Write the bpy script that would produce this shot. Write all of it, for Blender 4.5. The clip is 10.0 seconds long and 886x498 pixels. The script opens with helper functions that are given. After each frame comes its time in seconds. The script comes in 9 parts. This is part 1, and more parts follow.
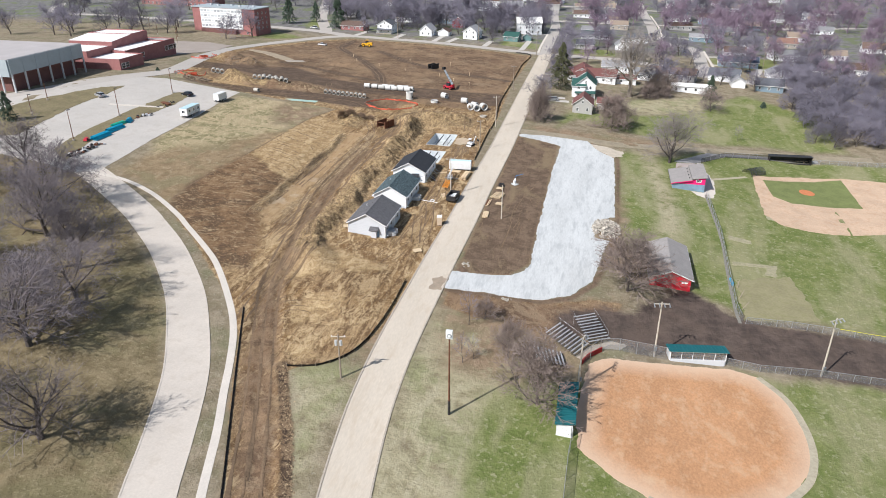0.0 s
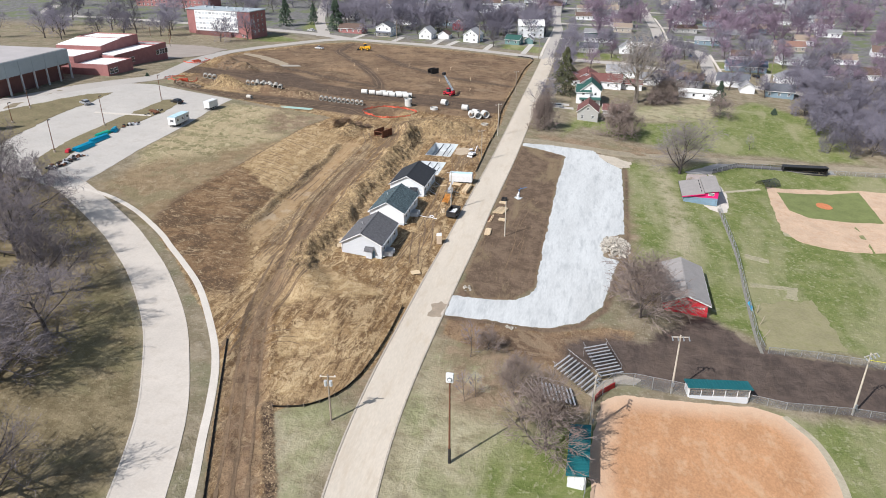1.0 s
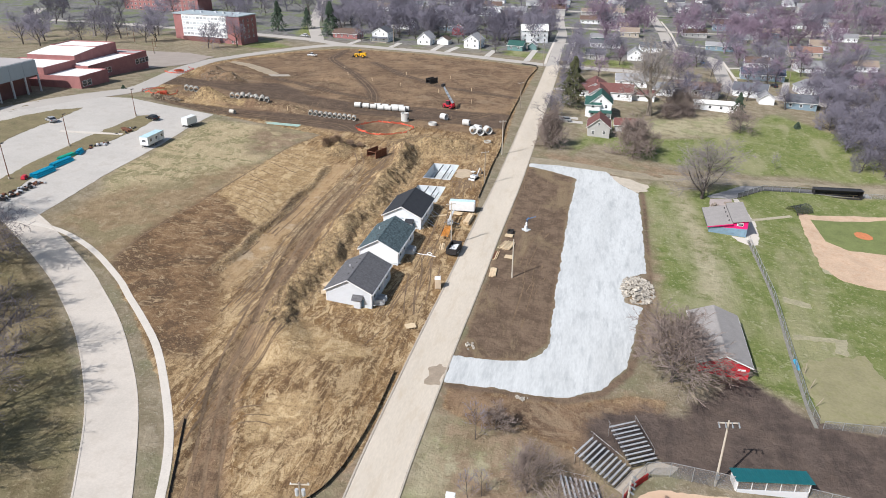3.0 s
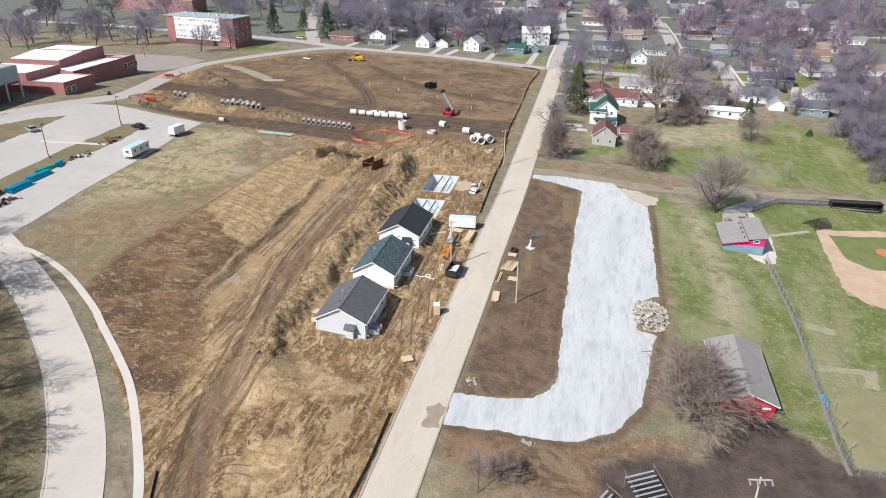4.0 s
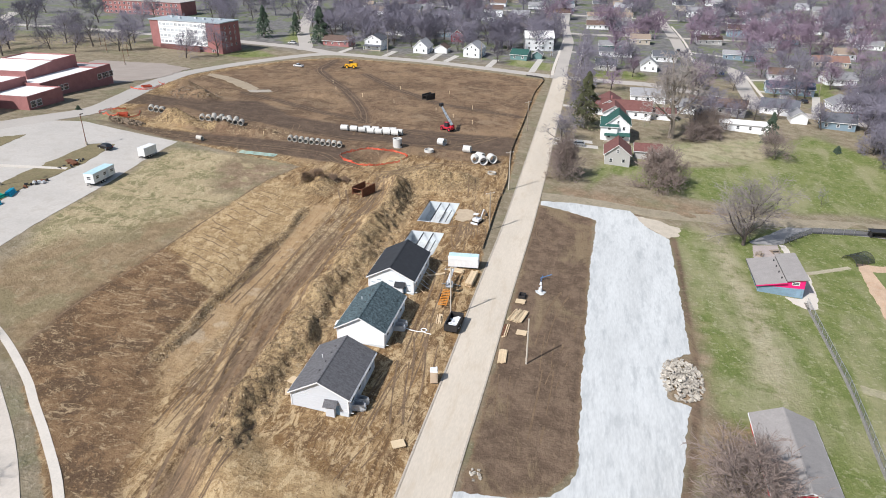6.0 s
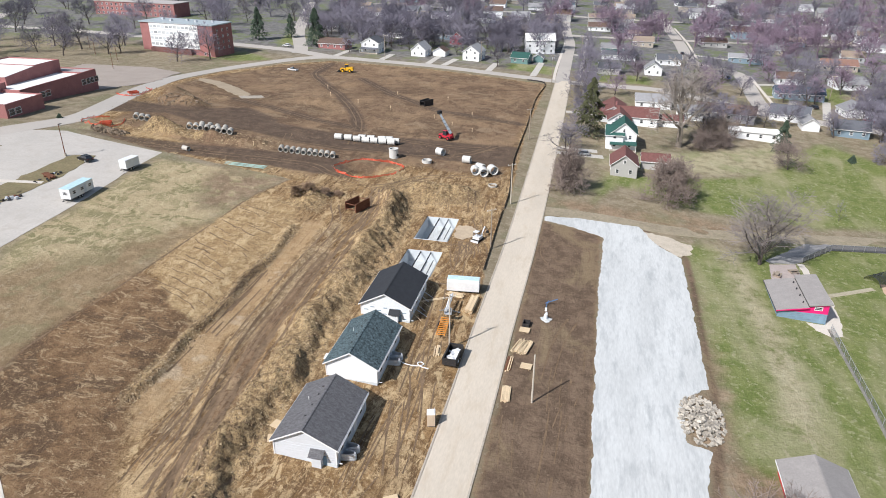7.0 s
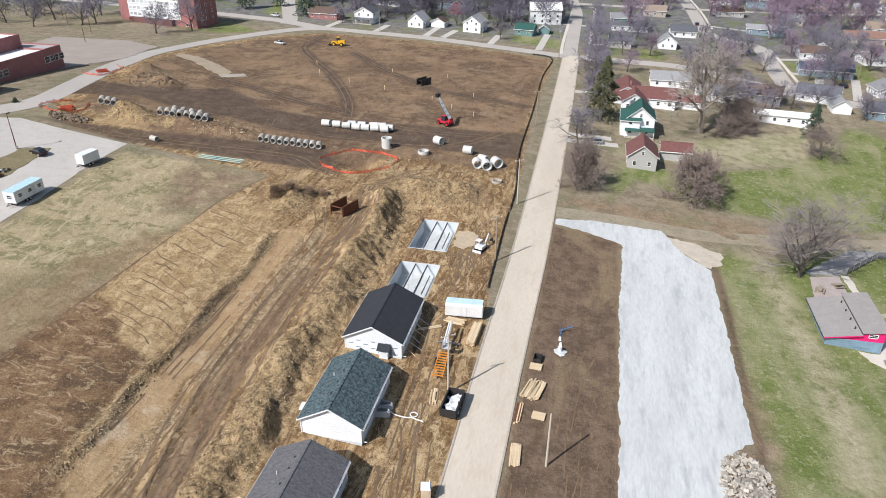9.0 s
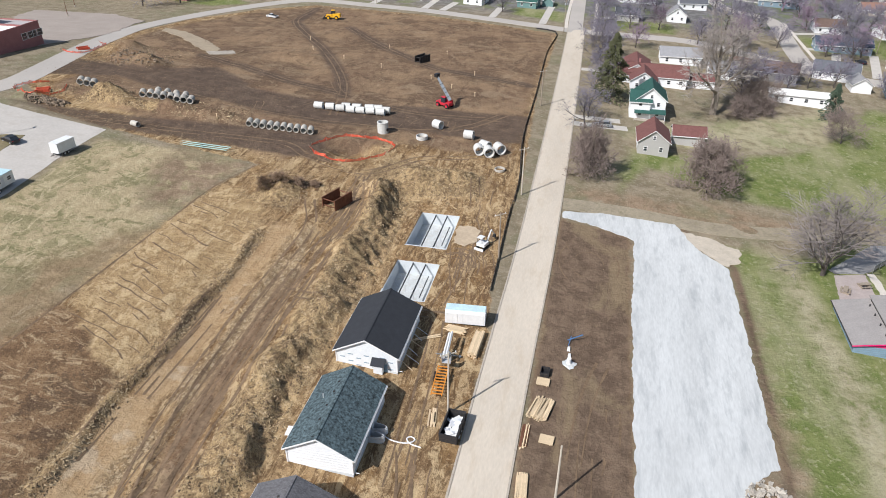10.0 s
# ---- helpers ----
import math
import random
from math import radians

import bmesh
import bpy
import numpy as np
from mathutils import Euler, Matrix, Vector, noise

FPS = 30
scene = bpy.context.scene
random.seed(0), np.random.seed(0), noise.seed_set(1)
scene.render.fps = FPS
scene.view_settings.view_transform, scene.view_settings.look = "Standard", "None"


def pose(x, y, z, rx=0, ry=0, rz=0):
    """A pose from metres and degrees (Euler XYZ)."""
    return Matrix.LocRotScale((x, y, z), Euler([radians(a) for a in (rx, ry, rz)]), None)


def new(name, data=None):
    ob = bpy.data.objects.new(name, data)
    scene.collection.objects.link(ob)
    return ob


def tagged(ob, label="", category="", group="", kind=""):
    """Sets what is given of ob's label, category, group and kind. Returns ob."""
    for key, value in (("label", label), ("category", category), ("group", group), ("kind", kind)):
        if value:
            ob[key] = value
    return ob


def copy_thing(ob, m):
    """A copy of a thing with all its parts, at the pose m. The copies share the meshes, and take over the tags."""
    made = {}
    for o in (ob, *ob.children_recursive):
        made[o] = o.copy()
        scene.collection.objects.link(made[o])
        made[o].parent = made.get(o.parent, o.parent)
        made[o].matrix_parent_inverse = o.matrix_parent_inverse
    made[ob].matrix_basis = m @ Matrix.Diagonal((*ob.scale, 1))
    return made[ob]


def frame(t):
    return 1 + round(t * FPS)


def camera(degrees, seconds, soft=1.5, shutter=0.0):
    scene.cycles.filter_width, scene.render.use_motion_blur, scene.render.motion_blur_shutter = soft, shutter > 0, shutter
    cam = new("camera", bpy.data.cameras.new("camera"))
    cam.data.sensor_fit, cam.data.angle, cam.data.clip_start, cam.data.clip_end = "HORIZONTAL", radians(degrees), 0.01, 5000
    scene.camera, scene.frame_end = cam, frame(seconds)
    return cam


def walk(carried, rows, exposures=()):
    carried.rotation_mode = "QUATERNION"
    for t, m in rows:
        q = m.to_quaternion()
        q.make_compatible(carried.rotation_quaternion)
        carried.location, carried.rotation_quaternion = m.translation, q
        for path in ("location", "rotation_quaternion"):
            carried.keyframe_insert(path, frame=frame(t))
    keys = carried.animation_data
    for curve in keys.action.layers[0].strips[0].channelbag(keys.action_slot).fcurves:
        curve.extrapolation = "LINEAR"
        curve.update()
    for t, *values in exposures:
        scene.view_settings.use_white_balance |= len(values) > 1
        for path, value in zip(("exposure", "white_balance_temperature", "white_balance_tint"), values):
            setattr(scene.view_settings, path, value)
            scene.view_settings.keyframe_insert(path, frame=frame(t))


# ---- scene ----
cam = camera(65.2, 10.0, soft=0.95)
METRES, EYE, TILT, LEAN, TURN = 106.87, 70.0, 1.83, 3.65, 11.0
ROWS = [
    (0.0, 0.0, 0.0, 0.0, 1.85, -27.1, -3.62),
    (0.5, -0.0014, 0.0504, -0.0018, 1.85, -27.09, -3.63),
    (1.0, -0.0028, 0.1007, -0.0032, 1.86, -27.07, -3.64),
    (1.5, -0.0038, 0.1506, -0.0041, 1.86, -27.07, -3.63),
    (2.0, -0.0057, 0.2012, -0.0063, 1.83, -27.06, -3.65),
    (2.5, -0.0068, 0.2513, -0.0077, 1.84, -27.06, -3.62),
    (4.0, -0.0112, 0.4022, -0.0122, 1.76, -27.08, -3.65),
    (4.5, -0.0126, 0.4496, -0.0134, 1.75, -27.1, -3.66),
    (5.0, -0.0136, 0.501, -0.015, 1.73, -27.1, -3.67),
    (5.5, -0.0148, 0.5523, -0.0164, 1.72, -27.11, -3.69),
    (7.0, -0.0177, 0.7032, -0.0213, 1.6, -27.14, -3.75),
    (7.5, -0.0184, 0.753, -0.0227, 1.59, -27.15, -3.79),
    (8.0, -0.019, 0.802, -0.0255, 1.61, -27.45, -3.79),
    (8.5, -0.0195, 0.8514, -0.0275, 1.64, -28.65, -3.82),
    (9.0, -0.0205, 0.9004, -0.029, 1.57, -29.87, -3.82),
    (9.5, -0.0212, 0.9498, -0.0308, 1.57, -31.05, -3.81),
    (10.0, -0.0224, 0.9992, -0.0318, 1.55, -32.27, -3.81),
]
walk(cam, [(t, pose(0, 0, EYE, TILT, LEAN, TURN) @ pose(METRES * x, METRES * y, METRES * z, 90 + pitch, roll, yaw)) for t, x, y, z, yaw, pitch, roll in ROWS],
     exposures=((0.0, 0.10), (7.5, 0.10), (10.0, 0.02)))

# ---- light ----
SUN_ELEV, SHADOW_AZ = 44.5, 55.0
world = bpy.data.worlds.new("sky")
scene.world = world
world.use_nodes = True
_nt = world.node_tree
_sky = _nt.nodes.new("ShaderNodeTexSky")
_sky.sky_type, _sky.sun_disc = "NISHITA", False
_sky.sun_elevation = radians(SUN_ELEV)
_sky.sun_rotation = radians(270.0 - SHADOW_AZ)
_sky.air_density, _sky.dust_density = 1.2, 1.5
_bg = _nt.nodes["Background"]
_bg.inputs["Strength"].default_value = 0.095
_nt.links.new(_sky.outputs["Color"], _bg.inputs["Color"])
sun_data = bpy.data.lights.new("sun", "SUN")
sun_data.energy, sun_data.angle, sun_data.color = 5.0, radians(0.6), (1.0, 0.978, 0.965)
sun = new("sun", sun_data)
_d = Vector((math.cos(radians(SHADOW_AZ)) * math.cos(radians(SUN_ELEV)), math.sin(radians(SHADOW_AZ)) * math.cos(radians(SUN_ELEV)), -math.sin(radians(SUN_ELEV))))
sun.matrix_world = Matrix.Translation((-80, 0, 200)) @ _d.to_track_quat("-Z", "Y").to_matrix().to_4x4()


# ---- materials ----
def mat(name, rgb, rough=0.8, metal=0.0, var=0.18, scale=1.2, fine=14.0, bump=0.15, spec=0.3, dirt=None, dirt_amount=0.0, rnd=0.0, stretch=None, isl=0.0):
    """A worn surface: base colour varied at two scales, grain in the relief, optional stains, optional spread from object to object."""
    m = bpy.data.materials.new(name)
    m.use_nodes = True
    nt = m.node_tree
    n, l = nt.nodes, nt.links
    b = n["Principled BSDF"]
    b.inputs["Metallic"].default_value = metal
    b.inputs["Specular IOR Level"].default_value = spec
    co = n.new("ShaderNodeTexCoord")
    src = co.outputs["Object"]
    if stretch:
        mp = n.new("ShaderNodeMapping")
        mp.inputs["Scale"].default_value = stretch
        l.new(src, mp.inputs["Vector"])
        src = mp.outputs["Vector"]
    def noi(s, detail=4.0, rg=0.6):
        t = n.new("ShaderNodeTexNoise")
        t.inputs["Scale"].default_value, t.inputs["Detail"].default_value, t.inputs["Roughness"].default_value = s, detail, rg
        l.new(src, t.inputs["Vector"])
        return t.outputs["Fac"]
    big, small = noi(scale), noi(fine, 3.0)
    add = n.new("ShaderNodeMath"); add.operation = "ADD"
    l.new(big, add.inputs[0]); l.new(small, add.inputs[1])
    rng = n.new("ShaderNodeMapRange")
    rng.inputs["From Min"].default_value, rng.inputs["From Max"].default_value = 0.7, 1.3
    rng.inputs["To Min"].default_value, rng.inputs["To Max"].default_value = 1 - var, 1 + var
    l.new(add.outputs[0], rng.inputs["Value"])
    fac = rng.outputs["Result"]
    if rnd:
        oi = n.new("ShaderNodeObjectInfo")
        r2 = n.new("ShaderNodeMapRange")
        r2.inputs["To Min"].default_value, r2.inputs["To Max"].default_value = 1 - rnd, 1 + rnd
        l.new(oi.outputs["Random"], r2.inputs["Value"])
        mu = n.new("ShaderNodeMath"); mu.operation = "MULTIPLY"
        l.new(fac, mu.inputs[0]); l.new(r2.outputs["Result"], mu.inputs[1])
        fac = mu.outputs[0]
    if isl:
        gi = n.new("ShaderNodeNewGeometry")
        r3 = n.new("ShaderNodeMapRange")
        r3.inputs["To Min"].default_value, r3.inputs["To Max"].default_value = 1 - isl, 1 + isl
        l.new(gi.outputs["Random Per Island"], r3.inputs["Value"])
        mu = n.new("ShaderNodeMath"); mu.operation = "MULTIPLY"
        l.new(fac, mu.inputs[0]); l.new(r3.outputs["Result"], mu.inputs[1])
        fac = mu.outputs[0]
    vm = n.new("ShaderNodeVectorMath"); vm.operation = "SCALE"
    vm.inputs[0].default_value = rgb
    l.new(fac, vm.inputs["Scale"])
    col = vm.outputs["Vector"]
    if dirt:
        dn = n.new("ShaderNodeMapRange")
        dn.inputs["From Min"].default_value, dn.inputs["From Max"].default_value = 0.5, 0.72
        dn.inputs["To Max"].default_value = dirt_amount
        l.new(noi(scale * 2.3 + 0.2, 6.0, 0.68), dn.inputs["Value"])
        mx = n.new("ShaderNodeMix"); mx.data_type = "RGBA"
        l.new(dn.outputs["Result"], mx.inputs["Factor"])
        l.new(col, mx.inputs["A"])
        mx.inputs["B"].default_value = (*dirt, 1)
        col = mx.outputs["Result"]
    l.new(col, b.inputs["Base Color"])
    rr = n.new("ShaderNodeMapRange")
    rr.inputs["To Min"].default_value, rr.inputs["To Max"].default_value = max(0.02, rough - 0.1), min(1.0, rough + 0.1)
    l.new(small, rr.inputs["Value"])
    l.new(rr.outputs["Result"], b.inputs["Roughness"])
    if bump:
        bp = n.new("ShaderNodeBump")
        bp.inputs["Strength"].default_value, bp.inputs["Distance"].default_value = bump, 0.05
        l.new(small, bp.inputs["Height"])
        l.new(bp.outputs["Normal"], b.inputs["Normal"])
    return m


M_CONC = mat("concrete_road", (0.545, 0.492, 0.434), 0.9, var=0.09, scale=0.12, fine=3.0, dirt=(0.43, 0.37, 0.305), dirt_amount=0.5)
M_CONC_NEW = mat("concrete_main", (0.558, 0.492, 0.408), 0.9, var=0.10, scale=0.10, fine=2.5, dirt=(0.475, 0.39, 0.29), dirt_amount=0.7, stretch=(1.6, 0.4, 1))
M_KERB = mat("kerb_concrete", (0.43, 0.38, 0.32), 0.9, var=0.15, scale=0.8, dirt=(0.2, 0.15, 0.1), dirt_amount=0.5)
M_WALK = mat("walk_concrete", (0.60, 0.55, 0.49), 0.9, var=0.1, scale=0.3, fine=4)
M_LOT = mat("old_asphalt_lot", (0.475, 0.445, 0.41), 0.92, var=0.10, scale=0.08, fine=2.0, dirt=(0.40, 0.355, 0.31), dirt_amount=0.6)
M_STREET = mat("far_street", (0.43, 0.395, 0.36), 0.92, var=0.08, scale=0.1, fine=2.0)
M_WHITEWALL = mat("white_siding", (0.78, 0.79, 0.81), 0.6, var=0.05, scale=0.5, fine=3.0, stretch=(1, 1, 6))
M_GREYWALL = mat("pale_grey_siding", (0.59, 0.61, 0.645), 0.6, var=0.05, scale=0.5, fine=3.0, stretch=(1, 1, 6))
M_WRAP = mat("house_wrap", (0.74, 0.77, 0.80), 0.5, var=0.06, scale=1.0, fine=4.0)
M_SHING_GREY = mat("grey_shingles", (0.122, 0.120, 0.128), 0.95, var=0.40, scale=1.6, fine=4.0, bump=0.3, stretch=(1, 1.6, 1))
M_SHING_GREEN = mat("green_grey_shingles", (0.074, 0.104, 0.116), 0.95, var=0.85, scale=2.2, fine=3.4, bump=0.3)
M_SHING_DARK = mat("black_shingles", (0.035, 0.038, 0.045), 0.95, var=0.15, scale=1.0, fine=5.0, bump=0.3)
M_TRIM = mat("white_trim", (0.8, 0.8, 0.8), 0.5, var=0.04)
M_GLASS = mat("window_glass", (0.03, 0.035, 0.045), 0.08, var=0.1, spec=0.8, bump=0)
M_FOUND = mat("poured_wall", (0.56, 0.595, 0.62), 0.85, var=0.08, scale=0.6, fine=5)
M_FOUND_IN = mat("slab_concrete", (0.52, 0.545, 0.55), 0.9, var=0.12, scale=0.4, fine=4, dirt=(0.42, 0.36, 0.28), dirt_amount=0.5)
M_STEEL = mat("dark_steel", (0.05, 0.05, 0.055), 0.5, 0.6, var=0.2)
M_GALV = mat("galvanised_steel", (0.55, 0.57, 0.6), 0.45, 0.25, var=0.12)
M_WOOD = mat("new_lumber", (0.64, 0.50, 0.33), 0.8, var=0.2, scale=2, stretch=(6, 1, 6), rnd=0.15)
M_WOODPOLE = mat("weathered_pole", (0.30, 0.25, 0.20), 0.9, var=0.25, scale=1.5, stretch=(6, 6, 0.6))
M_PALEPOLE = mat("pale_pole", (0.50, 0.45, 0.38), 0.85, var=0.2, scale=1.5, stretch=(6, 6, 0.6))
M_RUST = mat("rusted_steel", (0.17, 0.075, 0.045), 0.85, 0.2, var=0.35, scale=1.5)
M_BLACK = mat("black_rubber", (0.018, 0.018, 0.02), 0.8, var=0.2)
M_BLACKPAINT = mat("black_paint", (0.03, 0.03, 0.033), 0.5, var=0.2, dirt=(0.16, 0.12, 0.08), dirt_amount=0.4)
M_PIPE = mat("pipe_concrete", (0.60, 0.60, 0.58), 0.85, var=0.1, scale=0.8, fine=6, rnd=0.10, dirt=(0.35, 0.28, 0.2), dirt_amount=0.3)
M_PIPE_OLD = mat("weathered_pipe_concrete", (0.44, 0.42, 0.38), 0.9, var=0.15, scale=0.8, fine=6, rnd=0.12, dirt=(0.25, 0.18, 0.12), dirt_amount=0.5)
M_SILT = mat("black_silt_cloth", (0.022, 0.020, 0.020), 0.75, var=0.3, scale=1.2, dirt=(0.15, 0.11, 0.07), dirt_amount=0.3)
M_GREENROOF = mat("green_metal_roof", (0.014, 0.125, 0.14), 0.55, 0.1, var=0.15, scale=0.8)
M_WHITEPAINT = mat("white_paint", (0.78, 0.79, 0.8), 0.55, var=0.06, dirt=(0.45, 0.4, 0.34), dirt_amount=0.3)
M_RED = mat("red_boards", (0.55, 0.025, 0.04), 0.6, var=0.15, scale=1.0, fine=8, stretch=(4, 4, 0.6))
M_PINK = mat("pink_boards", (0.72, 0.02, 0.17), 0.6, var=0.1, scale=1.0)
M_BLUEBLOCK = mat("blue_grey_blockwork", (0.20, 0.30, 0.39), 0.85, var=0.15, scale=1.0)
M_METALROOF = mat("grey_roofing", (0.30, 0.28, 0.27), 0.8, var=0.12, scale=0.5, fine=4)
M_BRICK = mat("red_brick", (0.33, 0.150, 0.145), 0.9, var=0.18, scale=0.4, fine=5)
M_BRICK_DARK = mat("brown_brick", (0.17, 0.085, 0.078), 0.9, var=0.18, scale=0.4, fine=5)
M_ROOFWHITE = mat("white_membrane_roof", (0.80, 0.79, 0.77), 0.7, var=0.06, scale=0.15, dirt=(0.55, 0.5, 0.45), dirt_amount=0.4)
M_ROOFGREY = mat("grey_membrane_roof", (0.42, 0.39, 0.385), 0.8, var=0.10, scale=0.15)
M_PANEL = mat("grey_fascia_panel", (0.36, 0.41, 0.44), 0.6, var=0.08, scale=0.4)
M_TEAL = mat("teal_plastic_pipe", (0.01, 0.36, 0.55), 0.45, var=0.1)
M_GREENPIPE = mat("green_plastic_pipe", (0.02, 0.42, 0.30), 0.45, var=0.1)
M_YELLOW = mat("yellow_paint", (0.75, 0.40, 0.02), 0.5, var=0.15)
M_REDPAINT = mat("red_machine_paint", (0.50, 0.03, 0.05), 0.45, var=0.15)
M_MACHGREY = mat("machine_grey", (0.25, 0.27, 0.29), 0.45, 0.4, var=0.2)
M_MACHWHITE = mat("machine_white", (0.72, 0.73, 0.74), 0.4, var=0.08)
M_CLAY = mat("infield_clay", (0.46, 0.248, 0.128), 0.95, var=0.24, scale=0.10, fine=2.6, bump=1.0, dirt=(0.56, 0.375, 0.235), dirt_amount=0.85, stretch=(1.0, 0.7, 1))
M_CLAY_PALE = mat("dry_infield_clay", (0.53, 0.385, 0.275), 0.95, var=0.16, scale=0.2, fine=3.0, bump=0.5, dirt=(0.46, 0.28, 0.17), dirt_amount=0.7)


def pale_rim(m, rgb, wide):
    """Dry, paler clay along the outline of an area that carries its distance from the edge."""
    n, l = m.node_tree.nodes, m.node_tree.links
    b = n["Principled BSDF"]
    src = b.inputs["Base Color"].links[0].from_socket
    at, no, ma, mr, mx = n.new("ShaderNodeAttribute"), n.new("ShaderNodeTexNoise"), n.new("ShaderNodeMath"), n.new("ShaderNodeMapRange"), n.new("ShaderNodeMix")
    at.attribute_name, ma.operation, mx.data_type = "edge", "MULTIPLY_ADD", "RGBA"
    no.inputs["Scale"].default_value, no.inputs["Detail"].default_value = 0.35, 7.0
    ma.inputs[1].default_value = -wide * 2.2
    l.new(no.outputs["Fac"], ma.inputs[0]); l.new(at.outputs["Fac"], ma.inputs[2])
    mr.inputs["From Min"].default_value, mr.inputs["From Max"].default_value = -wide, wide * 0.8
    mr.inputs["To Min"].default_value, mr.inputs["To Max"].default_value = 0.9, 0.0
    l.new(ma.outputs[0], mr.inputs["Value"]); l.new(mr.outputs["Result"], mx.inputs["Factor"])
    l.new(src, mx.inputs["A"])
    mx.inputs["B"].default_value = (*rgb, 1)
    l.new(mx.outputs["Result"], b.inputs["Base Color"])


pale_rim(M_CLAY, (0.60, 0.435, 0.315), 2.6)
M_PAD = mat("crushed_white_stone", (0.545, 0.556, 0.552), 0.95, var=0.13, scale=0.16, fine=2.6, bump=0.25, dirt=(0.37, 0.385, 0.39), dirt_amount=0.95, stretch=(1.3, 0.26, 1))
M_RUBBLE = mat("broken_concrete", (0.40, 0.365, 0.315), 0.95, var=0.3, scale=0.7, fine=4, rnd=0.3)
M_RUBBLE_SOIL = mat("soiled_rubble", (0.215, 0.165, 0.12), 0.95, var=0.35, scale=0.7, fine=4, rnd=0.35)
M_BARK = mat("bark", (0.095, 0.080, 0.072), 0.95, var=0.25, scale=2)
# next two: blue mixed into the twig colour in place of distant haze
M_TWIG_HAZY = mat("twigs", (0.196, 0.182, 0.226), 0.95, var=0.2, scale=1)
M_TWIG_RED_HAZY = mat("budding_hazy_twigs", (0.248, 0.184, 0.240), 0.95, var=0.2, scale=1)
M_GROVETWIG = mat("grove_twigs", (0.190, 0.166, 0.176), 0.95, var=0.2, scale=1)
M_BRUSH = mat("brush_twigs", (0.225, 0.178, 0.158), 0.95, var=0.25, scale=1)
M_NEEDLE = mat("spruce_needles", (0.050, 0.074, 0.050), 0.9, var=0.35, scale=0.8, rnd=0.1)
M_EVERGREEN = mat("olive_needles", (0.078, 0.082, 0.042), 0.9, var=0.35, scale=0.8)
M_ALU = mat("aluminium_plank", (0.62, 0.62, 0.63), 0.4, 0.5, var=0.12)
M_FENCE = mat("chain_link_steel", (0.40, 0.41, 0.42), 0.5, 0.5, var=0.1)
M_CAR = [mat("car_paint_" + c, v, 0.3, 0.2, var=0.05, spec=0.5) for c, v in (("white", (0.75, 0.76, 0.77)), ("black", (0.02, 0.02, 0.023)), ("silver", (0.4, 0.41, 0.43)), ("red", (0.35, 0.03, 0.03)), ("blue", (0.04, 0.09, 0.2)))]


def mesh_screen(name, rgb, cell):
    """Chain link: thin wires with open gaps between them."""
    m = mat(name, rgb, 0.5, 0.4, var=0.1)
    nt = m.node_tree
    n, l = nt.nodes, nt.links
    out, b = n["Material Output"], n["Principled BSDF"]
    tr, mix = n.new("ShaderNodeBsdfTransparent"), n.new("ShaderNodeMixShader")
    mix.inputs["Fac"].default_value = cell
    l.new(tr.outputs[0], mix.inputs[1]); l.new(b.outputs[0], mix.inputs[2])
    l.new(mix.outputs[0], out.inputs["Surface"])
    return m


M_ORANGE = mesh_screen("orange_mesh", (0.70, 0.10, 0.05), 0.62)
M_LINK = mesh_screen("chain_link_mesh", (0.38, 0.39, 0.40), 0.30)
M_LINKDARK = mesh_screen("dark_netting", (0.05, 0.05, 0.06), 0.55)


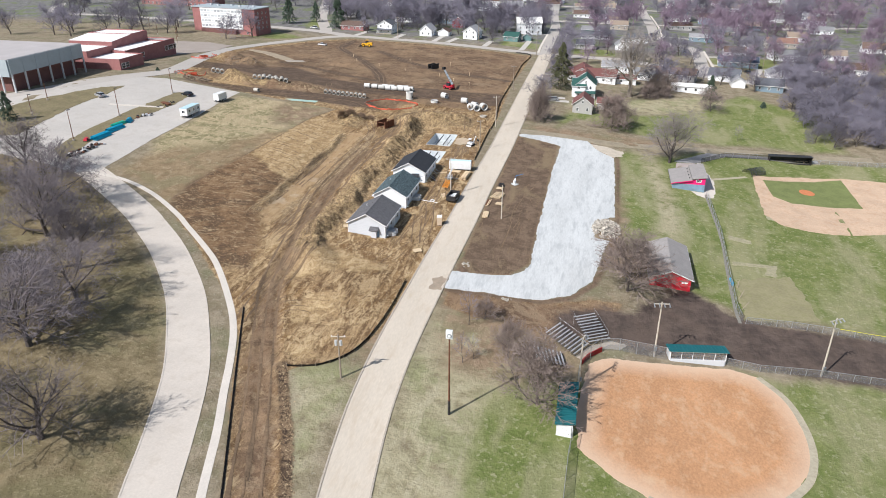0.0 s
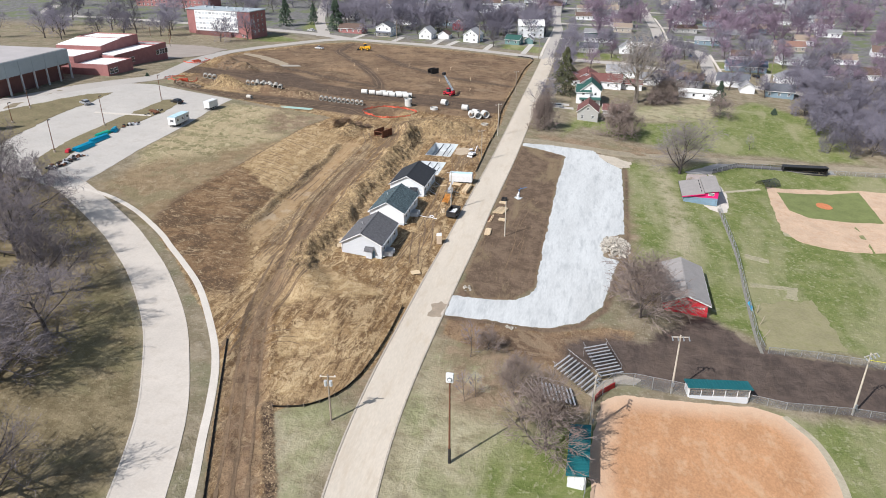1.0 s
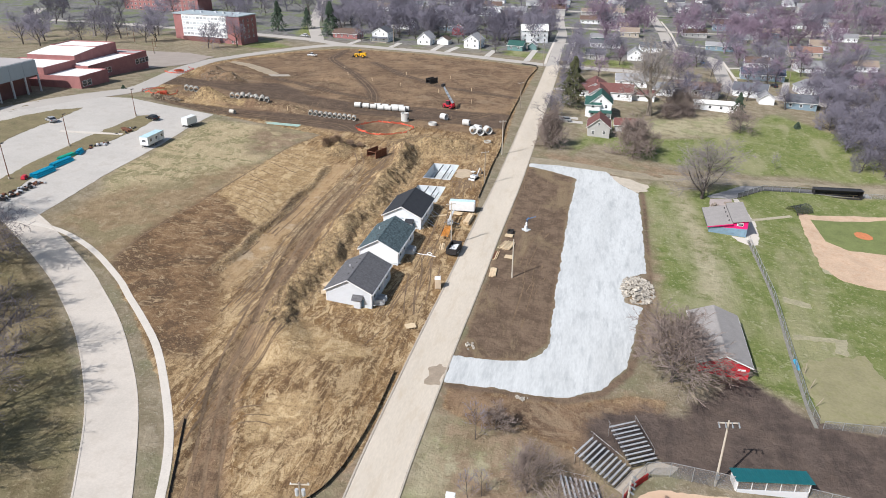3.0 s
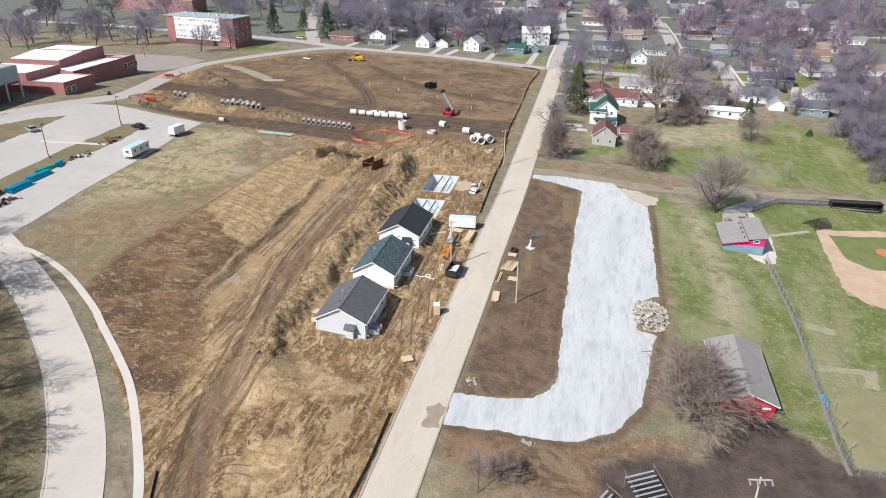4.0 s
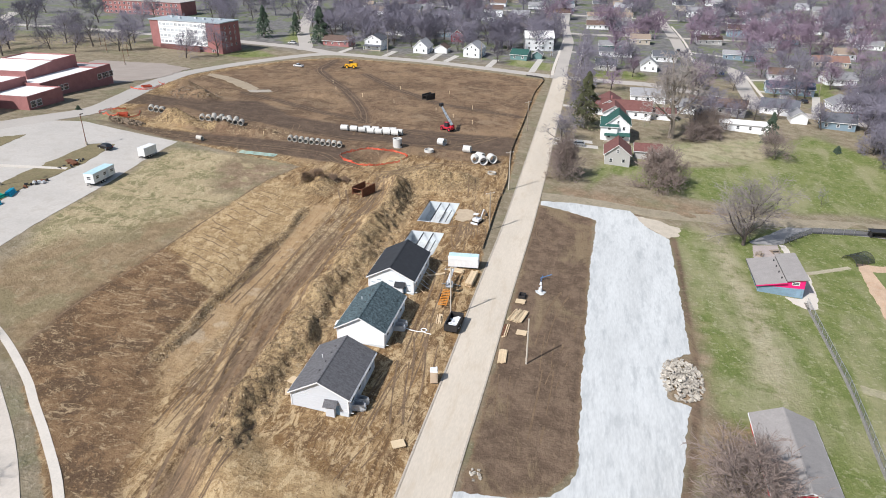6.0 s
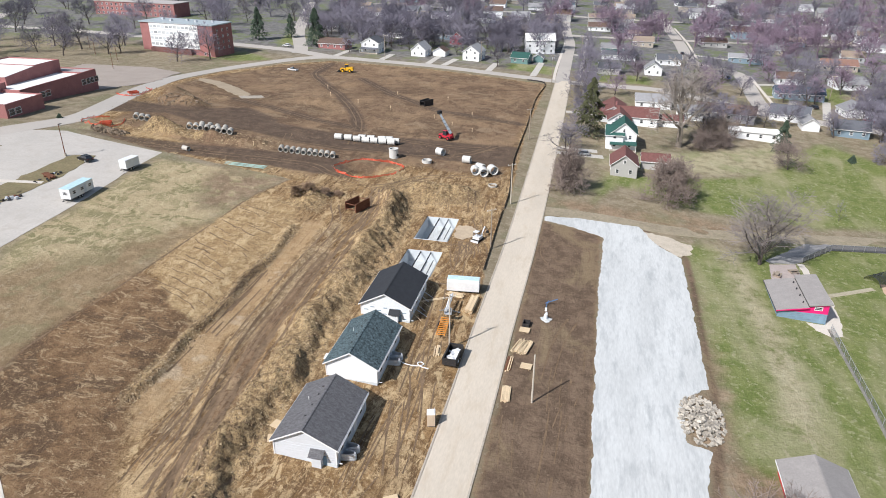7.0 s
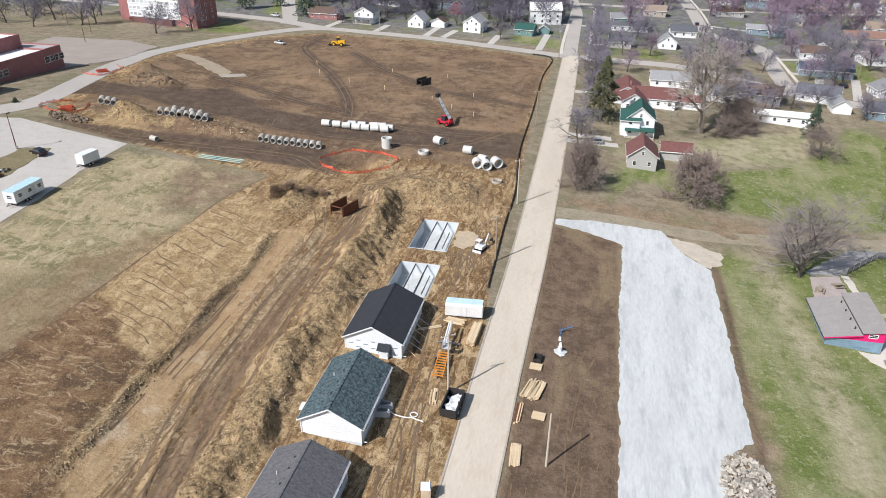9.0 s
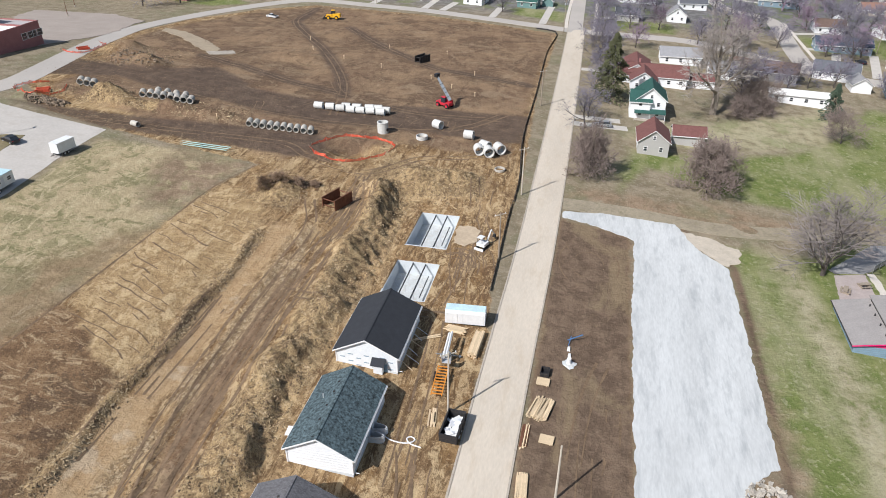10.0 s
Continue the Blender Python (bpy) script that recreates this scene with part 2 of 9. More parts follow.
def ground_material():
    m = bpy.data.materials.new("ground_cover")
    m.use_nodes = True
    nt = m.node_tree
    n, l = nt.nodes, nt.links
    b = n["Principled BSDF"]
    b.inputs["Specular IOR Level"].default_value = 0.1
    b.inputs["Roughness"].default_value = 0.95
    co = n.new("ShaderNodeTexCoord").outputs["Object"]

    def noi(s, detail=5.0, rg=0.62, vec=None, warp=0.0):
        t = n.new("ShaderNodeTexNoise")
        t.inputs["Scale"].default_value, t.inputs["Detail"].default_value, t.inputs["Roughness"].default_value, t.inputs["Distortion"].default_value = s, detail, rg, warp
        l.new(vec or co, t.inputs["Vector"])
        return t.outputs["Fac"]

    def math_(op, a, c, d=None):
        t = n.new("ShaderNodeMath"); t.operation = op
        for i, v in enumerate((a, c, d)):
            if v is None:
                continue
            if isinstance(v, (int, float)):
                t.inputs[i].default_value = v
            else:
                l.new(v, t.inputs[i])
        return t.outputs[0]

    def ramp(v, lo, hi):
        t = n.new("ShaderNodeMapRange")
        t.interpolation_type = "SMOOTHSTEP"
        t.inputs["From Min"].default_value, t.inputs["From Max"].default_value = lo, hi
        l.new(v, t.inputs["Value"])
        return t.outputs["Result"]

    def mixc(f, a, c):
        t = n.new("ShaderNodeMix"); t.data_type = "RGBA"
        if isinstance(f, (int, float)):
            t.inputs["Factor"].default_value = f
        else:
            l.new(f, t.inputs["Factor"])
        for k, v in (("A", a), ("B", c)):
            if isinstance(v, tuple):
                t.inputs[k].default_value = (*v, 1)
            else:
                l.new(v, t.inputs[k])
        return t.outputs["Result"]

    def zone(name, wob, soft, w):
        """1 inside the zone of that name, with an uneven edge."""
        a = n.new("ShaderNodeAttribute"); a.attribute_name = name
        e = math_("MULTIPLY_ADD", w, wob, a.outputs["Fac"])
        return ramp(math_("SUBTRACT", e, wob * 0.5), -soft, soft)

    def stretched(sx, sy, rot=0.0):
        mp = n.new("ShaderNodeMapping")
        mp.inputs["Scale"].default_value = (sx, sy, 1)
        mp.inputs["Rotation"].default_value = (0, 0, rot)
        l.new(co, mp.inputs["Vector"])
        return mp.outputs["Vector"]

    big, mid, fine = noi(0.07, 6, 0.65), noi(0.32, 6, 0.68), noi(1.6, 5, 0.72)
    tiny, grit = noi(5.0, 3, 0.75), noi(2.6, 2, 0.5)
    lines = noi(0.9, 6, 0.70, stretched(1.0, 0.09), 0.5)
    lines2 = noi(0.45, 6, 0.72, stretched(1.0, 0.22, 0.35), 0.8)
    rows_x = noi(0.8, 5, 0.66, stretched(0.16, 1.0, 0.12), 0.6)

    def over(c, f, lo, hi, k, colour):
        return mixc(math_("MULTIPLY", ramp(f, lo, hi), k), c, colour)

    # dry early-spring lawn
    grass = mixc(ramp(mid, 0.36, 0.64), (0.198, 0.160, 0.100), (0.295, 0.243, 0.164))
    grass = over(grass, big, 0.49, 0.64, 0.6, (0.170, 0.168, 0.088))
    grass = over(grass, fine, 0.54, 0.64, 0.6, (0.37, 0.325, 0.235))
    grass = over(grass, tiny, 0.55, 0.75, 0.35, (0.11, 0.10, 0.055))
    # green playing field
    lush = mixc(ramp(mid, 0.36, 0.64), (0.128, 0.160, 0.047), (0.192, 0.212, 0.080))
    bands = noi(0.09, 4, 0.55, stretched(1.0, 0.3, 0.04), 0.4)
    lush = over(lush, bands, 0.48, 0.64, 0.6, (0.330, 0.300, 0.185))
    lush = over(lush, big, 0.52, 0.66, 0.6, (0.300, 0.280, 0.165))
    lush = over(lush, lines, 0.50, 0.70, 0.22, (0.118, 0.160, 0.048))
    lush = over(lush, fine, 0.54, 0.64, 0.45, (0.330, 0.320, 0.190))
    lush = over(lush, noi(0.8, 3, 0.6), 0.58, 0.63, 0.35, (0.40, 0.375, 0.25))
    lush = over(lush, tiny, 0.55, 0.72, 0.45, (0.085, 0.105, 0.038))
    # site soil
    soil = mixc(ramp(mid, 0.36, 0.64), (0.175, 0.108, 0.056), (0.305, 0.206, 0.115))
    soil = over(soil, big, 0.45, 0.60, 0.75, (0.350, 0.258, 0.160))
    soil = over(soil, lines, 0.50, 0.57, 0.85, (0.110, 0.068, 0.040))
    soil = over(soil, lines2, 0.53, 0.59, 0.7, (0.42, 0.32, 0.205))
    soil = over(soil, noi(0.16, 7, 0.75, None, 0.8), 0.53, 0.60, 0.7, (0.135, 0.085, 0.052))
    soil = over(soil, fine, 0.54, 0.61, 0.7, (0.43, 0.325, 0.21))
    soil = over(soil, tiny, 0.54, 0.62, 0.65, (0.085, 0.056, 0.035))
    streak = noi(0.42, 9, 0.78, stretched(1.0, 0.45, 0.1), 1.4)
    soil = over(soil, streak, 0.535, 0.575, 0.8, (0.47, 0.365, 0.235))
    soil = over(soil, noi(0.5, 9, 0.8, stretched(1.0, 0.5, -0.2), 1.2), 0.55, 0.59, 0.75, (0.115, 0.073, 0.042))
    # pale subsoil
    tan = mixc(ramp(mid, 0.36, 0.64), (0.30, 0.212, 0.122), (0.43, 0.325, 0.200))
    tan = over(tan, rows_x, 0.52, 0.60, 0.3, (0.17, 0.11, 0.064))
    tan = over(tan, lines2, 0.54, 0.64, 0.5, (0.20, 0.14, 0.085))
    tan = over(tan, fine, 0.54, 0.62, 0.6, (0.18, 0.12, 0.07))
    tan = over(tan, tiny, 0.55, 0.64, 0.55, (0.12, 0.08, 0.05))
    tan = over(tan, streak, 0.52, 0.57, 0.7, (0.50, 0.395, 0.26))
    tan = over(tan, noi(0.7, 8, 0.8, stretched(0.6, 1.0, 0.3), 1.2), 0.56, 0.60, 0.6, (0.17, 0.11, 0.062))
    # dark topsoil
    dark = mixc(ramp(mid, 0.35, 0.65), (0.180, 0.120, 0.080), (0.270, 0.187, 0.124))
    dark = over(dark, big, 0.46, 0.60, 0.8, (0.320, 0.225, 0.145))
    dark = over(dark, noi(0.045, 7, 0.72, None, 1.0), 0.50, 0.56, 0.7, (0.125, 0.085, 0.060))
    dark = over(dark, lines2, 0.54, 0.60, 0.4, (0.110, 0.075, 0.054))
    dark = over(dark, noi(0.11, 7, 0.75, None, 1.2), 0.55, 0.60, 0.7, (0.32, 0.245, 0.170))
    dark = over(dark, rows_x, 0.54, 0.64, 0.5, (0.26, 0.19, 0.125))
    dark = over(dark, fine, 0.55, 0.63, 0.55, (0.29, 0.215, 0.145))
    dark = over(dark, tiny, 0.55, 0.64, 0.6, (0.06, 0.042, 0.032))
    dark = over(dark, streak, 0.56, 0.60, 0.55, (0.33, 0.25, 0.165))
    # wet black loam
    loam = mixc(ramp(mid, 0.35, 0.65), (0.074, 0.057, 0.050), (0.124, 0.094, 0.079))
    loam = over(loam, big, 0.48, 0.62, 0.5, (0.135, 0.100, 0.080))
    loam = over(loam, lines2, 0.52, 0.66, 0.22, (0.165, 0.120, 0.092))
    loam = over(loam, fine, 0.56, 0.74, 0.4, (0.17, 0.125, 0.095))
    # grey-brown lawns among the far houses, haze put into the colour past y 405
    sep = n.new("ShaderNodeSeparateXYZ")
    l.new(co, sep.inputs[0])
    yards = mixc(ramp(mid, 0.40, 0.62), (0.138, 0.132, 0.120), (0.215, 0.205, 0.190))
    yards = over(yards, big, 0.50, 0.58, 0.8, (0.155, 0.180, 0.085))
    grass = mixc(ramp(sep.outputs["Y"], 405.0, 450.0), grass, yards)
    # worn brown turf
    thin = mixc(ramp(mid, 0.38, 0.60), (0.205, 0.145, 0.095), (0.300, 0.220, 0.150))
    thin = over(thin, big, 0.48, 0.62, 0.6, (0.215, 0.195, 0.115))
    thin = over(thin, lines2, 0.52, 0.60, 0.5, (0.155, 0.125, 0.075))
    thin = over(thin, fine, 0.55, 0.63, 0.55, (0.37, 0.30, 0.205))
    thin = over(thin, tiny, 0.56, 0.66, 0.45, (0.11, 0.085, 0.055))
    # heaped spoil: dark clods and straw
    lumps = noi(0.55, 7, 0.75, None, 1.2)
    bank = mixc(ramp(lumps, 0.44, 0.53), (0.32, 0.238, 0.142), (0.185, 0.130, 0.080))
    bank = over(bank, lumps, 0.54, 0.60, 0.6, (0.080, 0.060, 0.046))
    bank = over(bank, streak, 0.52, 0.57, 0.6, (0.42, 0.325, 0.20))
    bank = over(bank, fine, 0.54, 0.60, 0.6, (0.42, 0.33, 0.215))
    bank = over(bank, tiny, 0.53, 0.60, 0.7, (0.075, 0.055, 0.042))
    # graded strip
    strip = mixc(ramp(mid, 0.36, 0.64), (0.315, 0.218, 0.132), (0.385, 0.285, 0.185))
    strip = over(strip, lines, 0.53, 0.60, 0.5, (0.22, 0.15, 0.09))
    strip = over(strip, noi(0.12, 6, 0.6), 0.58, 0.64, 0.6, (0.47, 0.40, 0.32))
    strip = over(strip, fine, 0.56, 0.66, 0.35, (0.42, 0.33, 0.225))
    def tint(c, rgb):
        t = n.new("ShaderNodeVectorMath"); t.operation = "MULTIPLY"
        l.new(c, t.inputs[0])
        t.inputs[1].default_value = rgb
        return t.outputs[0]

    soil, tan, strip, bank = (tint(c, (1.09, 1.045, 0.945)) for c in (soil, tan, strip, bank))
    dark = tint(dark, (0.92, 0.885, 0.845))
    umber = mixc(ramp(mid, 0.38, 0.62), (0.134, 0.095, 0.067), (0.215, 0.155, 0.108))
    umber = over(umber, noi(0.09, 7, 0.7, stretched(1.0, 0.5), 0.8), 0.52, 0.62, 0.75, (0.275, 0.210, 0.130))
    umber = over(umber, lines, 0.52, 0.64, 0.3, (0.095, 0.070, 0.052))
    umber = over(umber, fine, 0.55, 0.63, 0.5, (0.25, 0.19, 0.135))
    umber = tint(umber, (0.88, 0.86, 0.86))
    umber = over(umber, tiny, 0.55, 0.68, 0.3, (0.06, 0.045, 0.034))
    grass = tint(grass, (0.985, 1.0, 1.06))
    brown = mixc(ramp(mid, 0.36, 0.62), (0.135, 0.084, 0.048), (0.235, 0.152, 0.086))
    brown = over(brown, noi(0.1, 8, 0.7, None, 1.0), 0.49, 0.55, 0.75, (0.095, 0.064, 0.042))
    brown = over(brown, noi(0.5, 9, 0.8, stretched(0.5, 1.0, 0.35), 1.4), 0.545, 0.58, 0.85, (0.40, 0.305, 0.19))
    brown = over(brown, fine, 0.55, 0.61, 0.6, (0.33, 0.23, 0.135))
    brown = over(brown, tiny, 0.54, 0.61, 0.6, (0.075, 0.050, 0.032))
    brown = tint(brown, (1.0, 0.985, 0.985))
    col = grass
    grove = mixc(ramp(mid, 0.38, 0.62), (0.155, 0.122, 0.070), (0.245, 0.196, 0.119))
    grove = over(grove, big, 0.48, 0.62, 0.38, (0.150, 0.150, 0.075))
    grove = over(grove, fine, 0.54, 0.64, 0.55, (0.34, 0.285, 0.185))
    grove = over(grove, tiny, 0.55, 0.72, 0.45, (0.10, 0.085, 0.05))
    col = mixc(zone("grove", 3.0, 1.0, mid), col, grove)
    pale = mixc(ramp(mid, 0.38, 0.62), (0.290, 0.258, 0.160), (0.385, 0.345, 0.230))
    pale = over(pale, big, 0.46, 0.60, 0.65, (0.228, 0.240, 0.118))
    pale = over(pale, lines2, 0.52, 0.62, 0.5, (0.42, 0.375, 0.265))
    pale = over(pale, fine, 0.55, 0.64, 0.4, (0.21, 0.185, 0.11))
    col = mixc(zone("lush", 10.0, 2.5, big), col, lush)
    col = mixc(math_("MULTIPLY", zone("pale", 9.0, 3.0, big), ramp(mid, 0.25, 0.5)), col, pale)
    weedy = mixc(ramp(mid, 0.38, 0.62), (0.190, 0.180, 0.108), (0.285, 0.255, 0.165))
    weedy = over(weedy, noi(0.09, 8, 0.7, None, 0.8), 0.45, 0.53, 0.9, (0.365, 0.308, 0.215))
    weedy = over(weedy, noi(0.2, 8, 0.75, stretched(0.6, 1.0, 0.5), 1.0), 0.54, 0.60, 0.8, (0.135, 0.140, 0.072))
    weedy = over(weedy, streak, 0.52, 0.57, 0.75, (0.44, 0.385, 0.28))
    weedy = over(weedy, fine, 0.55, 0.63, 0.4, (0.15, 0.13, 0.075))
    weedy = tint(weedy, (1.13, 1.07, 0.95))
    col = mixc(math_("MULTIPLY", zone("weedy", 9.0, 2.0, big), 0.9), col, weedy)
    fallow = mixc(ramp(mid, 0.36, 0.64), (0.212, 0.152, 0.090), (0.300, 0.224, 0.138))
    fallow = over(fallow, noi(0.11, 6, 0.65, None, 0.6), 0.47, 0.58, 0.6, (0.215, 0.190, 0.110))
    fallow = over(fallow, streak, 0.54, 0.60, 0.45, (0.385, 0.315, 0.215))
    fallow = over(fallow, fine, 0.55, 0.65, 0.35, (0.15, 0.108, 0.066))
    col = mixc(zone("fallow", 14.0, 4.0, big), col, fallow)
    col = mixc(math_("MULTIPLY", zone("thin", 8.0, 3.0, mid), ramp(noi(0.2, 6, 0.7), 0.36, 0.52)), col, thin)
    col = mixc(zone("dirt", 2.4, 0.35, mid), col, soil)
    col = mixc(zone("brown", 6.0, 1.6, mid), col, brown)
    col = mixc(zone("tan", 7.0, 1.2, mid), col, tan)
    col = mixc(zone("dark", 8.0, 2.2, mid), col, dark)
    col = mixc(zone("umber", 2.0, 0.6, mid), col, umber)
    col = mixc(zone("loam", 7.0, 1.3, noi(0.28, 9, 0.75, None, 0.8)), col, loam)
    col = mixc(math_("MULTIPLY", zone("graded", 3.0, 0.8, mid), 0.85), col, strip)
    rubbly = mixc(ramp(lumps, 0.45, 0.55), (0.35, 0.275, 0.185), (0.215, 0.158, 0.102))
    rubbly = over(rubbly, fine, 0.53, 0.58, 0.75, (0.50, 0.425, 0.32))
    rubbly = tint(rubbly, (1.0, 0.94, 0.84))
    rubbly = over(rubbly, tiny, 0.54, 0.60, 0.6, (0.12, 0.085, 0.058))
    col = mixc(math_("MULTIPLY", zone("rubbly", 4.0, 0.8, mid), ramp(noi(0.25, 6, 0.7, stretched(1, 0.4)), 0.40, 0.52)), col, rubbly)
    col = mixc(math_("MULTIPLY", zone("wet", 4.0, 1.2, mid), math_("MULTIPLY", ramp(fine, 0.25, 0.50), 0.9)), col, mixc(ramp(mid, 0.4, 0.62), (0.082, 0.060, 0.048), (0.125, 0.090, 0.068)))
    col = mixc(zone("bank", 3.0, 0.6, fine), col, bank)
    col = mixc(zone("ditch", 1.6, 0.35, fine), col, mixc(ramp(lumps, 0.44, 0.56), (0.215, 0.150, 0.095), (0.072, 0.050, 0.036)))
    l.new(col, b.inputs["Base Color"])
    h = math_("ADD", math_("MULTIPLY", mid, 0.5), math_("ADD", math_("MULTIPLY", fine, 0.25), math_("MULTIPLY", tiny, 0.06)))
    bp = n.new("ShaderNodeBump")
    bp.inputs["Strength"].default_value, bp.inputs["Distance"].default_value = 0.9, 0.8
    l.new(h, bp.inputs["Height"])
    l.new(bp.outputs["Normal"], b.inputs["Normal"])
    return m


M_GROUND = ground_material()
import functools


# ---- building blocks ----
class MB:
    """Collects vertices and faces for one mesh."""

    def __init__(self):
        self.v, self.f = [], []

    def add(self, verts, faces):
        k = len(self.v)
        self.v += [tuple(p) for p in verts]
        self.f += [tuple(i + k for i in q) for q in faces]
        return self

    def box(self, c, s, rz=0.0, taper=1.0, m=None):
        """A box with its base centre at c and size s; taper narrows the top."""
        hx, hy, hz = s[0] / 2, s[1] / 2, s[2]
        ca, sa = math.cos(rz), math.sin(rz)
        pts = []
        for z, k in ((0, 1.0), (hz, taper)):
            for x, y in ((-hx, -hy), (hx, -hy), (hx, hy), (-hx, hy)):
                x, y = x * k, y * k
                pts.append((c[0] + x * ca - y * sa, c[1] + x * sa + y * ca, c[2] + z))
        if m is not None:
            pts = [m @ Vector(p) for p in pts]
        return self.add(pts, ((3, 2, 1, 0), (4, 5, 6, 7), (0, 1, 5, 4), (1, 2, 6, 5), (2, 3, 7, 6), (3, 0, 4, 7)))

    def cyl(self, a, b, r0, r1=None, n=10, caps=True):
        a, b = Vector(a), Vector(b)
        r1 = r0 if r1 is None else r1
        q = (b - a).to_track_quat("Z", "Y").to_matrix()
        pts = []
        for c, r in ((a, r0), (b, r1)):
            pts += [c + q @ Vector((r * math.cos(6.28319 * i / n), r * math.sin(6.28319 * i / n), 0)) for i in range(n)]
        fs = [(i, (i + 1) % n, n + (i + 1) % n, n + i) for i in range(n)]
        if caps:
            fs += [tuple(range(n - 1, -1, -1)), tuple(range(n, 2 * n))]
        return self.add(pts, fs)

    def tube(self, a, b, r, t, n=14):
        """A hollow pipe of outer radius r and wall t."""
        a, b = Vector(a), Vector(b)
        q = (b - a).to_track_quat("Z", "Y").to_matrix()
        pts = []
        for c, rr in ((a, r), (b, r), (b, r - t), (a, r - t)):
            pts += [c + q @ Vector((rr * math.cos(6.28319 * i / n), rr * math.sin(6.28319 * i / n), 0)) for i in range(n)]
        fs = []
        for k in range(4):
            k2 = (k + 1) % 4
            fs += [(k * n + i, k * n + (i + 1) % n, k2 * n + (i + 1) % n, k2 * n + i) for i in range(n)]
        return self.add(pts, fs)

    def prism(self, poly, z0, z1):
        n = len(poly)
        pts = [(x, y, z0) for x, y in poly] + [(x, y, z1) for x, y in poly]
        return self.add(pts, [tuple(range(n - 1, -1, -1)), tuple(range(n, 2 * n))] + [(i, (i + 1) % n, n + (i + 1) % n, n + i) for i in range(n)])

    def slab(self, quad, t):
        """A plate under the four given top corners, t thick."""
        q = [Vector(p) for p in quad]
        nrm = (q[1] - q[0]).cross(q[2] - q[0]).normalized() * t
        return self.add(q + [p - nrm for p in q], ((0, 1, 2, 3), (7, 6, 5, 4), (0, 4, 5, 1), (1, 5, 6, 2), (2, 6, 7, 3), (3, 7, 4, 0)))

    def path(self, pts, r, n=6):
        for a, b in zip(pts[:-1], pts[1:]):
            self.cyl(a, b, r, r, n)
        return self

    def mesh(self, name, smooth=False):
        me = bpy.data.meshes.new(name)
        me.from_pydata(self.v, [], self.f)
        if smooth:
            me.polygons.foreach_set("use_smooth", [True] * len(me.polygons))
        me.update()
        return me


def part(name, mb, material, parent=None, label="", smooth=False, loc=None):
    me = mb.mesh(name, smooth) if isinstance(mb, MB) else mb
    if not me.materials:
        me.materials.append(material)
    ob = new(name, me)
    if loc is not None:
        ob.matrix_basis = loc if isinstance(loc, Matrix) else Matrix.Translation(loc)
    if parent is not None:
        ob.parent = parent
    if label:
        tagged(ob, label)
    return ob


def thing(name, x, y, rz=0.0, label="", category="", group="", z=None, kind=""):
    """An Empty at the base of a thing; its parts are laid out in its own axes."""
    ob = new(name)
    ob.empty_display_size = 0.5
    ob.matrix_basis = pose(x, y, surf(x, y) if z is None else z, 0, 0, rz)
    return tagged(ob, label, category, group, kind)


def single(name, mb, material, x, y, rz=0.0, label="", category="", group="", z=None, kind="", smooth=False):
    ob = part(name, mb, material, None, "", smooth, pose(x, y, surf(x, y) if z is None else z, 0, 0, rz))
    return tagged(ob, label, category, group, kind)


# ---- the lie of the land ----
def ease(a, b, v):
    t = min(1.0, max(0.0, (v - a) / (b - a)))
    return t * t * (3 - 2 * t)


def hump(x, y, cx, cy, rx, ry, h, rot=0.0):
    ca, sa = math.cos(rot), math.sin(rot)
    u, v = ((x - cx) * ca + (y - cy) * sa) / rx, (-(x - cx) * sa + (y - cy) * ca) / ry
    d = u * u + v * v
    return h * (1 - d) ** 2 if d < 1 else 0.0


def base_height(x, y):
    near = -0.0923 * min(70.0, max(-185.0, x)) + 0.018 * min(y, 330.0) - 3.27
    far = 2.5 - 0.03 * min(120.0, max(-260.0, x))
    return near + (far - near) * ease(220, 400, y)


CELLARS = ((-54.3, -46.0, 197.2, 209.6, 3.75), (-54.3, -46.0, 214.6, 228.4, 4.1))
HUMPS = (  # spoil heaps and hollows: x, y, rx, ry, height, turn
        (-76, 170, 10, 52, -1.3, 0.05), (-47, 118, 11, 18, 0.9, 0.3), (-57.5, 126, 6.5, 9, 1.7, 0.5),
    (-57, 240, 9, 6.5, 2.2, 0.2), (-49, 243, 6, 5, 1.8, 0.0), (-64, 231, 5.5, 6, 2.0, 0.5), (-62, 222, 3.5, 9, 1.5, 0.2),
    (-83, 223, 6, 6, 1.9, 0.0), (-76, 249, 8.5, 5.5, -2.3, 0.15), (-58, 205, 3.0, 9, 1.2, 0.1), (-59, 217, 3.0, 8, 1.2, 0.0),
    (-144, 256, 7, 6, 2.8, 0.6), (-139, 253, 10, 4.5, 2.6, -0.1), (-126, 254, 10, 4, 2.2, 0.0), (-113, 254, 9, 3.5, 1.8, 0.1), (-152, 285, 8, 7, 3.2, 0.3), (-168, 299, 9, 6, 2.8, 0.6), (-160, 290, 8, 6, 2.4, 0.3),
    (-118, 317, 12, 9, 0.9, 0.0), (-160, 247, 6, 4, 1.0, 0.0),
)


def base_bumps(x, y):
    return sum(hump(x, y, *h) for h in [(a, b, c, d, e, f) for a, b, c, d, e, f in HUMPS] if abs(x - h[0]) < 30 and abs(y - h[1]) < 60)


